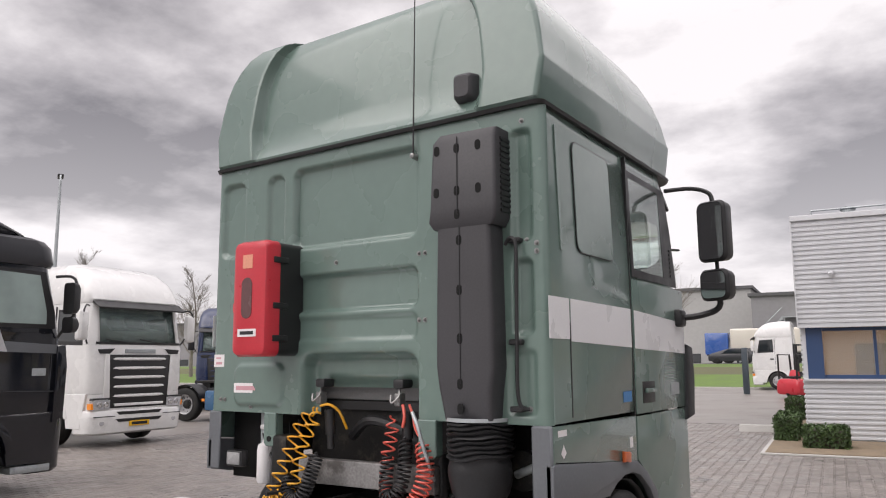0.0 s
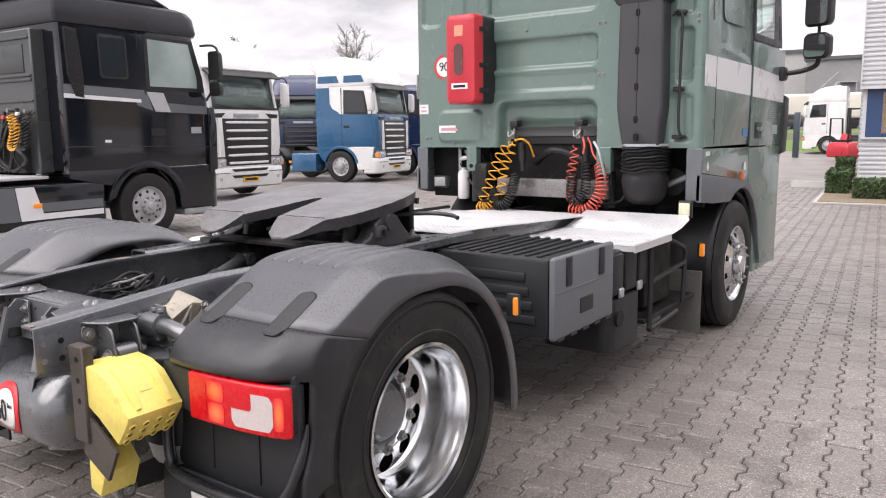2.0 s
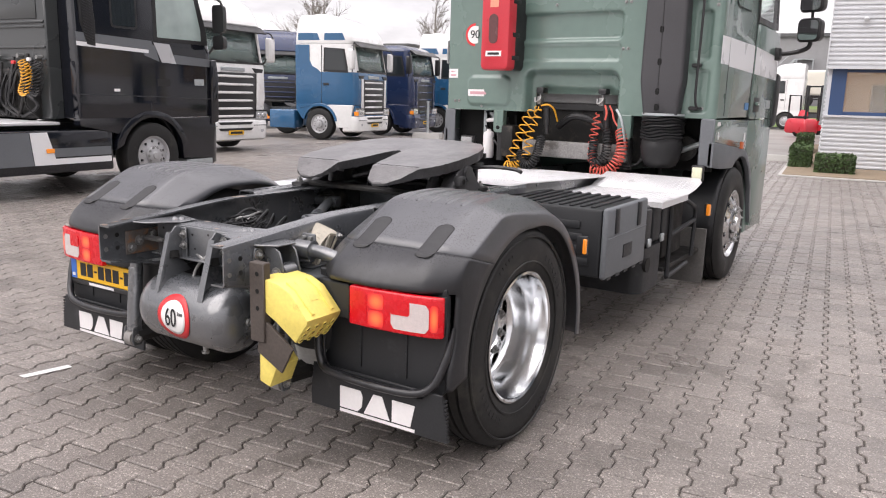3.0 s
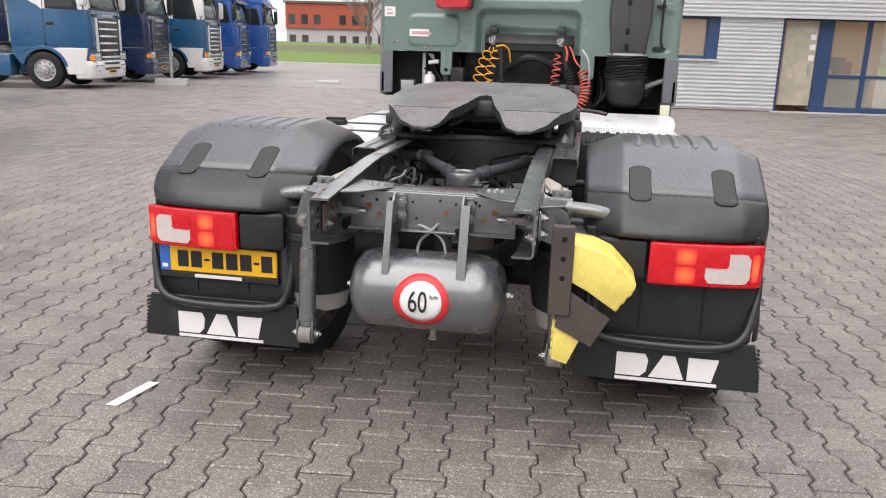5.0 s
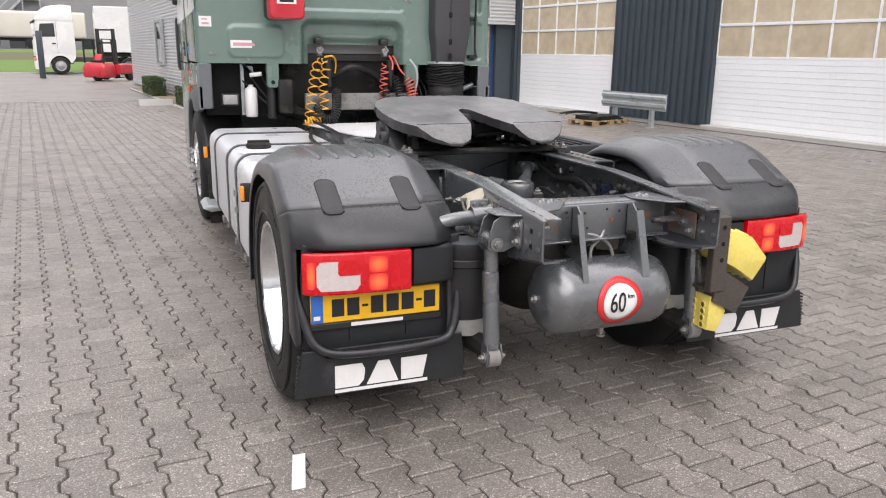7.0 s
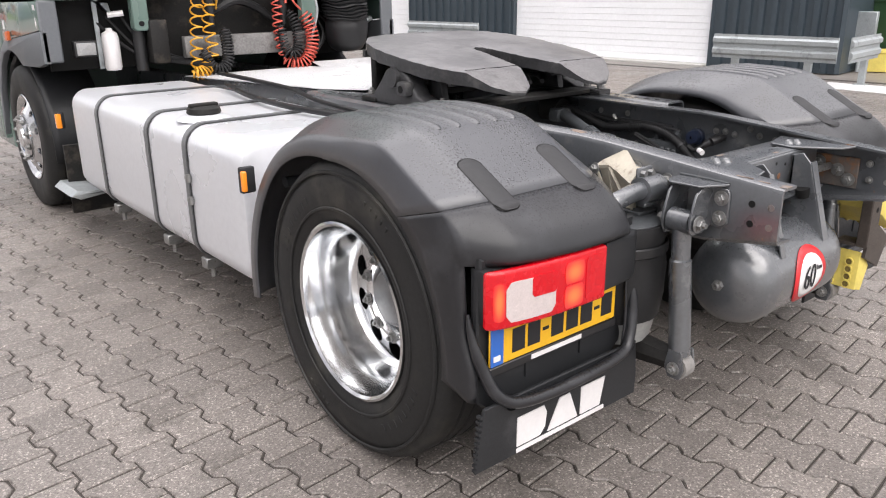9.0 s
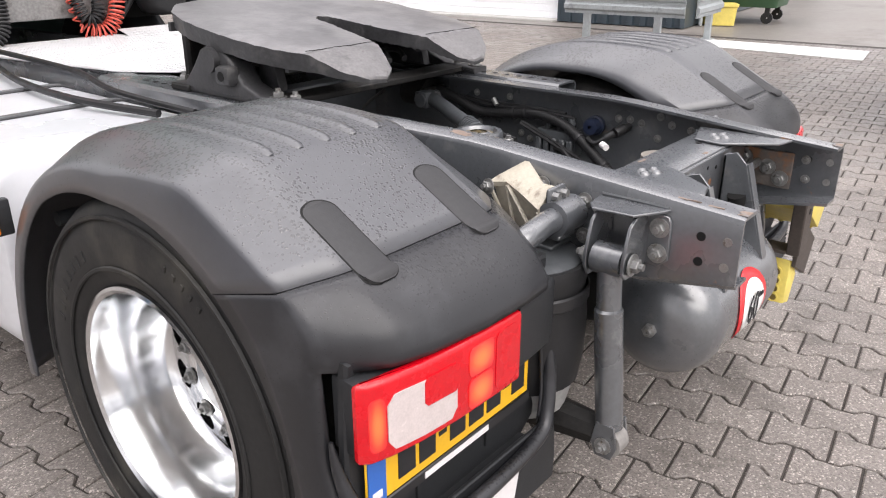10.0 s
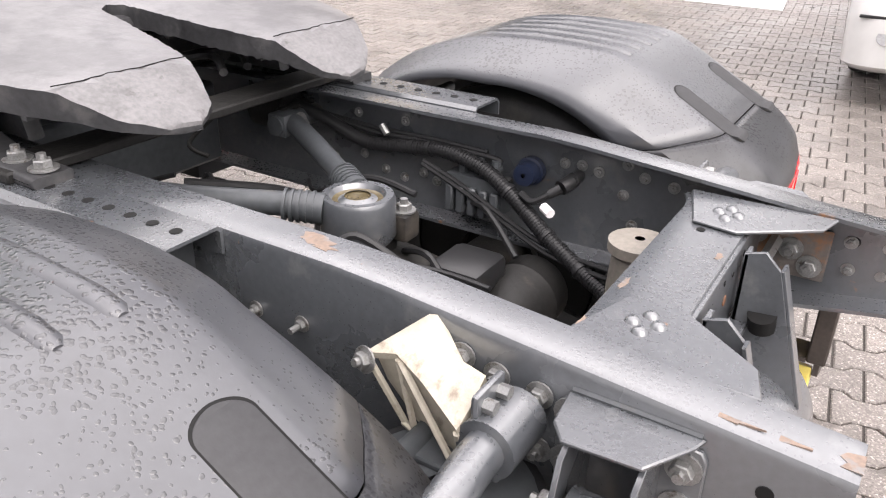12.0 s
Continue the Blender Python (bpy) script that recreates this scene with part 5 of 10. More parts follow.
# shock absorbers with brackets
bush_mat = mat("grey_rubber_bush", (0.22, 0.21, 0.20), 0.7, var=0.2, scale=20)
for s in (1, -1):
    x, xe, ze = s * 0.490, s * 0.488, 0.818
    b = B()
    tube(b, [(xe, -0.072, ze - 0.02), (xe, -0.078, 0.70), (x, -0.079, 0.695), (x, -0.108, 0.39)], [0.029, 0.029, 0.034, 0.034], 18)
    sh = tp("shock_absorber", b, frame_paint, "grey shock absorber")
    b = B(); cyl(b, (xe, -0.108, ze), (xe, -0.036, ze), 0.037, seg=22); tp("upper_eye", b, frame_paint, parent=sh)
    b = B(); cyl(b, (xe, -0.116, ze), (xe, -0.028, ze), 0.022, seg=16); tp("upper_bush", b, grime, parent=sh)
    for y, d in ((-0.124, -1), (-0.016, 1)):
        bolt(sh, (xe, y, ze), (0, d, 0), 1.3)
    b = B(); cyl(b, (x - 0.024, -0.112, 0.352), (x + 0.024, -0.112, 0.352), 0.040, seg=18); tp("bush", b, bush_mat, parent=sh)
    for xx in (x - 0.034, x + 0.026):
        b = B()
        prism(b, [(-0.145, 0.352), (-0.133, 0.318), (-0.092, 0.318), (-0.078, 0.352), (-0.088, 0.41), (-0.135, 0.41)], "x", xx, xx + 0.008, 0.001, 1)
        tp("lower_fork", b, frame_paint, parent=sh)
    for sg_ in (-1, 1):
        bolt(sh, (x + sg_ * 0.035, -0.112, 0.352), (sg_, 0, 0), 1.1)
    # a folded bracket: two ears on the rail, two cheeks round the eye, a sloping lid
    br = B()
    prism(br, [(-0.112, 0.925), (-0.165, 0.918), (-0.172, 0.905), (-0.172, 0.815), (-0.150, 0.795), (-0.112, 0.80)], "x", *sorted((s * 0.403, s * 0.412)), 0.002, 1)
    bk = tp("shock_bracket", br, frame_paint, "welded steel shock bracket with rust stains")
    br = B(); prism(br, [(-0.022, 0.925), (0.012, 0.925), (0.020, 0.905), (0.018, 0.79), (-0.022, 0.78)], "x", *sorted((s * 0.403, s * 0.412)), 0.002, 1); tp("ear", br, frame_paint, parent=bk)
    for y, zl in ((-0.116, 0.785), (-0.024, 0.775)):
        br = B(); prism(br, [(s * 0.404, zl + 0.02), (s * 0.404, 0.926), (s * 0.470, 0.926), (s * 0.500, 0.905), (s * 0.522, 0.835), (s * 0.522, 0.800), (s * 0.505, zl), (s * 0.455, zl)], "y", y - 0.004, y + 0.004, 0.001, 1); tp("cheek_plate", br, frame_paint, parent=bk)
    br = B(); prism(br, [(s * 0.404, 0.008), (s * 0.404, -0.165), (s * 0.425, -0.158), (s * 0.492, -0.118), (s * 0.498, -0.022), (s * 0.470, 0.0)], "z", 0.927, 0.934, 0.002, 1); tp("top_flange", br, frame_paint, parent=bk)
    br = B(); tube(br, [(s * 0.402, 0.004, 0.936), (s * 0.402, -0.08, 0.936), (s * 0.402, -0.16, 0.934)], 0.005, 6); tp("weld_bead", br, frame_inner, parent=bk)
    for y, z in ((-0.147, 0.889), (-0.147, 0.828), (0.000, 0.906), (0.000, 0.83)):
        bolt(bk, (s * 0.412, y, z), (s, 0, 0), 1.15)
    # bolts along the rail
    for y, z in ((0.048, 0.910), (0.044, 0.822), (0.112, 0.916), (0.166, 0.928)):
        bolt(truck, (s * 0.404, y, z), (s, 0, 0), 1.0)

# stabiliser bar in clamps, on beige cast brackets
for s in (1, -1):
    cb = B()
    # casting: a sloping top plate over a hollow ribbed side
    top = [(0.470, 0.285, 0.925), (0.462, 0.262, 0.945), (0.410, 0.218, 0.978), (0.402, 0.210, 0.976), (0.402, 0.190, 0.955), (0.43, 0.150, 0.938), (0.450, 0.105, 0.945), (0.500, 0.098, 0.930), (0.520, 0.105, 0.905), (0.478, 0.185, 0.920), (0.458, 0.240, 0.932)]
    loft(cb, [[(s * x, y, z) for x, y, z in top], [(s * (x - 0.004), y, z - 0.012) for x, y, z in top]])
    cast = tp("cast_bracket", cb, beige_cast, "bare beige cast bracket with dirt in its ribs", sharp=25)
    cb = B()
    web = [(0.468, 0.280, 0.922), (0.456, 0.240, 0.925), (0.476, 0.185, 0.913), (0.516, 0.106, 0.900), (0.486, 0.115, 0.815), (0.448, 0.17, 0.785), (0.440, 0.225, 0.80), (0.445, 0.275, 0.86)]
    loft(cb, [[(s * (x - 0.014), y, z) for x, y, z in web], [(s * (x - 0.022), y, z) for x, y, z in web]])
    tp("web", cb, beige_cast, parent=cast, sharp=25)
    for p0, p1 in (((0.466, 0.282, 0.915), (0.440, 0.235, 0.800)), ((0.458, 0.236, 0.924), (0.448, 0.215, 0.800)), ((0.460, 0.232, 0.924), (0.490, 0.125, 0.815)), ((0.514, 0.108, 0.895), (0.480, 0.118, 0.800)), ((0.442, 0.240, 0.805), (0.480, 0.115, 0.800)), ):
        cb = B(); tube(cb, [(s * p0[0], p0[1], p0[2]), (s * p1[0], p1[1], p1[2])], 0.0055, 6); tp("rib", cb, beige_cast, parent=cast)
    bolt(cast, (s * 0.472, 0.282, 0.915), (s, 0.2, 0.2), 1.0)
    b = B()
    tube(b, smooth_path([(s * 0.425, 0.066, 0.887), (s * 0.53, 0.068, 0.887), (s * 0.60, 0.064, 0.882), (s * 0.655, 0.07, 0.868), (s * 0.69, 0.11, 0.84), (s * 0.70, 0.25, 0.74), (s * 0.70, 0.55, 0.52)], 5), 0.0285, 14)
    st = tp("stabiliser_bar", b, frame_paint, "thick grey stabiliser bar")
    b = B(); cyl(b, (s * 0.428, 0.066, 0.887), (s * 0.515, 0.068, 0.887), 0.042, seg=22); tp("clamp", b, frame_paint, parent=st)
    b = B(); box(b, *sorted((s * 0.436, s * 0.510)), 0.082, 0.094, 0.905, 0.955, 0.006, 2); tp("clamp_plate", b, frame_paint, parent=st)
    for x in (0.455, 0.492):
        b = B(); cyl(b, (s * x, 0.083, 0.936), (s * x, 0.066, 0.936), 0.010, seg=6); tp("screw", b, zinc, parent=st)
    b = B(); box(b, *sorted((s * 0.436, s * 0.510)), 0.05, 0.084, 0.835, 0.85, 0.004, 1); tp("clamp_foot", b, frame_paint, parent=st)

# air springs on pale pistons
for s in (1, -1):
    b = B()
    lathe(b, [(0.02, 0.36), (0.145, 0.36), (0.15, 0.335), (0.142, 0.30), (0.152, 0.22), (0.150, 0.12), (0.140, 0.05), (0.125, 0.04)], (s * 0.52, 0.13, 0.43), "z", 32)
    sp = tp("air_spring", b, bellow_mat, "black rubber air spring")
    b = B(); lathe(b, [(0.125, 0.05), (0.135, 0.03), (0.115, -0.06), (0.02, -0.06)], (s * 0.52, 0.13, 0.46), "z", 28); tp("piston", b, mat("grey_plastic_piston", (0.33, 0.33, 0.32), 0.5, var=0.2, scale=8), parent=sp)
    b = B(); lathe(b, [(0.02, 0.372), (0.112, 0.370), (0.132, 0.362), (0.134, 0.352)], (s * 0.52, 0.13, 0.43), "z", 32); tp("top_plate", b, frame_inner, parent=sp)
    b = B(); lathe(b, [(0.149, 0.30), (0.154, 0.296), (0.154, 0.270), (0.149, 0.266)], (s * 0.52, 0.13, 0.43), "z", 32); tp("bellows_band", b, trim_black, parent=sp)
    b = B(); box(b, *sorted((s * 0.403, s * 0.50)), 0.075, 0.185, 0.800, 0.812, 0.003, 1); tp("spring_seat", b, frame_inner, parent=sp)
    b = B(); tube(b, [(s * 0.48, -0.11, 0.36), (s * 0.50, 0.13, 0.37), (s * 0.52, 0.645, 0.44)], [0.035, 0.055, 0.06], 8); tp("spring_arm", b, grime, parent=sp)

# rear axle, differential, propeller shaft, wishbone
b = B(); tube(b, [(-0.95, AXLE_Y, HUB_Z), (-0.35, AXLE_Y, HUB_Z), (0.35, AXLE_Y, HUB_Z), (0.95, AXLE_Y, HUB_Z)], [0.085, 0.10, 0.10, 0.085], 18); tp("rear_axle", b, grime, "oily rear axle")
b = B(); lathe(b, [(0.02, -0.24), (0.14, -0.22), (0.235, -0.12), (0.25, 0.0), (0.22, 0.14), (0.13, 0.24), (0.10, 0.42), (0.02, 0.44)], (0.03, AXLE_Y, HUB_Z + 0.03), "y", 28); tp("differential", b, grime, "oily differential housing")
b = B(); cyl(b, (0.03, 1.05, 0.56), (0.0, 3.7, 0.72), 0.05, seg=14); tp("propeller_shaft", b, grime)
b = B(); lathe(b, [(0.028, 0.0), (0.050, -0.012), (0.057, 0.0), (0.060, 0.004), (0.075, 0.004), (0.080, -0.006), (0.080, -0.085), (0.070, -0.10), (0.02, -0.10)], (0.0, 0.665, 0.908), "z", 36)
wb = tp("wishbone_joint", b, frame_paint, "round grey wishbone joint with a wet cap")
b = B(); lathe(b, [(0.001, -0.004), (0.02, -0.002), (0.024, -0.006), (0.034, -0.004), (0.038, -0.008), (0.057, -0.006)], (0.0, 0.665, 0.908), "z", 30); tp("cap", b, mat("oily_brown_cap", (0.10, 0.08, 0.045), 0.10, var=0.4, scale=60), parent=wb)
for s in (1, -1):
    b = B(); tube(b, [(s * 0.055, 0.71, 0.885), (s * 0.085, 0.765, 0.892), (s * 0.10, 0.79, 0.895), (s * 0.20, 0.95, 0.905), (s * 0.335, 1.20, 0.925)], [0.034, 0.031, 0.026, 0.026, 0.028], 14); tp("wishbone_arm", b, frame_inner, parent=wb)
    for q in range(5):
        a_ = Vector((s * 0.065, 0.73, 0.888)).lerp(Vector((s * 0.095, 0.78, 0.893)), q / 4)
        d_ = Vector((s * 0.03, 0.05, 0.005)).normalized() * 0.003
        b = B(); tube(b, [a_ - d_, a_ + d_], 0.035, 14); tp("collar_ring", b, frame_inner, parent=wb)
    b = B(); box(b, *sorted((s * 0.235, s * 0.30)), 1.085, 1.145, 0.885, 0.945, 0.008, 2); cyl(b, (s * 0.23, 1.115, 0.915), (s * 0.40, 1.115, 0.915), 0.026, seg=12); tp("arm_clevis", b, frame_inner, parent=wb)
    bolt(wb, (s * 0.29, 1.084, 0.918), (0, -1, 0), 1.3)
    b = B(); cyl(b, (s * 0.335, 1.15, 0.925), (s * 0.335, 1.26, 0.925), 0.055, seg=18); box(b, *sorted((s * 0.27, s * 0.40)), 1.12, 1.15, 0.90, 0.95, 0.006, 1); tp("arm_bush", b, grime, parent=wb)
bolt(wb, (0.075, 0.60, 0.862), (0, 0, 1), 1.3)
b = B(); box(b, 0.045, 0.10, 0.575, 0.63, 0.80, 0.861, 0.008, 2); box(b, -0.09, 0.09, 0.62, 0.74, 0.72, 0.81, 0.02, 2); tp("joint_foot", b, grime, parent=wb)
cup_mat = mat("dusty_beige_cup", (0.20, 0.18, 0.155), 0.6, var=0.3, scale=14, bump=0.1)
# brake cylinders and frame clutter between the rails
for x, y, z, r, l_ in ((-0.2, 0.42, 0.66, 0.085, 0.2), (0.22, 0.38, 0.64, 0.085, 0.22)):
    b = B(); lathe(b, [(0.01, -l_ / 2), (r * 0.7, -l_ / 2), (r, -l_ / 3), (r, -0.01), (r * 1.08, 0), (r, 0.01), (r, l_ / 3), (r * 0.7, l_ / 2), (0.01, l_ / 2)], (x, y, z), "x", 24); tp("brake_cylinder", b, grime, "dirty brake cylinder")
b = B(); box(b, 0.05, 0.19, 0.40, 0.53, 0.70, 0.77, 0.02, 2); tp("junction_box", b, trim_black, "dirty junction box")
b = B(); lathe(b, [(0.01, 0.0), (0.055, 0.0), (0.058, 0.02), (0.05, 0.16), (0.06, 0.17), (0.06, 0.19), (0.01, 0.195)], (0.16, 0.11, 0.70), "z", 22); tp("filter_cup", b, cup_mat, "dusty brown cup")
b = B(); box(b, -0.32, 0.32, 1.42, 1.52, 0.74, 0.97, 0.01, 1); tp("cross_member", b, frame_inner)
b = B(); box(b, -0.32, 0.32, 2.35, 2.45, 0.74, 0.97, 0.01, 1); tp("cross_member", b, frame_inner)
# a wet valve block with ribs and a blue knob on the right rail
b = B()
box(b, 0.335, 0.392, 0.50, 0.66, 0.775, 0.86, 0.008, 2)
for k in range(5):
    box(b, 0.318, 0.336, 0.505 + k * 0.031, 0.527 + k * 0.031, 0.765, 0.835, 0.004, 1)
vb = tp("valve_block", b, frame_inner, "ribbed grey air valve block")
for k in range(3):
    b = B(); cyl(b, (0.355, 0.53 + 0.045 * k, 0.86), (0.355, 0.53 + 0.045 * k, 0.905), 0.012, seg=8); cyl(b, (0.355, 0.53 + 0.045 * k, 0.885), (0.355, 0.53 + 0.045 * k, 0.893), 0.016, seg=6); tp("fitting", b, frame_inner, parent=vb)
b = B(); lathe(b, [(0.006, 0.05), (0.026, 0.048), (0.028, 0.04), (0.028, 0.018), (0.034, 0.016), (0.034, 0.0)], (0.39, 0.452, 0.890), "x", 24, -1); tp("knob", b, mat("blue_black_knob", (0.012, 0.018, 0.04), 0.4), parent=vb)
b = B(); cyl(b, (0.39, 0.335, 0.900), (0.345, 0.335, 0.900), 0.014, seg=14); cyl(b, (0.36, 0.335, 0.900), (0.325, 0.350, 0.888), 0.018, seg=14); cyl(b, (0.325, 0.350, 0.888), (0.312, 0.372, 0.872), 0.012, seg=10); tp("cable_plug", b, trim_black)


def cable(pts, r, material=hose_rubber, name="cable", seg=7, label=""):
    b_ = B()
    tube(b_, smooth_path(pts, 6), r, seg)
    return tp(name, b_, material, label)


main_path = [(0.36, 1.20, 0.945), (0.345, 1.05, 0.925), (0.355, 0.92, 0.880), (0.352, 0.78, 0.893), (0.345, 0.66, 0.905), (0.335, 0.55, 0.885), (0.315, 0.45, 0.835), (0.29, 0.36, 0.78), (0.26, 0.26, 0.735), (0.20, 0.16, 0.71), (0.05, 0.10, 0.70)]
cable(main_path, 0.017, name="corrugated_conduit", seg=10, label="black corrugated cable conduit")
pp = smooth_path(main_path, 28)
b = B()
for k in range(60, 270, 2):
    d = (pp[k + 1] - pp[k - 1]).normalized()
    tube(b, [pp[k] - d * 0.0022, pp[k] + d * 0.0022], 0.0188, 10)
tp("conduit_ribs", b, hose_rubber)
cable([(0.365, 1.10, 0.935), (0.362, 0.90, 0.908), (0.362, 0.75, 0.912), (0.362, 0.55, 0.908), (0.36, 0.52, 0.90)], 0.007)
cable([(0.37, 1.05, 0.925), (0.368, 0.88, 0.917), (0.368, 0.72, 0.920), (0.366, 0.56, 0.917)], 0.006)
cable([(0.33, 0.72, 0.875), (0.325, 0.60, 0.835), (0.31, 0.48, 0.79), (0.29, 0.35, 0.755), (0.24, 0.18, 0.765), (0.20, 0.08, 0.79)], 0.006)
cable([(0.325, 0.72, 0.868), (0.32, 0.60, 0.825), (0.305, 0.48, 0.78), (0.28, 0.35, 0.742), (0.23, 0.18, 0.75), (0.18, 0.09, 0.78)], 0.006)
cable([(0.31, 0.44, 0.86), (0.30, 0.41, 0.850), (0.305, 0.385, 0.862), (0.315, 0.368, 0.875)], 0.008)
b = B(); cyl(b, (0.262, 0.36, 0.862), (0.245, 0.335, 0.858), 0.011, seg=8); tp("cable_tag", b, sticker_white, "white cable tag")
b = B(); cyl(b, (0.24, 0.10, 0.785), (0.215, 0.08, 0.79), 0.008, seg=8); tp("cable_tag", b, sticker_white)
b = B(); cyl(b, (0.35, 0.86, 0.935), (0.345, 0.84, 0.915), 0.009, seg=8); tp("cable_tag", b, zinc)
for k in (88, 100, 160, 196, 224):
    d = (pp[k + 1] - pp[k - 1]).normalized()
    b = B(); tube(b, [pp[k] - d * 0.004, pp[k] + d * 0.004], 0.0215, 10); tp("cable_tie", b, trim_black)
rng = random.Random(5)
for k in range(16):
    a = Vector((rng.uniform(-0.3, 0.3), rng.uniform(0.75, 1.35), rng.uniform(0.72, 0.90)))
    c_ = a + Vector((rng.uniform(-0.2, 0.2), rng.uniform(-0.4, 0.3), rng.uniform(-0.1, 0.08)))
    cable([a, (a + c_) / 2 + Vector((rng.uniform(-.1, .1), 0, rng.uniform(-.08, .08))), c_], rng.choice((0.006, 0.008, 0.011)), rng.choice((hose_rubber, hose_rubber, grime)), name="hose")
for k in range(6):
    a = Vector((rng.uniform(-0.2, 0.3), rng.uniform(0.2, 0.5), rng.uniform(0.62, 0.74)))
    c_ = a + Vector((rng.uniform(-0.15, 0.15), rng.uniform(0.1, 0.4), rng.uniform(-0.05, 0.08)))
    cable([a, (a + c_) / 2 + Vector((0, 0, 0.06)), c_], 0.008, hose_rubber, name="hose")
# a tangle of thin cables at the left rail
tang = random.Random(11)
for k in range(15):
    c_ = Vector((tang.uniform(-0.32, -0.22), tang.uniform(0.30, 0.58), tang.uniform(0.85, 0.91)))
    r_ = tang.uniform(0.05, 0.12)
    a0 = tang.uniform(0, 6.28)
    pts = [c_ + Vector((0.5 * r_ * math.cos(a0 + q * 0.9), 1.2 * r_ * math.sin(a0 + q * 0.9), tang.uniform(-0.035, 0.035))) for q in range(6)]
    cable(pts, tang.choice((0.005, 0.006, 0.008)), hose_rubber if k % 5 else zinc, name="cable")
cable([(-0.05, -0.10, 0.72), (-0.04, -0.09, 0.76), (0.0, -0.09, 0.80), (0.03, -0.07, 0.83)], 0.007, zinc, name="hose")
cable([(0.06, -0.10, 0.72), (0.045, -0.09, 0.765), (0.0, -0.085, 0.80), (-0.06, -0.07, 0.82)], 0.007, zinc, name="hose")
cable([(-0.2, -0.06, 0.80), (-0.1, -0.07, 0.785), (0.05, -0.07, 0.80), (0.2, -0.05, 0.79)], 0.009, name="hose")

# ---------------------------------------------------------------- fifth wheel


def fw_z(y):
    return 1.225 + (y - 1.38) * 0.13 if y > 0.985 else 1.1737 - (0.985 - y) * 0.62


b = B()
# the top as strips between the throat and the outer edge, so that the ramps can bend
inner = [(0.0, 1.40), (0.035, 1.37), (0.05, 1.28), (0.078, 1.14), (0.105, 1.03), (0.138, 0.94), (0.165, 0.885), (0.222, 0.852)]
outer = [(0.0, 1.80), (0.22, 1.79), (0.36, 1.74), (0.44, 1.64), (0.485, 1.50), (0.50, 1.32), (0.49, 1.16), (0.465, 1.07), (0.42, 0.985), (0.36, 0.905), (0.29, 0.860), (0.222, 0.852)]
def resample(poly, n):
    P_ = [Vector((x, y)) for x, y in poly]
    L = [0.0]
    for a_, c_ in zip(P_, P_[1:]):
        L.append(L[-1] + (c_ - a_).length)
    out = []
    for k in range(n + 1):
        t = L[-1] * k / n
        i = max(j for j in range(len(L)) if L[j] <= t + 1e-9)
        i = min(i, len(P_) - 2)
        f = (t - L[i]) / max(1e-9, L[i + 1] - L[i])
        out.append(P_[i].lerp(P_[i + 1], f))
    return out
rag = random.Random(5)
N = 64
ri, ro = resample(inner, N), resample(outer, N)
for s in (1, -1):
    grid = []
    for i in range(N + 1):
        row = []
        for j in range(7):
            q = ri[i].lerp(ro[i], j / 6)
            edge = (0.006 + rag.uniform(0, 0.003)) * (1 if j in (0, 6) else 0)
            row.append(b.verts.new((s * q.x, q.y, fw_z(q.y) - edge)))
        thin = lambda y_: max(0.30, min(1.0, (y_ - 0.80) / 0.20))
        low = [b.verts.new((s * (ri[i].x + rag.uniform(0, 0.003)), ri[i].y + rag.uniform(-0.002, 0.003), fw_z(ri[i].y) - (0.052 + rag.uniform(0, 0.006)) * thin(ri[i].y))), b.verts.new((s * ro[i].x * 0.985, ro[i].y + rag.uniform(-0.002, 0.003), fw_z(ro[i].y) - (0.060 + rag.uniform(0, 0.004)) * thin(ro[i].y)))]
        grid.append([low[0]] + row + [low[1]])
    for a_, c_ in zip(grid, grid[1:]):
        for j in range(8):
            f = b.faces.new((a_[j], a_[j + 1], c_[j + 1], c_[j]))
            f.material_index = 1 if j in (0, 7) else (2 if f.calc_center_median().y < 0.985 else 0)
        f = b.faces.new((a_[0], c_[0], c_[8], a_[8]))
        f.material_index = 1
bmesh.ops.remove_doubles(b, verts=b.verts, dist=0.0005)
fw = tp("fifth_wheel", b, [fifth_mat, fifth_edge, fifth_ramp], "greasy cast steel fifth wheel plate tilted back")
for s in (1, -1):
    # crack along the bend of the ramp
    b = B(); tube(b, [Vector((s * x, 0.992 + 0.004 * math.sin(x * 47) + 0.003 * math.sin(x * 173), fw_z(0.992) + 0.0006)) for x in (0.125, 0.14, 0.16, 0.18, 0.20, 0.22, 0.24, 0.26, 0.28, 0.30, 0.32, 0.34, 0.36, 0.38, 0.40, 0.418)], 0.0012, 5); tp("ramp_joint", b, dark_void, parent=fw)
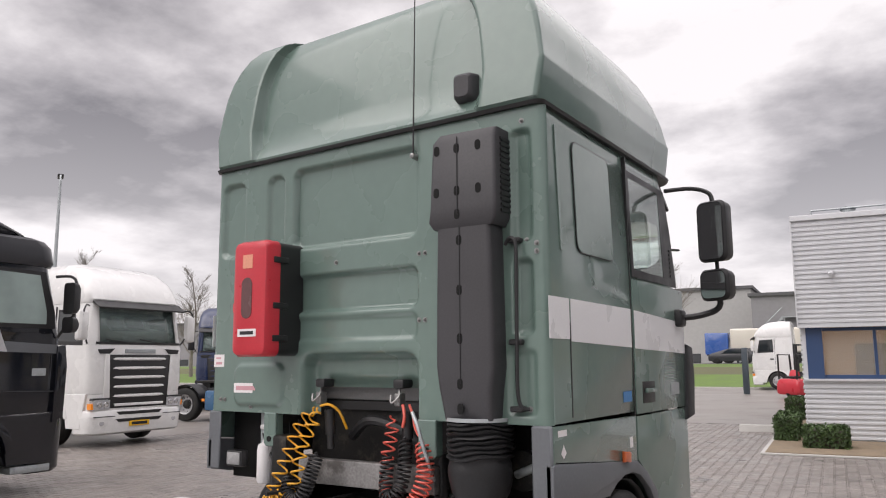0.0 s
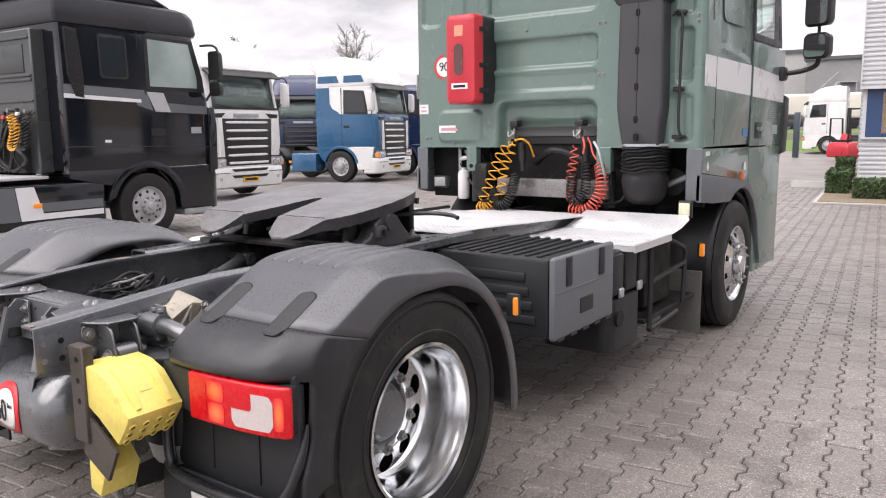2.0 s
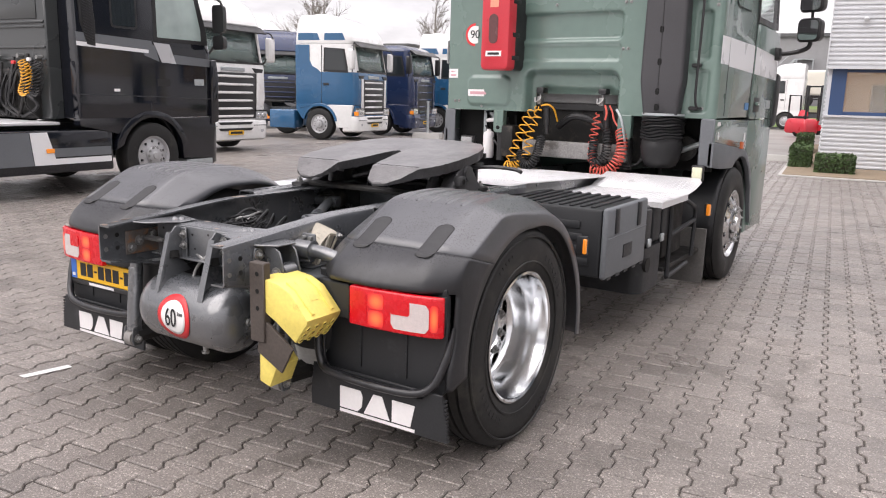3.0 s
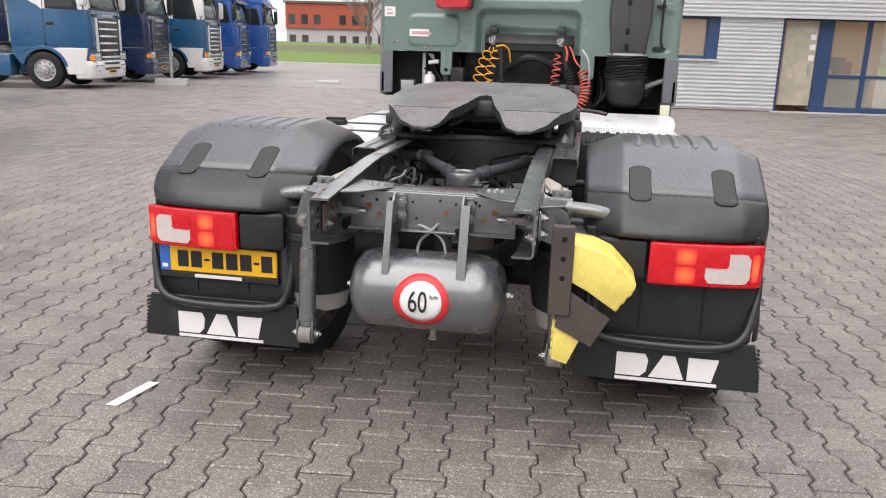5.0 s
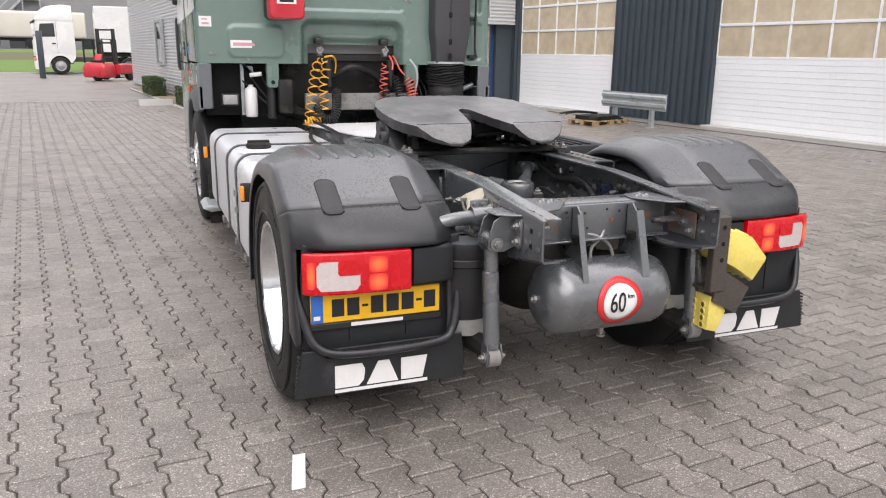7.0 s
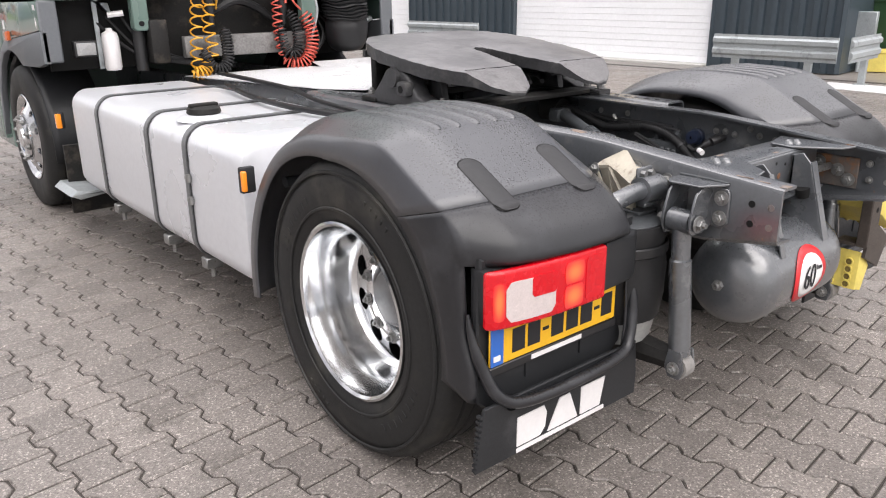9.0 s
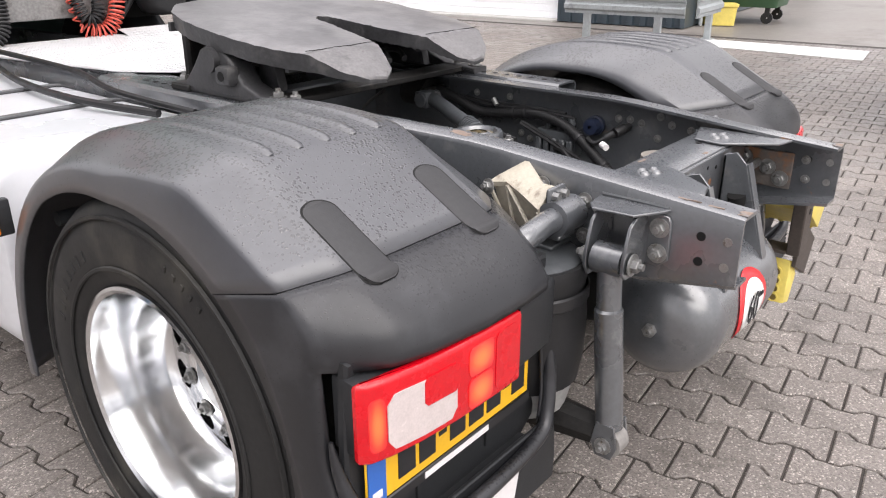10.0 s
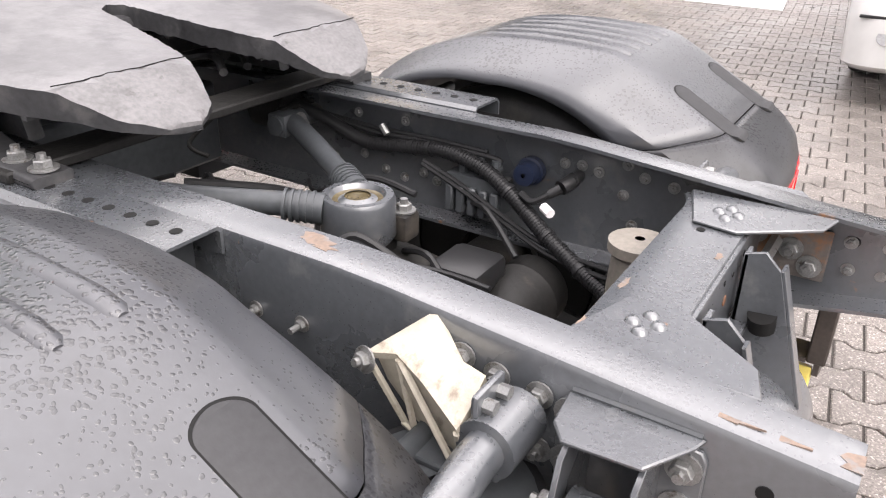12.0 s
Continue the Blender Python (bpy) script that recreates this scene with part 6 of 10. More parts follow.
for s in (1, -1):
    b = B()
    prism(b, [(0.99, 1.004), (1.62, 1.004), (1.62, 1.028), (1.53, 1.040), (1.47, 1.10), (1.43, 1.15), (1.38, 1.172), (1.32, 1.165), (1.27, 1.13), (1.22, 1.06), (1.14, 1.034), (0.99, 1.026)], "x", *sorted((s * 0.405, s * 0.49)), 0.012, 3)
    pd = tp("pedestal", b, fifth_edge, "black cast fifth wheel pedestal", parent=fw)
    for y0, y1 in ((1.18, 1.30), (1.40, 1.54)):
        b = B(); prism(b, [(y0, 1.028), (y1, 1.028), ((y0 + y1) / 2 + 0.03, 1.145), ((y0 + y1) / 2 - 0.03, 1.145)], "x", *sorted((s * 0.335, s * 0.375)), 0.010, 2); tp("inner_web", b, fifth_edge, parent=fw)
    b = B(); box(b, *sorted((s * 0.475, s * 0.525)), 1.24, 1.31, 1.055, 1.115, 0.012, 2); tp("lug", b, fifth_edge, parent=fw)
    b = B(); cyl(b, (s * 0.526, 1.275, 1.085), (s * 0.5265, 1.275, 1.085), 0.016, seg=12); tp("lug_hole", b, dark_void, parent=fw)
    for y in (1.02, 1.10, 1.54, 1.595):
        bolt(pd, (s * 0.447, y, 1.029), (0, 0, 1), 1.35)
    b = B(); cyl(b, (s * 0.30, 1.36, 1.125), (s * 0.512, 1.36, 1.125), 0.040, seg=18); tp("pivot", b, fifth_edge, parent=fw)
    # ribs under the plate, from the throat outwards
    for k, y in enumerate((1.06, 1.17, 1.30, 1.52, 1.66)):
        b = B(); box(b, *sorted((s * (0.14 if y < 1.2 else 0.08), s * 0.44)), y - 0.008, y + 0.008, fw_z(y) - 0.075, fw_z(y) - 0.045); tp("plate_rib", b, fifth_edge, parent=fw, smooth=False)
b = B(); box(b, -0.075, 0.075, 1.36, 1.50, 1.10, 1.195, 0.02, 2); box(b, -0.33, 0.33, 1.40, 1.50, 1.07, 1.14, 0.012, 2); tp("lock_jaw", b, fifth_edge, parent=fw)
b = B(); box(b, -0.34, 0.34, 1.56, 1.60, 1.03, 1.16, 0.01, 1); box(b, -0.34, 0.34, 1.72, 1.76, 1.01, 1.20, 0.01, 1); tp("cross_web", b, grime, parent=fw)
for x in (-0.16, 0.12, 0.20):
    b = B(); tube(b, smooth_path([(x, 1.16, 1.07), (x + 0.05, 1.26, 1.09), (x - 0.02, 1.40, 1.065), (x + 0.04, 1.55, 1.05)], 5), 0.011, 7); tp("lock_rod", b, fifth_edge, parent=fw)
b = B(); tube(b, smooth_path([(0.30, 1.55, 1.13), (0.50, 1.66, 1.14), (0.60, 1.72, 1.13), (0.66, 1.70, 1.12)]), 0.011, 8); tp("release_handle", b, fifth_edge, parent=fw)
b = B(); box(b, -0.50, 0.50, 1.05, 1.15, 1.0065, 1.028, 0.004, 1); box(b, -0.50, 0.50, 1.50, 1.60, 1.0065, 1.028, 0.004, 1); tp("mounting_plate", b, grime, parent=fw)

# ---------------------------------------------------------------- rear fenders with lamps, flaps and plate
ARC = [(1.385, 0.330), (1.380, 0.46), (1.350, 0.62), (1.280, 0.775), (1.180, 0.905), (1.060, 1.003), (0.94, 1.064), (0.80, 1.104), (0.64, 1.117), (0.50, 1.115), (0.42, 1.109), (0.375, 1.099), (0.345, 1.086), (0.310, 1.068), (0.250, 1.034), (0.107, 0.954)]
REAR = [(0.100, 0.949), (0.066, 0.934), (0.020, 0.906), (-0.020, 0.872), (-0.043, 0.838), (-0.048, 0.815)]
# how far the end piece bows forward from its middle, across the fender
BOW = ((0.575, 0.62, 0.70, 0.82, 0.95, 1.05, 1.15, 1.20, 1.242), (0.050, 0.028, 0.008, 0.0, 0.005, 0.018, 0.045, 0.075, 0.125))
# across the fender: place and share of the way down to the wheel arch
CROSS = [(0.562, 1.0), (0.564, 0.84), (0.574, 0.70), (0.596, 0.56), (0.637, 0.33), (0.674, 0.14), (0.696, 0.035), (0.712, 0.003), (0.80, 0.0), (0.92, 0.0), (1.06, 0.0), (1.120, 0.004), (1.138, 0.045), (1.162, 0.16), (1.195, 0.33), (1.220, 0.44), (1.232, 0.51), (1.237, 0.60), (1.240, 0.80), (1.242, 1.0)]
ARCH_R = 0.495


def between(v, xs, ys):
    for a, c, ya, yc in zip(xs, xs[1:], ys, ys[1:]):
        if v <= c:
            return ya + (yc - ya) * max(0.0, (v - a) / (c - a))
    return ys[-1]


def fender_rows(path):
    """The fender's cross sections from its back line down to the wheel arch, as (x, y, z) on the right side."""
    rows = []
    for y, z in path:
        ang = math.degrees(math.atan2(z - HUB_Z, AXLE_Y - y))
        ang = ang + 360 if ang < -90 else ang
        # the arch angle runs behind the back line's, towards the seam
        phi = 180 - ang
        th = math.radians(between(phi, (-30, 90, 118, 138, 149.5, 169, 188, 200), (-30, 90, 112, 126, 139, 164, 186, 199)))
        # wider before the tyre than behind it
        r = ARCH_R + between(math.degrees(th), (-20, 20, 50, 85), (0.125, 0.080, 0.055, 0.0))
        row = []
        for x, u in CROSS:
            # the inner lip stands off further from the tyre
            ri_ = r + (0.034 if x < 0.65 else 0.0)
            ay, az = AXLE_Y + ri_ * math.cos(th), HUB_Z + ri_ * math.sin(th)
            tight = between(phi, (85, 110, 150), (1.0, 0.52, 0.42)) if x > 0.9 else between(phi, (120, 155), (1.0, 0.55))
            u = u if u > 0.7 else u * tight
            bow = between(x, *BOW) * (1 - u) * (between(z, (0.42, 0.50, 0.62, 0.82, 0.945), (0.35, 0.45, 0.95, 1.0, 0.0)) if y < 0.3 else 0.0)
            row.append((x, y + (ay - y) * u + bow, z + (az - z) * u))
        rows.append(row)
    return rows


def fender_skin(rows, s, first=0):
    b = B()
    vs = [[b.verts.new((s * x, y, z)) for x, y, z in r[first:]] for r in rows]
    for a, c in zip(vs, vs[1:]):
        for k in range(len(a) - 1):
            b.faces.new((a[k], a[k + 1], c[k + 1], c[k]))
    return b


def fender_end(rows, whole, s, inner=4, outer=5):
    """The end piece: closed down to the lamp, then a frame of two cheeks round the recess."""
    b = B()
    vs = [[b.verts.new((s * x, y, z)) for x, y, z in r] for r in rows]
    n = len(vs[0]) - 1
    for i, (a, c) in enumerate(zip(vs, vs[1:])):
        for k in range(n):
            if i < whole or k < inner or k >= n - outer + 1:
                b.faces.new((a[k], a[k + 1], c[k + 1], c[k]))
    bmesh.ops.delete(b, geom=[v for v in b.verts if not v.link_faces], context="VERTS")
    return b


def fine(path, k=3):
    return [(v.x, v.y) for v in smooth_path([(y, z, 0) for y, z in path], k)]


def back_line(d):
    """Point and outward normal on the fender's back line, d metres up from the seam."""
    k, left = SEAM, abs(d)
    step = -1 if d > 0 else 1
    while True:
        p_, q_ = Vector(WHOLE[k]), Vector(WHOLE[k + step])
        t_ = q_ - p_
        if left <= t_.length:
            n_ = Vector((-t_.y, t_.x)).normalized()
            n_ = n_ if n_.y > 0 else -n_
            return p_ + t_.normalized() * left, n_
        left -= t_.length
        k += step


LENS = [(0.808, -0.047), (0.90, -0.047), (1.00, -0.043), (1.09, -0.034), (1.16, -0.021), (1.20, -0.008), (1.216, 0.008)]


def lens_patch(s, x0, x1, z0, z1, r, lift):
    """A rounded field lying on the bowed lens."""
    b = B()
    rows = []
    for k in range(13):
        t = k / 12
        x = x0 + (x1 - x0) * t
        e = max(0.0, r - (x - x0), r - (x1 - x))
        c = r - math.sqrt(max(0.0, r * r - e * e))
        y = between(x, [q[0] for q in LENS], [q[1] for q in LENS])
        rows.append([(s * x, y - lift, z0 + c), (s * x, y - lift, z1 - c), (s * x, y + 0.006, z1 - c), (s * x, y + 0.006, z0 + c)])
    loft(b, rows)
    return b


def glow_mat(name, deep, core, strength):
    """A lit bulb seen through its lens: brightest in the middle, fading out."""
    m = bpy.data.materials.new(name)
    m.use_nodes = True
    n, l = m.node_tree.nodes, m.node_tree.links
    bs = n["Principled BSDF"]
    co, sub, ln, mr, mx = n.new("ShaderNodeTexCoord"), n.new("ShaderNodeVectorMath"), n.new("ShaderNodeVectorMath"), n.new("ShaderNodeMapRange"), n.new("ShaderNodeMix")
    sub.operation, ln.operation, mx.data_type = "MULTIPLY_ADD", "LENGTH", "RGBA"
    sub.inputs[1].default_value, sub.inputs[2].default_value = (1.0, 0.0, 1.0), (-0.5, 0.0, -0.5)
    mr.interpolation_type = "SMOOTHSTEP"
    mr.inputs["From Min"].default_value, mr.inputs["From Max"].default_value = 0.05, 0.62
    mr.inputs["To Min"].default_value, mr.inputs["To Max"].default_value = 1.0, 0.0
    mx.inputs["A"].default_value, mx.inputs["B"].default_value = (*deep, 1), (*core, 1)
    l.new(co.outputs["Generated"], sub.inputs[0]); l.new(sub.outputs[0], ln.inputs[0]); l.new(ln.outputs["Value"], mr.inputs["Value"])
    l.new(mr.outputs["Result"], mx.inputs["Factor"]); l.new(mx.outputs["Result"], bs.inputs["Emission Color"])
    bs.inputs["Base Color"].default_value = (0.55, 0.02, 0.02, 1)
    bs.inputs["Roughness"].default_value, bs.inputs["Coat Weight"].default_value = 0.2, 0.6
    bs.inputs["Emission Strength"].default_value = strength
    return m


bulb_glow = glow_mat("lit_bulb_behind_lens", (0.20, 0.002, 0.004), (1.0, 0.17, 0.03), 0.72)
fenders = {}
WHOLE = fine(ARC + REAR[1:] + [(-0.046, 0.74), (-0.044, 0.62), (-0.036, 0.50), (-0.026, 0.42)])
SEAM = max(k for k, (y, z) in enumerate(WHOLE) if z > 0.953 or y > 0.5)
LAMP = max(k for k, (y, z) in enumerate(WHOLE) if z > 0.812)
ROWS_F = fender_rows(WHOLE)
for s in (1, -1):
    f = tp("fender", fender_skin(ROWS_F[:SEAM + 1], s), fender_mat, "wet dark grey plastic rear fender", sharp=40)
    solid(f, 0.007, 0.0)
    fenders[s] = f
    seam = [tuple(0.86 * a_ + 0.14 * b_ for a_, b_ in zip(p_, q_)) for p_, q_ in zip(ROWS_F[SEAM], ROWS_F[SEAM + 1])]
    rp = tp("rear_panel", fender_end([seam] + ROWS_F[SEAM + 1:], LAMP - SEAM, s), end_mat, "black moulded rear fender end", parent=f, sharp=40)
    solid(rp, 0.007, 0.0)
    b = B()
    x0, x1 = 0.575, 1.224
    prism(b, [(s * x, z) for x, z in [(x0, 0.830), (x1 - 0.020, 0.830), (x1 - 0.012, 0.70), (x1 - 0.008, 0.50), (x1 - 0.01, 0.42), (x1 - 0.05, 0.385), (x0 + 0.08, 0.385), (x0 + 0.03, 0.42), (x0 + 0.01, 0.55)]], "y", 0.040, 0.065, 0.006, 1)
    hz = tp("lamp_housing", b, black_plastic, "black plastic lamp housing", parent=f)
    for x in (0.80, 1.03):
        b = B(); box(b, *sorted((s * (x - 0.004), s * (x + 0.004))), 0.034, 0.045, 0.44, 0.64, 0.002, 1); tp("housing_rib", b, black_plastic, parent=hz)
    # the frame's thick rounded lip round the recess
    lip = smooth_path([(s * 0.590, 0.022, 0.69), (s * 0.592, 0.016, 0.63), (s * 0.598, 0.004, 0.54), (s * 0.618, -0.008, 0.456), (s * 0.675, -0.020, 0.414), (s * 0.90, -0.030, 0.404), (s * 1.10, -0.022, 0.412), (s * 1.178, 0.000, 0.452), (s * 1.210, 0.030, 0.54), (s * 1.224, 0.052, 0.62), (s * 1.228, 0.062, 0.68)], 5)
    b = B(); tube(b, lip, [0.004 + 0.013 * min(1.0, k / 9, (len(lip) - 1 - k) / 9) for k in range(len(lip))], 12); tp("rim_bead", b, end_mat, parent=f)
    b = B(); loft(b, [[(s * x, y, z) for x, y, z in ((xx, yy, 0.395), (xx, yy + 0.03, 0.388), (xx, 0.045, 0.388), (xx, 0.045, 0.400))] for xx, yy in ((0.66, -0.018), (0.78, -0.027), (0.90, -0.030), (1.02, -0.027), (1.14, -0.016))]); tp("recess_floor", b, black_plastic, parent=f)
    b = B(); prism(b, [(s * x, y) for x, y in [(0.622, -0.010), (0.66, -0.026), (0.794, -0.036), (0.794, 0.05), (0.622, 0.05)]], "z", 0.655, 0.806, 0.014, 3); tp("lamp_cover", b, black_plastic, "black blank cover beside the lamp", parent=f)
    # tail lamp, its face bowed like the end piece
    b = B()
    prism(b, [(s * x, y) for x, y in LENS + [(1.214, 0.018), (1.10, -0.004), (0.808, -0.020)]], "z", 0.646, 0.808, 0.010, 3)
    tl = tp("tail_lamp", b, red_lens, "red tail lamp with a clear reversing window", parent=None)
    b = B(); prism(b, [(s * 0.812, -0.019), (s * 1.10, -0.003), (s * 1.211, 0.019), (s * 1.205, 0.075), (s * 0.812, 0.075)], "z", 0.651, 0.803, 0.006, 2); tp("lamp_body", b, black_plastic, "black lamp body", parent=tl)
    tp("clear_window", lens_patch(s, 1.008, 1.168, 0.664, 0.776, 0.020, 0.0022), white_lens, "clear reversing window", parent=tl)
    tp("lens_field", lens_patch(s, 1.006, 1.090, 0.722, 0.780, 0.008, 0.0036), red_lens, parent=tl)
    tp("lens_field", lens_patch(s, 0.822, 0.892, 0.664, 0.790, 0.012, 0.0016), red_lens, parent=tl)
    for x0, x1, z0, z1 in ((0.902, 0.974, 0.658, 0.722), (0.902, 0.974, 0.728, 0.790), (1.172, 1.202, 0.672, 0.776)):
        tp("bulb", lens_patch(s, x0, x1, z0, z1, 0.010, 0.0020), bulb_glow, "lit bulb behind the red lens", parent=tl)
    # mud flap with plain white badge shapes
    b = B(); prism(b, [(s * 0.575, 0.425), (s * 1.225, 0.425), (s * 1.252, 0.30), (s * 1.256, 0.236), (s * 0.565, 0.236), (s * 0.562, 0.30)], "y", -0.004, 0.008, 0.003, 1)
    for k in range(11):
        box(b, *sorted((s * (1.250 - 0.0016 * k), s * (1.259 - 0.0016 * k))), -0.006, 0.010, 0.242 + k * 0.016, 0.250 + k * 0.016)
    fl = tp("mud_flap", b, black_plastic, "black rubber mud flap with white badge")
    c0 = 0.914
    for q in (((-0.197, 0.258), (-0.10, 0.258), (-0.078, 0.275), (-0.072, 0.31), (-0.085, 0.330), (-0.197, 0.330)), ((-0.066, 0.258), (0.070, 0.258), (0.03, 0.330), (-0.016, 0.330)), ((0.082, 0.258), (0.176, 0.258), (0.197, 0.330), (0.082, 0.330))):
        b = B(); prism(b, [(s * c0 + x * 0.96, 0.262 + (z - 0.258) * 1.28) for x, z in q], "y", -0.0065, -0.0035); tp("badge_shape", b, sticker_white, parent=fl, smooth=False)
    b = B(); box(b, s * c0 - 0.190, s * c0 + 0.190, -0.0065, -0.0035, 0.2425, 0.2555); tp("badge_bar", b, sticker_white, parent=fl, smooth=False)
    # rubber straps lying in shallow recesses over the seam
    for x in (0.766, 1.074):
        for nm, grow, lift, material in (("strap_recess", 0.0040, 0.0040, dark_void), ("strap", 0.0, 0.0050, strap_rubber)):
            b = B()
            rows = []
            n_ = 46
            for k in range(n_ + 1):
                d = -0.050 + (0.215 + grow) * (0.5 - 0.5 * math.cos(math.pi * k / n_))
                w = 0.039 + grow
                top = 0.165 + grow - d
                w *= math.sqrt(max(0.01, 1 - ((0.03 - top) / 0.03) ** 2)) if top < 0.03 else 1.0
                w *= math.sqrt(max(0.15, 1 - ((d + 0.030) / 0.0225) ** 2)) if d < -0.030 else 1.0
                q_, nn = back_line(d)
                hump = 0.006 * math.exp(-((d + 0.034) / 0.014) ** 2) if nm == "strap" else 0.0
                rows.append([(s * x + u * w, q_.x + nn.x * (lift + hump + h), q_.y + nn.y * (lift + hump + h)) for u, h in ((-1, -0.012), (-1, -0.001), (-0.93, 0.0), (0.93, 0.0), (1, -0.001), (1, -0.012))])
            loft(b, rows, True, False)
            tp(nm, b, material, "black rubber strap" if nm == "strap" else "", parent=f)
    # shallow ribs pressed into the top
    for x in (0.76, 0.835, 0.91, 0.985, 1.06):
        b = B()
        pts = [(y, between(y, (0.34, 0.40, 0.48, 0.64, 0.80, 0.93), (1.095, 1.107, 1.113, 1.117, 1.104, 1.066))) for y in (0.372, 0.384, 0.42, 0.50, 0.64, 0.78, 0.86)]
        loft(b, [[(s * x + u * 0.020 * e, y, z - 0.0005 + h * e) for u, h in ((-1, 0), (-0.6, 0.009), (0, 0.0115), (0.6, 0.009), (1, 0))] for (y, z), e in zip(pts, (0.35, 0.8, 1, 1, 1, 0.9, 0.3))], True, True)
        tp("pressed_rib", b, fender_mat, parent=f)
    # moulded slot along the inner shoulder
    b = B()
    rows = []
    for y, e in ((0.58, 0.1), (0.63, 0.7), (0.73, 1.0), (0.82, 0.7), (0.89, 0.1)):
        z = between(y, (0.48, 0.64, 0.80, 0.93), (1.113, 1.117, 1.104, 1.066))
        t_ = 0.145
        rows.append([(s * 0.640 - s * 0.003 * e, y, z - 0.050 - 0.003 * e), (s * 0.642 + s * 0.003 * e, y, z - 0.046 + 0.003 * e), (s * 0.636 + s * 0.003 * e, y, z - 0.040 + 0.003 * e), (s * 0.632, y, z - 0.046)])
    loft(b, rows)
    tp("moulded_slot", b, dark_void, parent=f)
    # amber side marker in front of the fender
    b = B(); box(b, *sorted((s * 1.215, s * 1.272)), 1.250, 1.278, 0.775, 0.872, 0.006, 2); mk = tp("marker_holder", b, black_plastic)
    b = B(); box(b, *sorted((s * 1.256, s * 1.276)), 1.232, 1.252, 0.785, 0.862, 0.006, 3); tp("side_marker", b, orange_lens, "amber side marker lamp", parent=mk)
    # fender stays
    for y, z in ((0.20, 0.80), (1.15, 0.80)):
        b = B(); cyl(b, (s * 0.40, y, z), (s * 1.15, y, z + 0.02), 0.02, seg=10); tp("fender_stay", b, frame_inner)

# number plate: bars in place of its characters
b = B(); box(b, -1.186, -0.664, -0.004, 0.006, 0.519, 0.634, 0.004, 1)
npl = tp("number_plate", b, plate_yellow, "yellow number plate with a blue band")
npl.matrix_local = pose(0, 0.024, 0.004)
b = B(); box(b, -1.184, -1.138, -0.0055, -0.003, 0.522, 0.631); tp("country_band", b, plate_blue, parent=npl, smooth=False)
b = B(); box(b, -1.175, -1.150, -0.0070, -0.0050, 0.535, 0.551); tp("bar", b, sticker_white, parent=npl, smooth=False)
for x, w in ((-1.08, 0.048), (-1.02, 0.048), (-0.925, 0.05), (-0.862, 0.05), (-0.80, 0.05), (-0.708, 0.048)):
    b = B(); box(b, x - w / 2, x + w / 2, -0.0055, -0.003, 0.542, 0.612); tp("bar", b, ink, parent=npl, smooth=False)
for x in (-0.973, -0.753):
    b = B(); box(b, x - 0.012, x + 0.012, -0.0055, -0.003, 0.572, 0.582); tp("bar", b, ink, parent=npl, smooth=False)
b = B(); box(b, -1.192, -0.658, 0.018, 0.042, 0.496, 0.5225, 0.003, 1); ph = tp("plate_holder", b, trim_black)
b = B(); box(b, -1.03, -0.82, 0.0165, 0.019, 0.503, 0.517); tp("bar", b, sticker_white, "white band of small lettering", parent=ph, smooth=False)

# ---------------------------------------------------------------- wheel chocks in their holder at the right rail
b = B()
box(b, 0.455, 0.535, -0.245, -0.205, 0.56, 0.885, 0.004, 1)
box(b, 0.455, 0.535, -0.205, -0.13, 0.56, 0.57); 
hold = tp("chock_holder", b, brown_mat, "brown dirty steel chock holder")
for z in (0.84, 0.77, 0.70):
    b = B(); cyl(b, (0.50, -0.246, z), (0.50, -0.240, z), 0.010, seg=10); tp("hole", b, dark_void, parent=hold)
b = B(); prism(b, [(0.505, 0.665), (0.675, 0.560), (0.615, 0.450), (0.485, 0.515)], "y", -0.235, -0.222, 0.001, 1); tp("spring_plate", b, brown_mat, parent=hold)
cell_mat = mat("shaded_cell", (0.16, 0.115, 0.03), 0.8)


def chock(name, pts, y0, y1, label, rings):
    """A yellow wheel chock: a wedge with bored bosses on its faces."""
    b_ = B()
    prism(b_, pts, "y", y0, y1, 0.006, 2)
    ck = tp(name, b_, yellow_plastic, label)
    for p_, nrm, r_ in rings:
        q_ = Vector(nrm).to_track_quat("Z", "Y").to_matrix().to_4x4()
        c2 = B(); lathe(c2, [(r_, -0.004), (r_, 0.004), (r_ * 0.72, 0.004), (r_ * 0.72, -0.004)], (0, 0, 0), "z", 14)
        o_ = tp("cell_ring", c2, yellow_plastic, parent=ck); o_.matrix_local = Matrix.Translation(p_) @ q_
        c2 = B(); lathe(c2, [(0.0005, 0.0015), (r_ * 0.72, 0.0015)], (0, 0, 0), "z", 14)
        o_ = tp("cell", c2, cell_mat, parent=ck); o_.matrix_local = Matrix.Translation(p_) @ q_
    return ck


def chock_ribs(ck, y0, y1):
    """Two raised ribs joined by a cross rib on the chock's sloping back."""
    for k, y in enumerate((y0 + 0.045, y1 - 0.045)):
        b_ = B(); loft(b_, [[(x + dx, y + w, z + dz) for w in (-h, h) for dx, dz in (((-0.004, -0.005), (0.003, 0.005)) if w < 0 else ((0.003, 0.005), (-0.004, -0.005)))] for x, z, h in ((0.610, 0.810, 0.008), (0.665, 0.785, 0.012), (0.715, 0.735, 0.012), (0.745, 0.703, 0.008))])
        tp("rib", b_, yellow_plastic, parent=ck)
    ym = (y0 + y1) / 2
    b_ = B(); prism(b_, [(0.612, 0.8105), (0.660, 0.7905), (0.705, 0.7462), (0.69, 0.735), (0.61, 0.79)], "y", ym - 0.022, ym + 0.022, 0.002, 1)
    tp("cross_rib", b_, yellow_plastic, parent=ck)


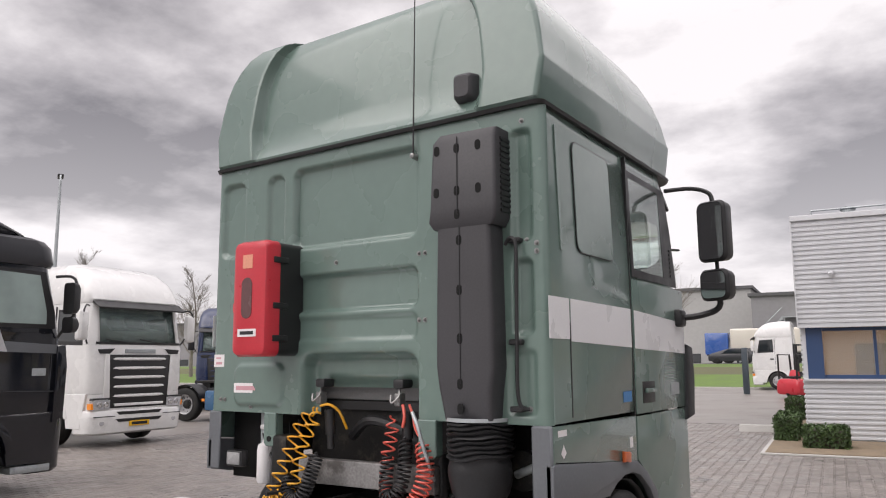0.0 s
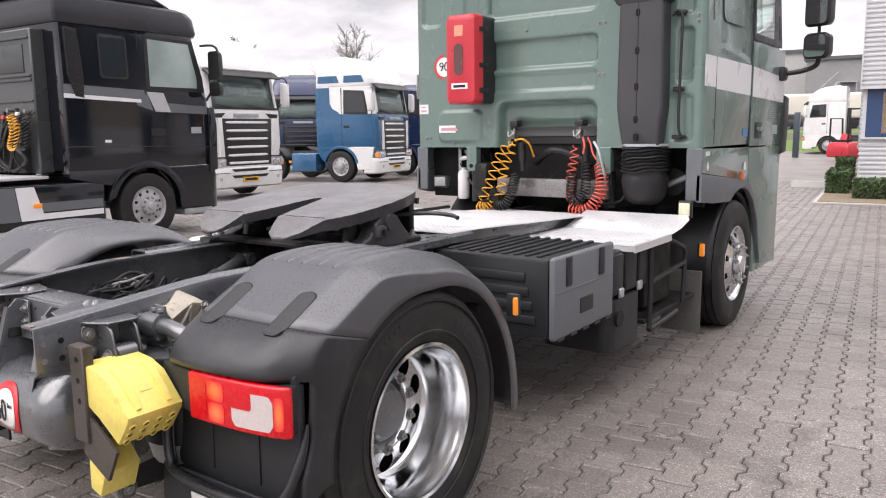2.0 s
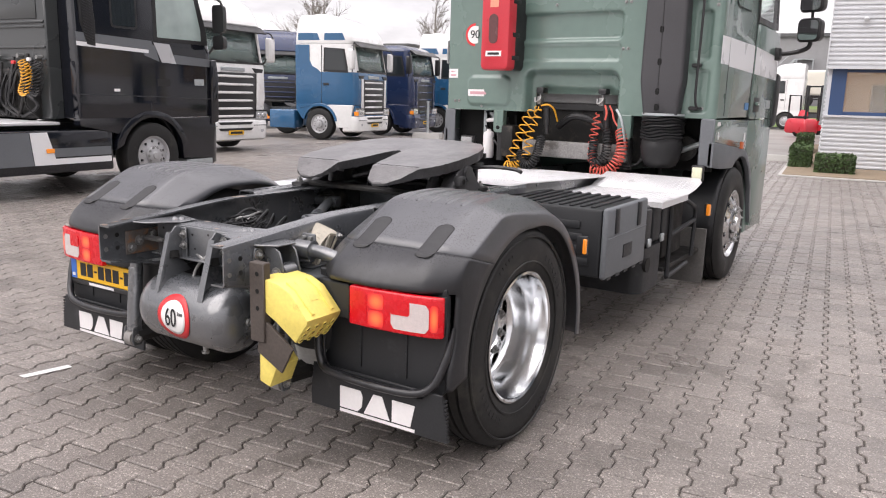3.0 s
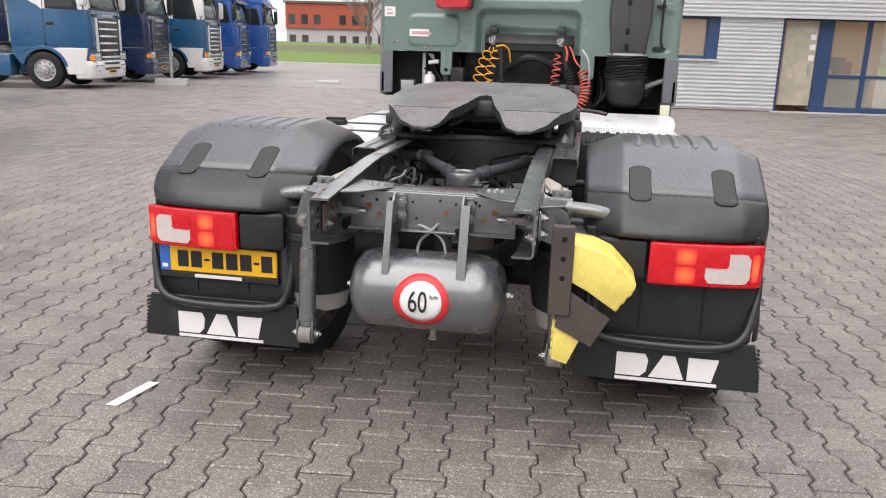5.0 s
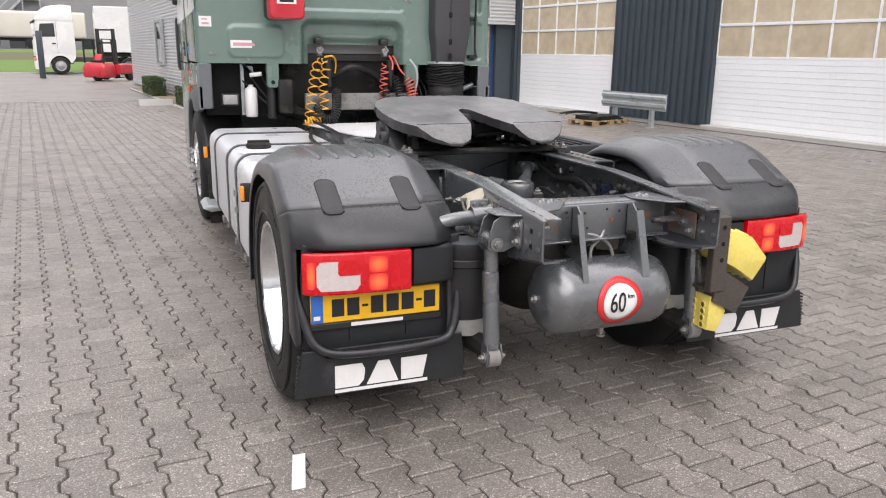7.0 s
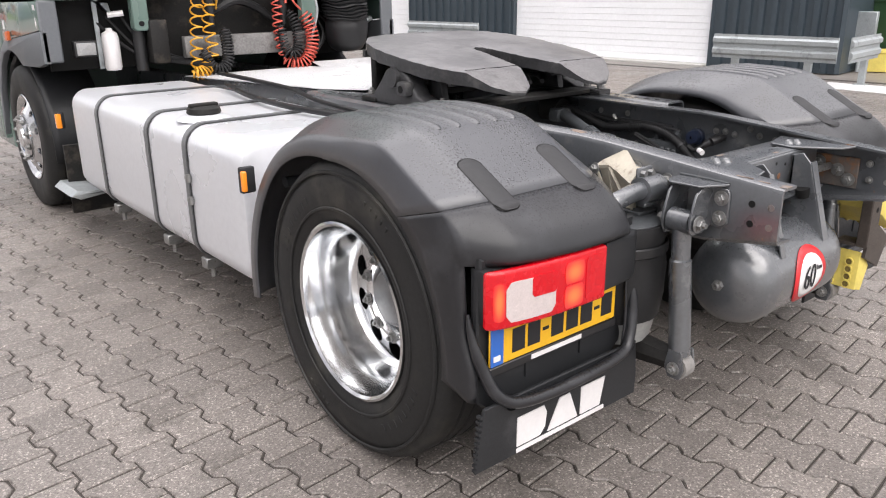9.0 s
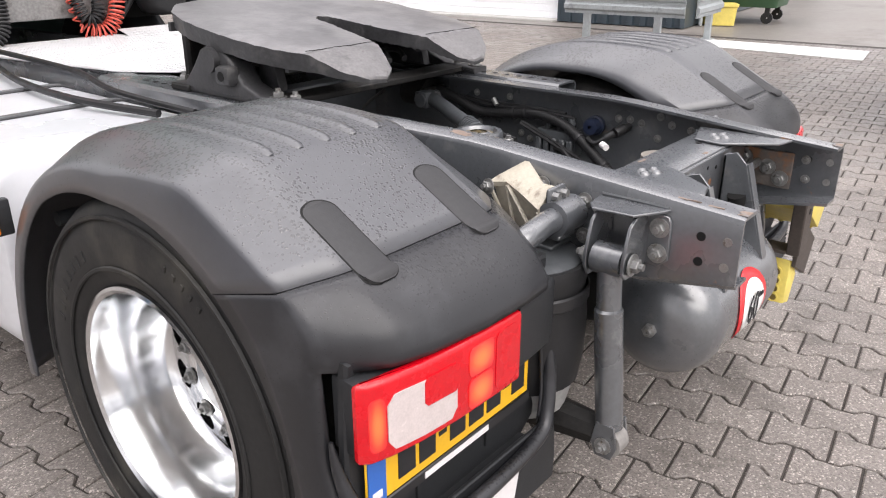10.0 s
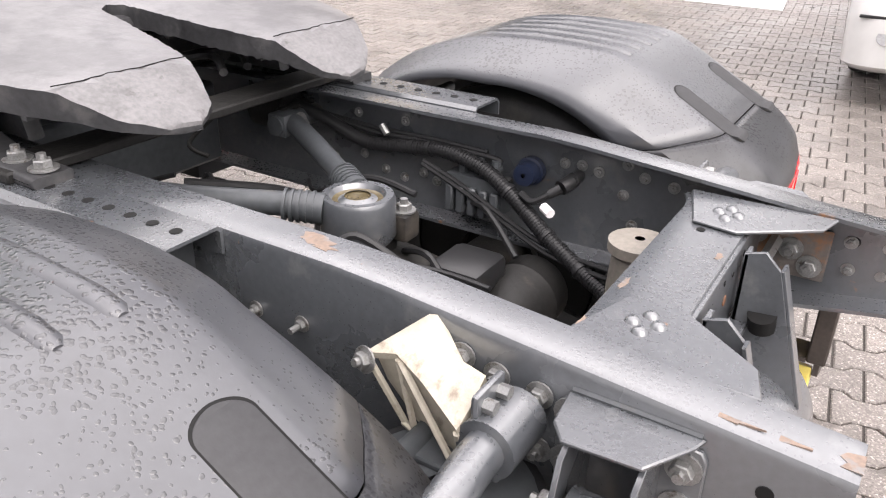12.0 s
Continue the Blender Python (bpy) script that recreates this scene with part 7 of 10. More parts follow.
low_r = []
for iu in range(2):
    for iv in range(4):
        low_r.append(((0.4775, -0.185 + 0.06 * iu, 0.40 + 0.03 * iv), (-1, 0, 0.05), 0.016))
end_r = [((0.736 - 0.020 * k, -0.21 + 0.048 * j, 0.650 - 0.027 * k), (0.82, 0, -0.58), 0.013) for k in range(3) for j in range(4)]
up_chock = chock("wheel_chock", [(0.50, 0.825), (0.60, 0.812), (0.665, 0.785), (0.755, 0.690), (0.750, 0.672), (0.690, 0.590), (0.590, 0.655), (0.520, 0.690)], -0.235, -0.035, "yellow plastic wheel chock", end_r)
chock_ribs(up_chock, -0.235, -0.035)
chock("wheel_chock", [(0.482, 0.535), (0.52, 0.52), (0.575, 0.462), (0.535, 0.368), (0.478, 0.384)], -0.22, -0.09, "yellow plastic wheel chock with round cells", low_r)

# ---------------------------------------------------------------- fuel tank on the left
b = B()
ts = []
outline = rrect(-1.215, -0.46, 0.345, 0.935, 0.095, 6)
for y, k in ((1.385, 0.90), (1.395, 0.96), (1.42, 0.99), (1.46, 1.0), (3.53, 1.0), (3.575, 0.99), (3.605, 0.96), (3.62, 0.90)):
    ts.append([((x + 0.84) * k - 0.84, y, (z - 0.64) * k + 0.64) for x, z in outline])
loft(b, ts)
ft = tp("fuel_tank", b, tank_alu, "silver aluminium fuel tank with grey straps")
for y in (1.90, 2.355, 3.10):
    for nm, w_, g_, m_ in (("strap_rubber", 0.026, 0.004, strap_rubber), ("tank_strap", 0.017, 0.009, strap_steel)):
        b = B()
        o2 = rrect(-1.215 - 0.001, -0.46 + 0.001, 0.345 - 0.001, 0.935 + 0.001, 0.096, 6)
        o3 = rrect(-1.215 - g_, -0.46 + g_, 0.345 - g_, 0.935 + g_, 0.095 + g_, 6)
        loft(b, [[(x, y - w_, z) for x, z in o2], [(x, y - w_, z) for x, z in o3], [(x, y + w_, z) for x, z in o3], [(x, y + w_, z) for x, z in o2]], caps=False)
        tp(nm, b, m_, "grey steel strap" if nm == "tank_strap" else "", parent=ft)
    b = B(); box(b, -1.19, -1.11, y - 0.03, y + 0.03, 0.285, 0.338, 0.006, 1); cyl(b, (-1.15, y, 0.24), (-1.15, y, 0.29), 0.012, seg=8); tp("strap_clamp", b, zinc, parent=ft)
for z in (0.60, 0.70):
    b = B(); cyl(b, (-1.228, 1.865, z), (-1.228, 1.865, z + 0.035), 0.011, seg=8); box(b, -1.236, -1.216, 1.858, 1.896, z + 0.008, z + 0.028, 0.004, 1); tp("strap_screw", b, zinc, parent=ft)
# sloping filler recess, low black cap
b = B(); loft(b, [[(-1.06 + r * math.cos(a) * 0.9, 2.03 + r * math.sin(a), z) for a in (2 * math.pi * k / 24 for k in range(24))] for z, r in ((0.934, 0.135), (0.950, 0.110), (0.958, 0.085))]); tp("filler_neck", b, tank_alu, parent=ft)
b = B(); lathe(b, [(0.001, 0.036), (0.060, 0.035), (0.072, 0.026), (0.076, 0.008), (0.070, 0.0)], (-1.06, 2.03, 0.957), "z", 22); box(b, -1.125, -0.995, 2.012, 2.048, 0.988, 1.004, 0.006, 2); tp("filler_cap", b, grime, "black filler cap", parent=ft)
b = B(); prism(b, [(-1.2145, 0.80), (-1.213, 0.875), (-1.17, 0.925), (-1.12, 0.9375), (-1.10, 0.9375), (-1.17, 0.86)], "y", 1.955, 2.06, 0.008, 2); tp("filler_spout", b, tank_alu, parent=ft)
cable([(-0.62, 1.5, 0.955), (-0.70, 1.9, 0.965), (-0.66, 2.4, 0.965), (-0.55, 2.9, 0.97)], 0.014)
cable([(-0.55, 1.4, 0.96), (-0.60, 1.8, 0.99), (-0.50, 2.3, 1.0), (-0.45, 3.2, 1.0)], 0.012)
b = B(); prism(b, [(-1.24, 0.315), (-1.05, 0.30), (-1.05, 0.27), (-1.22, 0.25), (-1.28, 0.28)], "y", 3.66, 4.05, 0.02, 2); tp("step", b, galv, "silver boarding step")

# ---------------------------------------------------------------- tool box, batteries and tanks on the right
b = B(); box(b, 0.47, 1.165, 1.725, 2.40, 0.55, 0.945, 0.02, 2)
tb = tp("tool_box", b, black_plastic, "black plastic tool box with a grey front")
for k in range(9):
    b = B(); box(b, 0.55 + k * 0.066, 0.575 + k * 0.066, 1.76, 2.37, 0.944, 0.956, 0.004, 1); tp("lid_rib", b, black_plastic, parent=tb)
for k in range(4):
    b = B(); box(b, 0.60 + 0.02 * k, 1.10 - 0.02 * k, 1.7125, 1.727, 0.615 + k * 0.07, 0.66 + k * 0.07, 0.007, 2); tp("side_rib", b, black_plastic, parent=tb)
b = B(); box(b, 1.168, 1.205, 1.715, 2.41, 0.545, 0.955, 0.018, 3)
fr = tp("box_front", b, grey_plastic, "grey tool box front", parent=tb)
for y in (1.86, 2.24):
    b = B(); box(b, 1.200, 1.214, y - 0.03, y + 0.03, 0.80, 0.945, 0.006, 2); tp("latch", b, black_plastic, parent=fr)
b = B(); box(b, 1.2035, 1.210, 1.99, 2.14, 0.635, 0.715, 0.004, 1); tp("label_field", b, black_plastic, parent=fr)
for k in range(5):
    b = B(); box(b, 1.17, 1.2075, 1.75 + k * 0.14, 1.82 + k * 0.14, 0.538, 0.556, 0.003, 1)
    tp("edge_tab", b, black_plastic, parent=fr)
b = B(); box(b, 1.2035, 1.2085, 1.73, 2.395, 0.776, 0.786, 0.002, 1); tp("crease", b, grey_plastic, parent=fr)
b = B(); box(b, 0.55, 1.14, 2.47, 3.10, 0.60, 0.868, 0.02, 2)
bt = tp("battery_box", b, black_plastic, "black ribbed battery box")
for k in range(3):
    b = B(); box(b, 1.13, 1.16, 2.50 + k * 0.20, 2.66 + k * 0.20, 0.62, 0.85, 0.010, 2); tp("cover_panel", b, black_plastic, parent=bt)
for k in range(2):
    b = B(); box(b, 1.155, 1.175, 2.58 + k * 0.28, 2.64 + k * 0.28, 0.60, 0.655, 0.006, 1); tp("clip", b, galv, parent=bt)
b = B(); loft(b, [[(x, y, z) for x, y in rrect(0.72, 1.17, 2.46, 2.92, 0.08, 4)] for z in (0.30, 0.32, 0.58, 0.60)]); ad = tp("additive_tank", b, black_plastic, "black plastic additive tank")
b = B(); cyl(b, (1.06, 2.82, 0.60), (1.10, 2.84, 0.655), 0.042, seg=16); tp("tank_cap", b, mat("pale_blue_cap", (0.35, 0.45, 0.55), 0.4), parent=ad)
b = B(); cyl(b, (1.165, 2.56, 0.49), (1.185, 2.56, 0.49), 0.05, seg=18); tp("round_plug", b, grime, parent=ad)
b = B(); box(b, 0.80, 1.16, 3.0, 4.05, 0.36, 0.39, 0.006, 1); tp("step_board", b, grime, "dirty steel step board")
b = B()
tube(b, smooth_path([(1.16, 3.06, 0.86), (1.17, 3.06, 0.70), (1.17, 3.06, 0.36), (1.17, 3.10, 0.32), (1.17, 3.55, 0.34)], 5), 0.018, 8)
tube(b, smooth_path([(1.16, 3.30, 0.87), (1.18, 3.52, 0.80), (1.18, 3.66, 0.74), (1.18, 3.66, 0.60), (1.18, 3.64, 0.38)], 5), 0.016, 8)
tube(b, [(1.175, 3.06, 0.62), (1.178, 3.66, 0.66)], 0.016, 8)
tp("step_frame", b, black_plastic, "black tubular step frame")
b = B(); box(b, 0.62, 1.10, 3.15, 3.62, 0.42, 0.86, 0.02, 2); tp("silencer", b, grime, "dirty dark silencer box")
b = B(); box(b, 0.92, 1.21, 3.95, 3.965, 0.10, 0.55, 0.004, 1); tp("mud_flap", b, mat("grey_dirty_flap", (0.10, 0.095, 0.09), 0.7, var=0.3, scale=8), "dirty front mud flap")
b = B(); box(b, -1.21, -0.92, 3.95, 3.965, 0.10, 0.55, 0.004, 1); tp("mud_flap", b, grime, "dirty front mud flap")
# curved inner mudguards over the front wheels
for s in (1, -1):
    b = B()
    rows = []
    for k in range(13):
        a = radians(-10 + 200 * k / 12)
        r = 0.565
        rows.append([(s * x, FRONT_Y - r * math.cos(a), HUB_Z + r * math.sin(a)) for x in (0.86, 1.0, 1.16, 1.205)])
    loft(b, rows, caps=False, closed=False)
    g = tp("mudguard", b, black_plastic, "black front mudguard"); solid(g, 0.008, 0.0)
    b = B(); box(b, *sorted((s * 1.185, s * 1.215)), 3.90, 3.94, 0.66, 0.76, 0.006, 1); mk = tp("marker_holder", b, black_plastic)
    b = B(); box(b, *sorted((s * 1.205, s * 1.235)), 3.89, 3.93, 0.665, 0.755, 0.006, 2); tp("side_marker", b, orange_lens, "amber side marker lamp", parent=mk)
b = B(); cyl(b, (-0.95, FRONT_Y, 0.46), (0.95, FRONT_Y, 0.46), 0.07, seg=14); tp("front_axle", b, grime)

# ---------------------------------------------------------------- aluminium tread plates


def drop_to(b_, fall):
    """Lays a plate built level onto its slope: fall is (start y, slope)."""
    for v in b_.verts:
        v.co.z -= fall[1] * max(0.0, v.co.y - fall[0])


def tread(name, poly, z, label, lip=None, fall=(2.05, 0.043)):
    b_ = B()
    prism(b_, poly, "z", z - 0.005, z, 0.001, 1)
    if lip:
        (xa, ya), (xb, yb) = lip
        d = (Vector((xb, yb)) - Vector((xa, ya))).normalized()
        nrm = Vector((d.y, -d.x)) * 0.004
        prism(b_, [(xa, ya), (xb, yb), (xb - nrm.x, yb - nrm.y), (xa - nrm.x, ya - nrm.y)], "z", z - 0.036, z - 0.0055)
    drop_to(b_, fall)
    o_ = tp(name, b_, plate_alu, label)
    xs, ys = [p[0] for p in poly], [p[1] for p in poly]

    def inside(x, y):
        hit = False
        for (xa, ya), (xb, yb) in zip(poly, poly[1:] + poly[:1]):
            if (ya > y) != (yb > y) and x < (xb - xa) * (y - ya) / (yb - ya) + xa:
                hit = not hit
        return hit
    st = B()
    j = 0
    y = min(ys) + 0.03
    while y < max(ys) - 0.02:
        x = min(xs) + 0.03 + (0.0175 if j % 2 else 0)
        while x < max(xs) - 0.02:
            if inside(x - 0.02, y) and inside(x + 0.02, y):
                a = radians(45 if j % 2 else -45)
                c_, s_ = math.cos(a), math.sin(a)
                q = [(-0.013, 0), (0, -0.004), (0.013, 0), (0, 0.004)]
                lo = [st.verts.new((x + u * c_ - v * s_, y + u * s_ + v * c_, z + 0.0002)) for u, v in q]
                tp_ = st.verts.new((x, y, z + 0.003))
                for k in range(4):
                    st.faces.new((lo[k], lo[(k + 1) % 4], tp_))
            x += 0.035
        y += 0.0175
        j += 1
    drop_to(st, fall)
    o2_ = tp("tread_pattern", st, plate_alu, parent=o_, smooth=False)
    o2_["kind"] = "stuff"
    return o_


tread("tread_plate", [(-0.44, 2.05), (-0.30, 1.86), (0.50, 1.86), (0.50, 2.13), (-0.44, 2.13)], 1.012, "stained aluminium tread plate over the frame")
tread("tread_plate", [(-0.44, 2.136), (0.50, 2.136), (0.50, 2.70), (-0.44, 2.70)], 1.012, "worn aluminium tread plate over the frame")
tread("tread_plate", [(-0.44, 2.706), (0.50, 2.706), (0.50, 3.76), (-0.44, 3.76)], 1.012, "worn aluminium tread plate behind the cab")
tread("tread_plate", [(0.455, 2.68), (1.212, 2.68), (1.212, 3.30), (0.455, 3.30)], 0.893, "aluminium tread plate over the batteries", ((0.455, 2.68), (1.212, 2.68)), (0, 0))
tread("tread_plate", [(0.455, 3.305), (1.212, 3.305), (1.235, 3.42), (1.235, 3.56), (1.20, 3.64), (0.455, 3.64)], 0.893, "upturned aluminium tread plate before the front wheel", None, (3.305, -0.26))
b = B(); box(b, 1.208, 1.212, 2.686, 3.30, 0.850, 0.8875); tp("plate_edge", b, plate_alu, smooth=False)
b = B(); box(b, 1.12, 1.215, 3.66, 3.70, 0.955, 1.075, 0.012, 2); wl_ = tp("work_lamp", b, trim_black)
b = B(); box(b, 1.13, 1.205, 3.648, 3.661, 0.97, 1.06, 0.006, 2); tp("lamp_glass", b, mat("work_lamp_glass", (0.62, 0.62, 0.45), 0.2, coat=0.5), parent=wl_)
b = B(); box(b, -1.075, -0.935, 3.86, 3.92, 1.085, 1.185, 0.012, 2); wl_ = tp("work_lamp", b, trim_black)
b = B(); box(b, -1.062, -0.948, 3.85, 3.861, 1.097, 1.173, 0.006, 2); tp("lamp_glass", b, mat("dull_lamp_glass", (0.30, 0.30, 0.30), 0.3), parent=wl_)

# ---------------------------------------------------------------- cab
CB, CF, CZ = 3.87, 6.02, 3.015


def cb(x):
    """The cab stands a little askew on its frame: its back wall's place at x."""
    return 3.805 - 0.048 * x


def askew(b):
    for v in b.verts:
        v.co.y -= 0.048 * (v.co.x - 1.245) * max(0.0, min(1.0, (5.9 - v.co.y) / 2.1))


def sdf_rr(x, z, x0, x1, z0, z1, r):
    qx, qz = abs(x - (x0 + x1) / 2) - (x1 - x0) / 2 + r, abs(z - (z0 + z1) / 2) - (z1 - z0) / 2 + r
    return math.hypot(max(qx, 0), max(qz, 0)) + min(max(qx, qz), 0) - r


def step01(d, w):
    t = max(0.0, min(1.0, 0.5 - d / (2 * w)))
    return t * t * (3 - 2 * t)


PANELS = [(-0.50, 0.45, 2.42, 2.91, 0.05, 0.042), (-0.50, 0.45, 2.03, 2.24, 0.04, 0.038), (-1.17, -0.97, 2.42, 2.90, 0.05, 0.03), (-0.74, -0.60, 2.35, 2.90, 0.05, 0.03), (-1.17, -0.60, 1.95, 2.28, 0.05, 0.0),
          (1.06, 1.16, 2.32, 2.88, 0.03, 0.028), (1.06, 1.16, 1.86, 2.22, 0.03, 0.028), (-0.50, 0.45, 1.86, 1.985, 0.03, 0.014), (1.02, 1.17, 1.47, 1.78, 0.03, 0.012)]
RAISED = [(-1.00, -0.56, 1.47, 1.72, 0.06, -0.020)]


def back_y(x, z):
    y = cb(x)
    for x0, x1, z0, z1, r, d in PANELS + RAISED:
        y += d * step01(sdf_rr(x, z, x0, x1, z0, z1, r), 0.012)
    y += 0.10 * step01(sdf_rr(x, z, -0.40, 0.44, 1.20, 1.765, 0.07), 0.03)
    y += 0.06 * step01(sdf_rr(x, z, -0.32, 0.40, 1.20, 1.62, 0.06), 0.05)
    d = max(0.0, abs(x) - 1.198)
    y += 0.047 - math.sqrt(max(0.0, 0.047 ** 2 - d * d))
    return y


b = B()
NX, NZ = 210, 140
xs = [-1.195 + 2.39 * i / (NX - 10) for i in range(NX - 9)]
xs = [-1.244, -1.240, -1.232, -1.222, -1.210] + xs + [1.210, 1.222, 1.232, 1.240, 1.244]
zs = [1.425 + (CZ - 1.425) * k / NZ for k in range(NZ + 1)]
vg = [[b.verts.new((x, back_y(x, z), z)) for x in xs] for z in zs]
for k in range(NZ):
    for i in range(NX):
        xm, zm = (xs[i] + xs[i + 1]) / 2, (zs[k] + zs[k + 1]) / 2
        if -0.35 < xm < 0.41 and zm < 1.58:
            continue
        b.faces.new((vg[k][i], vg[k][i + 1], vg[k + 1][i + 1], vg[k + 1][i]))
tp("cab_back", b, green, "pressed green steel back wall of the cab", sharp=60)
# sides, front and floor of the shell
SIDE = 1.245


def cab_ring(z, side, y0, y1, r_f, r_b, n=6, back=(), sides=()):
    """A level outline of a cab; extra points along its back (x) and its sides (y) where openings or folds need them."""
    pts = []
    for k, (cx, cy, a0, q) in enumerate(((side - r_b, y0 + r_b, -90, r_b), (side - r_f, y1 - r_f, 0, r_f), (-side + r_f, y1 - r_f, 90, r_f), (-side + r_b, y0 + r_b, 180, r_b))):
        for m_ in range(n + 1):
            a = radians(a0 + 90 * m_ / n)
            pts.append((cx + q * math.cos(a), cy + q * math.sin(a), z))
        if k == 0:
            pts += [(side, y, z) for y in sides]
        if k == 2:
            pts += [(-side, y, z) for y in sides[::-1]]
    return pts + [(x * side, y0, z) for x in back]


b = B()
rings = [cab_ring(z, SIDE - i, 3.782, CF - f, 0.22, 0.003, sides=(4.985, 5.60)) for z, i, f in ((1.43, 0.0, 0.0), (2.0, 0.0, 0.0), (2.285, 0.002, 0.03), (2.87, 0.020, 0.15), (2.95, 0.022, 0.17), (CZ, 0.026, 0.19))]
loft(b, rings, caps=False)
bmesh.ops.delete(b, geom=[f for f in b.faces if abs(f.calc_center_median().y - 3.782) < 0.03 and abs(f.calc_center_median().x) < 1.2], context="FACES")
bmesh.ops.delete(b, geom=[f for f in b.faces if 2.29 < f.calc_center_median().z < 2.86 and f.calc_center_median().y > CF - 0.36], context="FACES")
bmesh.ops.delete(b, geom=[f for f in b.faces if 4.99 < f.calc_center_median().y < 5.59 and 2.29 < f.calc_center_median().z < 2.86 and abs(f.calc_center_median().x) > 1.2], context="FACES")
askew(b)
cs = tp("cab_shell", b, green, "green painted cab body", sharp=40)
solid(cs, 0.02, -1)
# windscreen and lid over the shell, floor, dashboard
b = B(); loft(b, [cab_ring(2.283, SIDE - 0.004, 3.782, CF - 0.032, 0.22, 0.003)[7:21], cab_ring(2.875, SIDE - 0.022, 3.782, CF - 0.152, 0.22, 0.003)[7:21]], caps=False, closed=False); ws = tp("windscreen", b, glass_green, "curved windscreen"); solid(ws, 0.006); ws.visible_shadow = False
b = B(); box(b, -1.19, 1.19, CB + 0.16, CF - 0.12, 1.45, 1.50); tp("cab_floor", b, trim_black, smooth=False)
b = B(); box(b, -1.15, 1.15, CF - 0.55, CF - 0.16, 1.95, 2.24, 0.06, 3); tp("dashboard", b, trim_black)
for s in (1, -1):
    b = B(); box(b, s * 0.62 - 0.26, s * 0.62 + 0.26, 4.75, 4.9, 1.9, 2.50, 0.06, 3); box(b, s * 0.62 - 0.26, s * 0.62 + 0.26, 4.9, 5.4, 1.75, 1.95, 0.06, 3); tp("seat", b, trim_black)
b = B(); box(b, -1.17, 1.17, CB + 0.17, 4.75, 1.50, 2.0, 0.03, 2); tp("bunk", b, mat("grey_bunk", (0.2, 0.2, 0.2), 0.8))

# high roof, a lofted fairing with side horns
b = B()
SEC = [(3.018, 1.222, 3.735, 6.00, 0.20, 0.03), (3.04, 1.226, 3.715, 6.01, 0.22, 0.03), (3.14, 1.241, 3.72, 6.03, 0.24, 0.03), (3.238, 1.257, 3.727, 6.04, 0.26, 0.03), (3.248, 1.257, 3.728, 6.04, 0.26, 0.03), (3.26, 1.253, 3.729, 6.04, 0.27, 0.03), (3.40, 1.232, 3.740, 6.01, 0.30, 0.035), (3.52, 1.208, 3.752, 5.94, 0.34, 0.04),
       (3.62, 1.170, 3.765, 5.82, 0.38, 0.045), (3.70, 1.118, 3.778, 5.65, 0.42, 0.05), (3.77, 1.045, 3.792, 5.42, 0.46, 0.055), (3.82, 0.965, 3.822, 5.16, 0.46, 0.06), (3.838, 0.91, 3.87, 4.95, 0.42, 0.07), (3.846, 0.86, 3.95, 4.80, 0.40, 0.08)]
BKH = (0.02, 0.15, 0.30, 0.45, 0.58, 0.65, 0.675, 0.688, 0.697, 0.704, 0.711, 0.718, 0.727, 0.74, 0.78, 0.84, 0.90, 0.95)
BK = tuple(-x for x in BKH[::-1]) + BKH
loft(b, [cab_ring(z, sd_, y0, y1, rf, rb, 8, BK) for z, sd_, y0, y1, rf, rb in SEC])
# a flat set back between two horns
for v in b.verts:
    z, sd_ = min(((z, sd_) for z, sd_, *_ in SEC), key=lambda q: abs(q[0] - v.co.z))
    if v.co.y < 3.95 and z > 3.03 and abs(v.co.x) < 0.96 * sd_:
        v.co.y += 0.070 * step01(abs(v.co.x) / sd_ - 0.705, 0.018) * min(1.0, (z - 3.018) / 0.10)
askew(b)
roof = tp("roof_fairing", b, green, "green high roof with side horns", sharp=30)
b = B(); loft(b, [[(x, y, 3.000) for x, y, _ in cab_ring(0, 1.244, 3.722, 6.0, 0.22, 0.05)], [(x, y, 3.019) for x, y, _ in cab_ring(0, 1.250, 3.715, 6.005, 0.22, 0.05)]]); askew(b); tp("roof_seam", b, trim_black, "black rubber roof seal")
# smoked front visor
b = B(); prism(b, [(5.98, 3.00), (6.22, 2.86), (6.235, 2.875), (6.0, 3.05)], "x", -1.12, 1.12, 0.004, 1); tp("sun_visor", b, mat("smoked_visor", (0.02, 0.02, 0.022), 0.1), "dark smoked sun visor")
# antenna and roof marker
b = B(); tube(b, [(0.447, 3.80, 2.85), (0.447, 3.76, 2.87), (0.45, 3.765, 3.3), (0.465, 3.77, 4.6)], [0.006, 0.005, 0.004, 0.0025], 7); an = tp("antenna", b, trim_black, "thin black whip antenna")
b = B(); lathe(b, [(0.001, 0.06), (0.014, 0.055), (0.018, 0.0)], (0.447, 3.80, 2.85), "y", 12, -1); tp("antenna_base", b, zinc, parent=an)
b = B(); loft(b, [[(x, y_, z) for x, z in rrect(0.705 + i, 0.845 - i, 3.095 + i, 3.265 - i, 0.025, 4)] for y_, i in ((3.83, 0), (3.755, 0.012), (3.735, 0.028))]); tp("roof_marker", b, snorkel_mat, "black moulded roof marker")

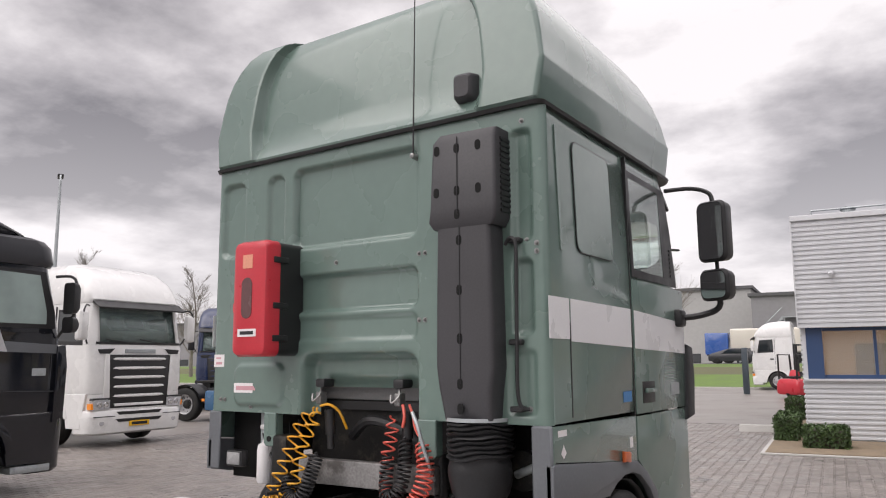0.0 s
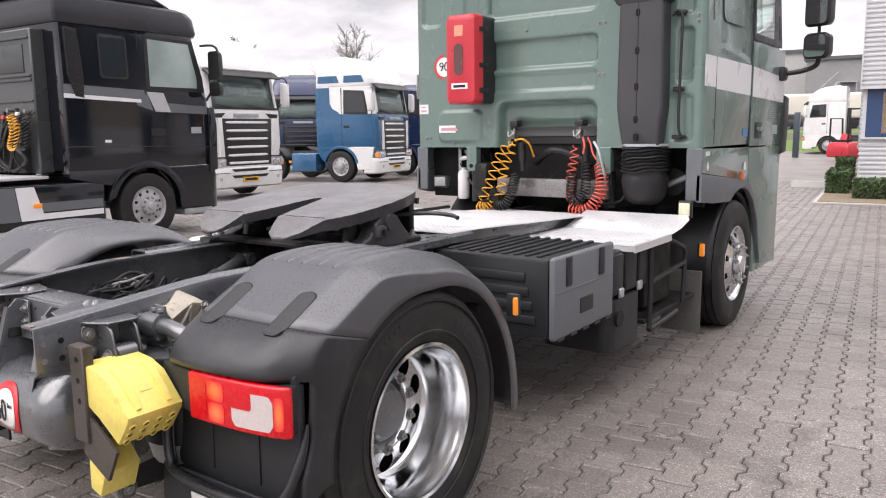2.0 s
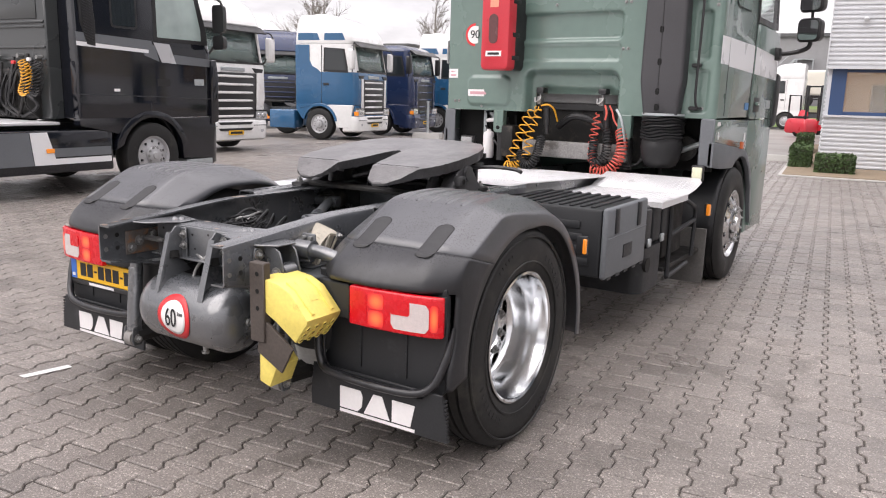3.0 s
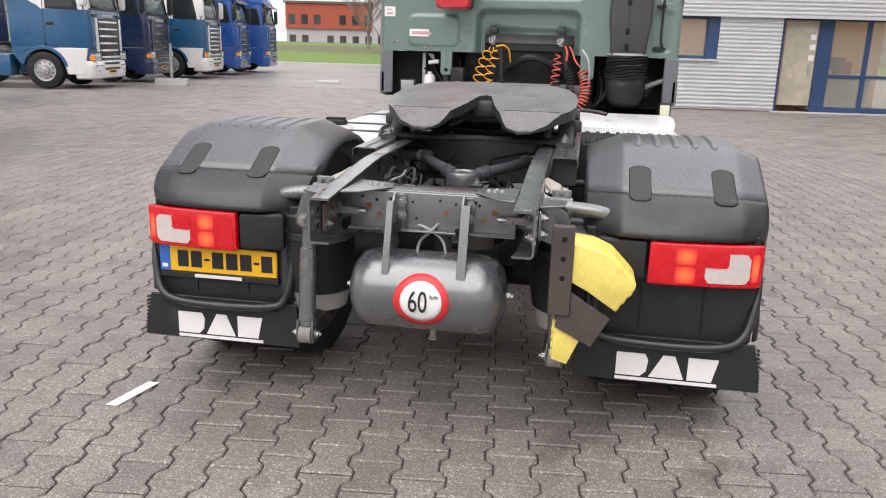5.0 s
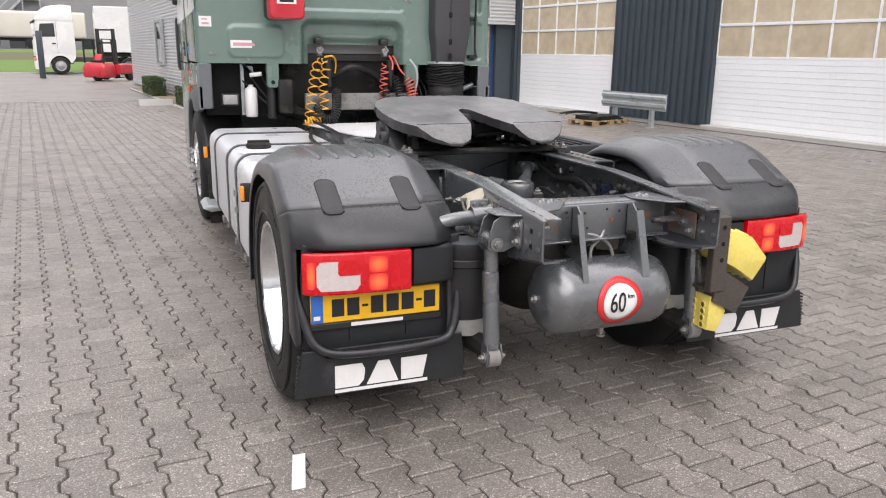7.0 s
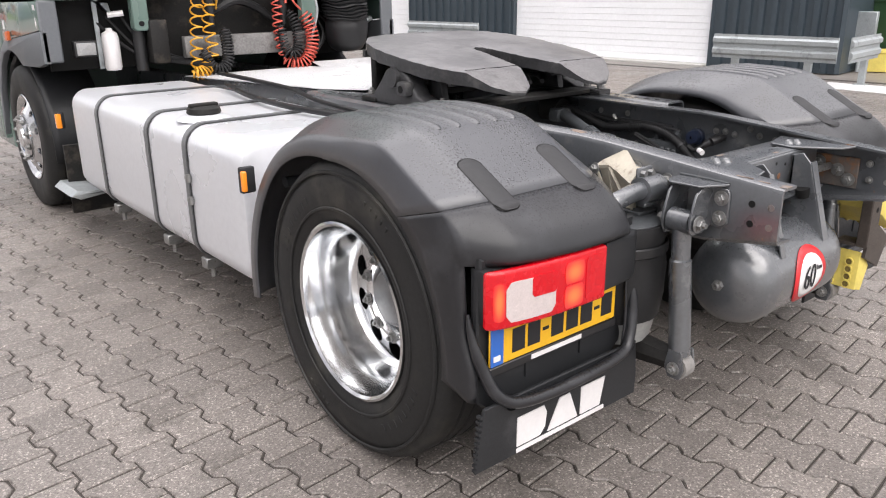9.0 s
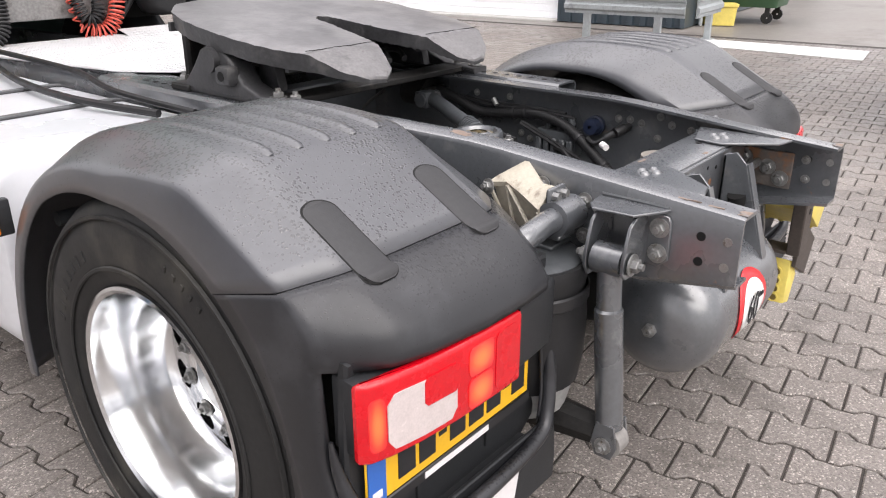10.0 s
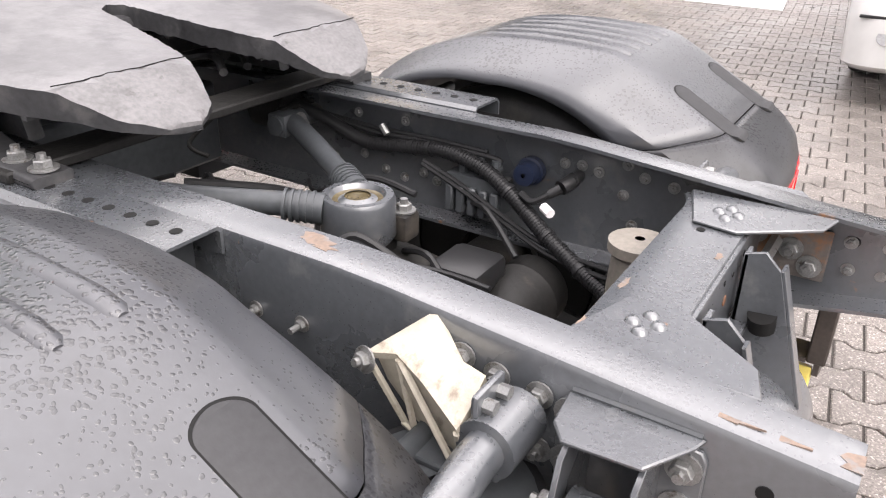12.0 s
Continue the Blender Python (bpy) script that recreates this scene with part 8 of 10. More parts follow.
# side doors, lockers and windows as proud panels with gaps between them
before = set(bpy.data.objects)
for s in (1, -1):
    def sp(name, pts, d0, d1, material, label="", bev=0.004, parent=None):
        b_ = B()
        prism(b_, pts, "x", *sorted((s * (SIDE + d0), s * (SIDE + d1))), bev, 2)
        return tp(name, b_, material, label, parent=parent)
    dr = sp("door", [(4.93, 1.41), (6.00 - 0.03, 1.41), (5.99, 1.80), (5.99, 2.22), (4.93, 2.22)], -0.002, 0.008, green, "green cab door")
    b = B(); prism(b, [(4.90, 1.40), (4.912, 1.40), (4.912, 2.98), (4.90, 2.98)], "x", *sorted((s * 1.222, s * (SIDE + 0.003)))); tp("door_gap", b, trim_black, parent=dr, smooth=False)
    b = B(); prism(b, [(3.99, 1.45), (4.0, 1.45), (4.0, 1.92), (3.99, 1.92)], "x", *sorted((s * 1.23, s * (SIDE + 0.0025)))); tp("locker_gap", b, trim_black, parent=dr, smooth=False)
    # the upper side leans in: window glass, frame and quarter pressing
    def up(name, pts, d0, d1, material, label="", bev=0.004, parent=None):
        b_ = B()
        n = len(pts)
        ins = lambda z: (z - 2.25) / 0.7 * 0.020 if z > 2.25 else 0.0
        lo = [(s * (SIDE + d0 - ins(z)), y, z) for y, z in pts]
        hi = [(s * (SIDE + d1 - ins(z)), y, z) for y, z in pts]
        loft(b_, [lo, hi])
        return tp(name, b_, material, label, parent=parent)
    for q_ in ([(4.94, 2.235), (5.86, 2.235), (5.86, 2.285), (4.94, 2.285)], [(4.94, 2.868), (5.72, 2.868), (5.71, 2.905), (4.94, 2.91)], [(4.94, 2.286), (4.985, 2.286), (4.985, 2.867), (4.94, 2.867)], [(5.585, 2.286), (5.86, 2.286), (5.80, 2.62), (5.725, 2.867), (5.585, 2.867)]):
        up("window_frame", q_, 0.001, 0.006, trim_black, parent=dr)
    up("side_glass", [(4.985, 2.285), (5.585, 2.285), (5.585, 2.868), (4.985, 2.868)], 0.0, 0.004, glass_green, "green tinted side window", parent=dr).visible_shadow = False
    for k in range(7):
        up("louvre", [(5.735, 2.30 + 0.03 * k), (5.79, 2.30 + 0.03 * k), (5.79, 2.315 + 0.03 * k), (5.735, 2.315 + 0.03 * k)], 0.006, 0.012, trim_black, parent=dr)
    rr_ = [(y, z) for y, z in rrect(4.11, 4.64, 2.29, 2.90, 0.06, 5)]
    # black ring painted as the thin shadow round the pressed panel
    up("pressed_frame", rr_, 0.0, 0.005, trim_black)
    up("pressed_panel", [(4.375 + (y - 4.375) * 0.978, 2.595 + (z - 2.595) * 0.982) for y, z in rr_], 0.004, 0.0075, green, "pressed green side panel")
    for y in (3.90,):
        up("pressed_bead", [(y, 2.28), (y + 0.03, 2.28), (y + 0.03, 2.93), (y, 2.93)], 0.0, 0.006, green)
    # white stripe stepping down along the side
    sp("stripe", [(3.745, 1.835), (3.985, 1.835), (3.985, 2.04), (3.745, 2.04)], 0.0005, 0.0025, white_stripe, "white foil stripe", 0.0)
    sp("stripe", [(4.005, 1.825), (4.895, 1.805), (4.895, 2.035), (4.005, 2.04)], 0.0005, 0.0025, white_stripe, "white foil stripe", 0.0)
    sp("stripe", [(4.935, 1.80), (5.985, 1.775), (5.985, 1.99), (4.935, 2.03)], 0.0085, 0.0105, white_stripe, "white foil stripe", 0.0, parent=dr)
    # handle, rubbing strip, badge bars
    b = B(); box(b, *sorted((s * (SIDE + 0.006), s * (SIDE + 0.012))), 5.04, 5.27, 1.47, 1.60, 0.004, 2); hd = tp("handle_recess", b, trim_black, parent=dr)
    b = B(); box(b, *sorted((s * (SIDE + 0.012), s * (SIDE + 0.032))), 5.07, 5.25, 1.53, 1.56, 0.006, 2); tp("door_handle", b, green, parent=dr)
    sp("emblem", [(4.72, 1.49), (4.86, 1.49), (4.86, 1.55), (4.72, 1.55)], 0.0005, 0.003, sticker_blue, "small blue sticker", 0.0)
    sp("badge", [(5.62, 1.50), (5.80, 1.50), (5.80, 1.58), (5.62, 1.58)], 0.0085, 0.011, galv, "plain metal badge", 0.0, parent=dr)
    for k in range(9):
        sp("wind_louvre", [(5.50, 1.60 + 0.018 * k), (5.74, 1.60 + 0.018 * k), (5.74, 1.607 + 0.018 * k), (5.50, 1.607 + 0.018 * k)], 0.008, 0.0095, green, "", 0.0, parent=dr)
    b = B(); prism(b, [(5.93, 1.32), (6.10, 1.34), (6.14, 1.60), (6.12, 1.82), (5.99, 1.84), (5.95, 1.60)], "x", *sorted((s * 1.19, s * 1.275)), 0.012, 2); tp("wind_deflector", b, black_plastic, "black corner wind deflector")
    # lower body: locker panel, grey wheel arch, entry and bumper
    lp = sp("locker_panel", [(3.75, 1.245), (3.77, 1.255), (4.90, 1.145), (4.90, 1.405), (3.75, 1.42)], -0.02, 0.006, green, "green lower locker panel")
    sp("entry_panel", [(4.925, 1.15), (5.06, 1.06), (5.24, 0.93), (5.37, 0.64), (5.41, 0.40), (5.95, 0.35), (5.98, 1.40), (4.925, 1.40)], -0.03, 0.006, green, "green entry panel")
    arch = []
    for k in range(13):
        a = radians(8 + 150 * k / 12)
        arch.append((FRONT_Y + 0.60 * math.cos(a), HUB_Z + 0.60 * math.sin(a)))
    arch = [(y, z) for y, z in arch if y > 3.76]
    sp("wheel_arch", [(5.41, 0.42), (5.365, 0.65), (5.235, 0.935), (5.06, 1.065), (4.90, 1.145), (3.76, 1.25), (3.735, 1.24), (3.735, 1.06), (4.02, 1.03)] + [(y, z) for y, z in arch[::-1] if z > 1.0 and y < 5.0] + [(5.10, 0.965), (5.25, 0.79), (5.32, 0.58)], -0.03, 0.010, grey_plastic, "grey plastic wheel arch")
    b = B(); box(b, *sorted((s * 1.14, s * 1.248)), 3.735, 3.77, 1.062, 1.425, 0.01, 1); tp("arch_edge", b, grey_plastic)
    sp("arch_marker", [(4.64, 1.165), (4.74, 1.155), (4.74, 1.215), (4.64, 1.225)], 0.008, 0.03, mat("red_orange_marker", (0.60, 0.12, 0.03), 0.25, coat=0.4) if "red_orange_marker" not in MATS else MATS["red_orange_marker"], "orange marker lamp", 0.006)
    sp("label", [(3.80, 1.37), (3.90, 1.37), (3.90, 1.40), (3.80, 1.40)], 0.0065, 0.008, sticker_white, "", 0.0, parent=lp)
    sp("label", [(3.83, 1.29), (3.86, 1.265), (3.89, 1.29), (3.86, 1.33)], 0.0065, 0.008, sticker_white, "", 0.0, parent=lp)
    sp("label", [(4.78, 1.23), (4.83, 1.23), (4.83, 1.29), (4.78, 1.29)], 0.0065, 0.008, sticker_white, "", 0.0, parent=lp)
    # two mirrors on one bowed arm
    b = B()
    tube(b, smooth_path([(s * 1.22, 5.80, 2.93), (s * 1.38, 5.92, 2.95), (s * 1.50, 5.93, 2.90), (s * 1.52, 5.92, 2.80)], 4), 0.016, 8)
    tube(b, smooth_path([(s * 1.25, 5.86, 2.02), (s * 1.40, 5.93, 2.04), (s * 1.52, 5.94, 2.09), (s * 1.53, 5.93, 2.2)], 4), 0.022, 8)
    tube(b, [(s * 1.52, 5.92, 2.80), (s * 1.53, 5.93, 2.2)], 0.014, 8)
    box(b, *sorted((s * 1.21, s * 1.30)), 5.78, 5.92, 1.96, 2.08, 0.02, 2)
    mr_ = tp("mirror_arm", b, trim_black, "black mirror arm")
    for z0, z1, w in ((2.40, 2.83, 0.115), (2.13, 2.35, 0.115)):
        b = B(); loft(b, [[(s * 1.54 + x, y, z) for x, z in rrect(-w + i, w - i, z0 + i, z1 - i, 0.05, 5)] for y, i in ((5.83, 0.012), (5.85, 0.0), (5.93, 0.01), (5.98, 0.05))]); mh = tp("mirror_housing", b, trim_black, parent=mr_)
        toe = Matrix.Translation((s * 1.54, 5.9, 0)) @ Matrix.Rotation(radians(-21 * s), 4, "Z") @ Matrix.Translation((-s * 1.54, -5.9, 0))
        mh.matrix_local = toe
        b = B(); loft(b, [[(s * 1.54 + x, y, z) for x, z in rrect(-w + 0.02, w - 0.02, z0 + 0.02, z1 - 0.02, 0.04, 5)] for y in (5.8295, 5.826)]); tp("mirror_glass", b, chrome, parent=mr_).matrix_local = toe
# the left side starts further ahead, as the cab stands askew
for o in set(bpy.data.objects) - before:
    if o.type == "MESH":
        for v in o.data.vertices:
            if v.co.x < -1.0 and v.co.y < 3.985:
                v.co.y = 3.985 - (3.985 - v.co.y) * 0.50
# front: grille, bumper (never faced by the camera, but closing the body)
b = B(); loft(b, [[(x, y, z) for x, y, _ in cab_ring(0, 1.22, 5.30, 6.06, 0.20, 0.02, 4)] for z in (0.34, 0.40, 0.95, 1.0)]); tp("bumper", b, green, "green front bumper")
b = B(); box(b, -0.95, 0.95, 6.0, 6.05, 1.05, 2.05, 0.02, 2); tp("grille", b, trim_black, "dark front grille")
b = B(); box(b, -1.15, 1.15, 4.95, 5.9, 1.005, 1.42, 0.02, 1); tp("engine_cover", b, grime)

# dark engine bay and what hangs in the opening behind the cab
b = B(); box(b, -0.55, 0.60, 4.06, 5.3, 1.02, 1.72, 0.04, 2); tp("engine", b, grime, "dark grimy engine under the cab")
# black sheets painting the unlit depth under the cab
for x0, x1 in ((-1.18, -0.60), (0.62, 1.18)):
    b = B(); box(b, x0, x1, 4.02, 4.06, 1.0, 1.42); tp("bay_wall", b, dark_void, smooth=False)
b = B(); box(b, -0.40, 0.55, 3.80, 3.86, 1.045, 1.185, 0.008, 2); tp("cross_beam", b, dirty_alloy, "bare alloy cross beam behind the cab")
b = B(); cyl(b, (-0.32, 4.0, 1.66), (0.40, 4.0, 1.66), 0.05, seg=18); tp("cab_tube", b, green)
b = B(); tube(b, smooth_path([(-0.15, 3.99, 1.30), (0.02, 3.93, 1.40), (0.20, 3.97, 1.36), (0.33, 3.99, 1.28)]), 0.03, 8); tp("hose", b, hose_rubber)
for x0, x1 in ((-0.71, -0.61), (0.47, 0.585)):
    b = B(); prism(b, [(x0, 1.43), (x1, 1.43), (x1, 1.25), (x1 - 0.02, 1.23), (x0 + 0.02, 1.23), (x0, 1.25)], "y", cb(x0) - 0.02, cb(x0) + 0.05, 0.006, 1); fo = tp("cab_foot", b, green, "green cab mounting foot")
    b = B(); cyl(b, ((x0 + x1) / 2, cb(x0) - 0.024, 1.275), ((x0 + x1) / 2, cb(x0) - 0.016, 1.275), 0.017, seg=14); tp("hole", b, dark_void, parent=fo)
    b = B(); cyl(b, ((x0 + x1) / 2, CB + 0.03, 0.98), ((x0 + x1) / 2, CB + 0.03, 1.25), 0.04, seg=14); tp("cab_damper", b, trim_black)
b = B(); box(b, -0.62, -0.50, 3.80, 3.95, 1.02, 1.30, 0.02, 2); tp("cab_lift_pump", b, grime)
b = B(); lathe(b, [(0.01, 0.985), (0.045, 0.99), (0.052, 1.01), (0.052, 1.19), (0.046, 1.22), (0.02, 1.235), (0.02, 1.25), (0.001, 1.252)], (-0.825, 3.955, 0), "z", 20); tp("fluid_bottle", b, sticker_white, "white fluid bottle")
b = B(); prism(b, [(-0.90, 1.0), (-0.872, 1.0), (-0.872, 1.40), (-0.80, 1.40), (-0.785, 1.32), (-0.865, 1.42), (-0.90, 1.42)], "y", 3.985, 3.995); tp("bottle_bracket", b, galv, smooth=False)
b = B(); tube(b, [(-0.83, 3.93, 1.33), (-0.74, 3.90, 1.34)], 0.018, 8); tp("pale_hose_end", b, sticker_white)
for k in range(5):
    cable([(-0.9 + 0.08 * k, 4.0, 1.30 + 0.02 * k), (-0.7 + 0.05 * k, 3.92, 1.10), (-0.5 + 0.04 * k, 3.85, 1.03), (-0.35, 3.5, 1.02)], 0.010, hose_rubber, name="hose")
for k in range(4):
    cable([(0.62 + 0.03 * k, 4.0, 1.34), (0.66 + 0.04 * k, 3.88, 1.15 + 0.03 * k), (0.62, 3.85, 1.03), (0.50, 3.75, 1.02)], 0.009, hose_rubber, name="hose")
b = B(); cyl(b, (1.17, 3.92, 1.25), (0.95, 3.95, 1.16), 0.022, seg=12); tp("pipe_end", b, galv, "short pale pipe end")
b = B(); cyl(b, (0.98, 3.95, 1.18), (0.98, 4.1, 1.18), 0.10, seg=18); tp("fan_housing", b, grime)

# ---------------------------------------------------------------- air intake
b = B()
loft(b, [[(x, y, 2.395) for x, y in rrect(0.665, 1.015, 3.62, 3.86, 0.02, 3)], [(x, y, 2.43) for x, y in rrect(0.645, 1.040, 3.605, 3.86, 0.02, 3)], [(x, y, 2.50) for x, y in rrect(0.655, 1.042, 3.605, 3.86, 0.02, 3)], [(x, y, 2.84) for x, y in rrect(0.672, 1.042, 3.605, 3.86, 0.02, 3)], [(x, y, 2.885) for x, y in rrect(0.70, 1.042, 3.625, 3.86, 0.02, 3)]])
sn = tp("air_intake", b, snorkel_mat, "dark moulded air intake on the cab's back")
b = B()
loft(b, [[(x, y, z) for x, y in rrect(0.842 - w, 0.842 + w, 3.62 + d, 3.86, 0.025, 3)] for z, w, d in ((1.445, 0.135, 0.03), (1.60, 0.150, 0.0), (1.70, 0.165, 0.0), (2.0, 0.162, 0.0), (2.40, 0.155, 0.0))])
tp("intake_duct", b, snorkel_mat, parent=sn)
for x, z in ((0.672, 2.80), (0.79, 2.80), (0.915, 2.80), (0.668, 2.58), (0.79, 2.58), (0.915, 2.58), (0.79, 2.46), (0.79, 2.33), (0.79, 2.08), (0.79, 1.84), (0.79, 1.62), (0.79, 1.50)):
    b = B(); yy = 3.603 if z > 2.42 else 3.619; x += 0.032; prism(b, rrect(x - 0.016, x + 0.016, z - 0.026, z + 0.026, 0.015, 3), "y", yy, yy + 0.006); tp("slot", b, dark_void, parent=sn)
b = B(); box(b, 0.8235, 0.8265, 3.6005, 3.606, 2.46, 2.86); box(b, 0.8235, 0.8265, 3.6165, 3.622, 1.62, 2.40); tp("mould_line", b, trim_black, parent=sn, smooth=False)
b = B()
for k in range(14):
    box(b, 1.041, 1.049, 3.66, 3.84, 2.46 + k * 0.028, 2.475 + k * 0.028)
tp("intake_grille", b, trim_black, parent=sn, smooth=False)
b = B()
prof = []
for k in range(8):
    z = 1.43 - k * 0.0225
    prof += [(0.166 + 0.004 * (k % 3), z), (0.166 + 0.003 * (k % 2), z - 0.008), (0.153, z - 0.016)]
prof += [(0.150, 1.245), (0.158, 1.225), (0.160, 1.19), (0.155, 1.14), (0.143, 1.09), (0.120, 1.05), (0.085, 1.03), (0.02, 1.025)]
lathe(b, [(r, z) for r, z in prof], (0.842, 3.775, 0), "z", 40)
for v in b.verts:
    # the sleeve hangs in uneven gathers
    a_ = math.atan2(v.co.y - 3.775, v.co.x - 0.842)
    if 1.15 < v.co.z < 1.425:
        v.co.z += 0.010 * math.sin(2 * a_ + 7 * v.co.z) + 0.005 * math.sin(5 * a_ + 40 * v.co.z)
        k_ = 1 + 0.022 * math.sin(3 * a_ + 23 * v.co.z) + 0.012 * math.sin(7 * a_ - 31 * v.co.z)
        v.co.x, v.co.y = 0.842 + (v.co.x - 0.842) * k_, 3.775 + (v.co.y - 3.775) * k_
tp("bellows", b, bellow_mat, "black rubber bellows below the intake", parent=sn)
b = B(); lathe(b, [(0.157, 1.437), (0.171, 1.437), (0.171, 1.455), (0.157, 1.455)], (0.842, 3.775, 0), "z", 30); tp("hose_clip", b, galv, parent=sn)
b = B()
tube(b, smooth_path([(1.03, 3.72, 2.30), (1.06, 3.71, 2.33), (1.09, 3.71, 2.31), (1.095, 3.71, 2.2), (1.09, 3.71, 1.8), (1.09, 3.71, 1.58), (1.105, 3.72, 1.51), (1.13, 3.75, 1.50)], 5), 0.0095, 8)
tp("grab_rail", b, trim_black, "thin black pipe beside the intake")
for z in (2.32, 1.82, 1.5):
    b = B(); box(b, 1.04, 1.11, 3.715, 3.77, z - 0.014, z + 0.014, 0.006, 1); tp("pipe_bracket", b, trim_black)
for x, z in ((1.13, 2.32), (1.19, 2.30), (1.19, 2.26), (1.13, 1.50), (1.12, 2.93), (-1.14, 1.50), (-1.10, 1.50), (-0.85, 1.46), (0.47, 2.31), (0.51, 2.31), (0.47, 1.95), (0.51, 1.95), (-0.14, 2.31)):
    bolt(truck, (x, back_y(x, z) - 0.001, z), (0, -1, 0), 0.7, "screw")

# fire extinguisher case
b = B(); loft(b, [[(x, y, z) for x, z in rrect(-0.715 + i, -0.435 - i, 1.765 + i, 2.445 - i, 0.04, 5)] for y, i in ((3.655, 0.0), (3.575, 0.0), (3.548, 0.012), (3.540, 0.03))])
eb = tp("extinguisher_case", b, red_paint, "red plastic fire extinguisher case")
b = B(); loft(b, [[(x, y, z) for x, z in rrect(-0.71, -0.44, 1.77, 2.44, 0.04, 5)] for y in (3.657, 3.855)]); tp("case_body", b, trim_black, parent=eb)
b = B(); loft(b, [[(x, y, z) for x, z in rrect(-0.63, -0.545, 1.985, 2.225, 0.042, 6)] for y in (3.5395, 3.537)]); tp("window", b, mat("smoked_window", (0.10, 0.035, 0.035), 0.25, coat=0.3), parent=eb)
b = B(); box(b, -0.625, -0.545, 3.5375, 3.541, 2.28, 2.36); tp("pictogram", b, mat("pale_red_sticker", (0.70, 0.30, 0.20), 0.5), parent=eb, smooth=False)
b = B(); box(b, -0.655, -0.505, 3.5375, 3.541, 1.88, 1.925); tp("name_label", b, sticker_white, parent=eb, smooth=False)
b = B(); box(b, -0.635, -0.525, 3.5365, 3.5385, 1.892, 1.912); tp("bar", b, ink, parent=eb, smooth=False)
for z in (2.33, 2.06, 1.87):
    b = B(); box(b, -0.443, -0.426, 3.60, 3.72, z - 0.018, z + 0.018, 0.005, 2); tp("catch", b, trim_black, parent=eb)
# speed disc and stickers on the back wall
b = B(); lathe(b, [(0.0005, 0.003), (0.10, 0.003), (0.10, 0.0)], (-0.945, cb(-0.945) + 0.003, 2.085), "y", 36, -1); s9 = tp("speed_sign", b, sign_red, "round speed sticker with a red rim")
b = B(); lathe(b, [(0.0005, 0.0045), (0.078, 0.0045), (0.078, 0.002)], (-0.945, cb(-0.945) + 0.003, 2.085), "y", 36, -1); tp("sign_face", b, sign_white, parent=s9)
writing("sign_number", "90", 0.10, ink, s9, pose(-0.945, cb(-0.945) - 0.003, 2.085, 90, 0, 0))
for x0, x1, z0, z1 in ((-1.215, -1.12, 1.705, 1.785), (-0.985, -0.775, 1.545, 1.605)):
    yy = back_y((x0 + x1) / 2, (z0 + z1) / 2)
    b = B(); box(b, x0, x1, yy - 0.003, yy + 0.02, z0, z1); st = tp("sticker", b, sticker_white, "small white sticker with red bars", smooth=False)
    b = B(); box(b, x0 + 0.02, x1 - 0.02, yy - 0.0045, yy - 0.002, z0 + 0.016, z0 + 0.032); box(b, x0 + 0.02, x1 - 0.03, yy - 0.0045, yy - 0.002, z1 - 0.028, z1 - 0.018); tp("bar", b, sticker_red, parent=st, smooth=False)

# ---------------------------------------------------------------- coiled air and electric lines


def coil(pts, r, turns, wire, material, name, label, start=0.0, taper=0.15):
    # they hang down onto the plates
    path = smooth_path([(x, y, z - 0.075 * max(0.0, 1.32 - z) / 0.28) for x, y, z in pts], 24)
    n = turns * 12
    L = [0.0]
    for a, c in zip(path, path[1:]):
        L.append(L[-1] + (c - a).length)
    out = []
    up_ = None
    for k in range(n + 1):
        t = L[-1] * k / n
        i = min(len(path) - 2, max(j for j in range(len(L)) if L[j] <= t + 1e-9))
        f = (t - L[i]) / max(1e-9, L[i + 1] - L[i])
        p = path[i].lerp(path[i + 1], f)
        d = (path[i + 1] - path[i]).normalized()
        if up_ is None:
            up_ = d.orthogonal().normalized()
        up_ = (up_ - d * up_.dot(d)).normalized()
        side = d.cross(up_)
        a = 2 * math.pi * turns * k / n
        q = r * min(1.0, (k / n) / taper + 0.15, (1 - k / n) / taper + 0.15)
        out.append(p + q * (math.cos(a) * up_ + math.sin(a) * side))
    b_ = B()
    tube(b_, out, wire, 6)
    return tp(name, b_, material, label)


def hooks(x):
    b_ = B()
    tube(b_, smooth_path([(x, 3.88, 1.60), (x, 3.84, 1.58), (x + 0.02, 3.80, 1.54), (x - 0.02, 3.79, 1.51), (x - 0.03, 3.80, 1.55)], 4), 0.007, 6)
    box(b_, x - 0.02, x + 0.02, 3.81, 3.87, 1.49, 1.56, 0.006, 1)
    hk = tp("hose_hook", b_, zinc, "steel hose hook")
    b_ = B(); box(b_, x - 0.035, x + 0.035, 3.82, 3.92, 1.585, 1.635, 0.012, 2); tp("hook_base", b_, trim_black, parent=hk)


hooks(-0.265)
hooks(0.30)
coil([(-0.275, 3.80, 1.47), (-0.33, 3.73, 1.36), (-0.365, 3.68, 1.24), (-0.41, 3.62, 1.10), (-0.43, 3.60, 1.04)], 0.038, 8, 0.0055, yellow_hose, "coiled_hose", "yellow coiled air hose")
coil([(-0.25, 3.80, 1.47), (-0.235, 3.74, 1.39), (-0.275, 3.70, 1.28), (-0.275, 3.66, 1.16), (-0.305, 3.63, 1.06)], 0.036, 8, 0.0055, yellow_hose, "coiled_hose", "yellow coiled air hose")
coil([(-0.455, 3.60, 1.045), (-0.41, 3.59, 1.04), (-0.37, 3.60, 1.05), (-0.33, 3.62, 1.08)], 0.040, 7, 0.0055, yellow_hose, "coiled_hose", "yellow coiled air hose")
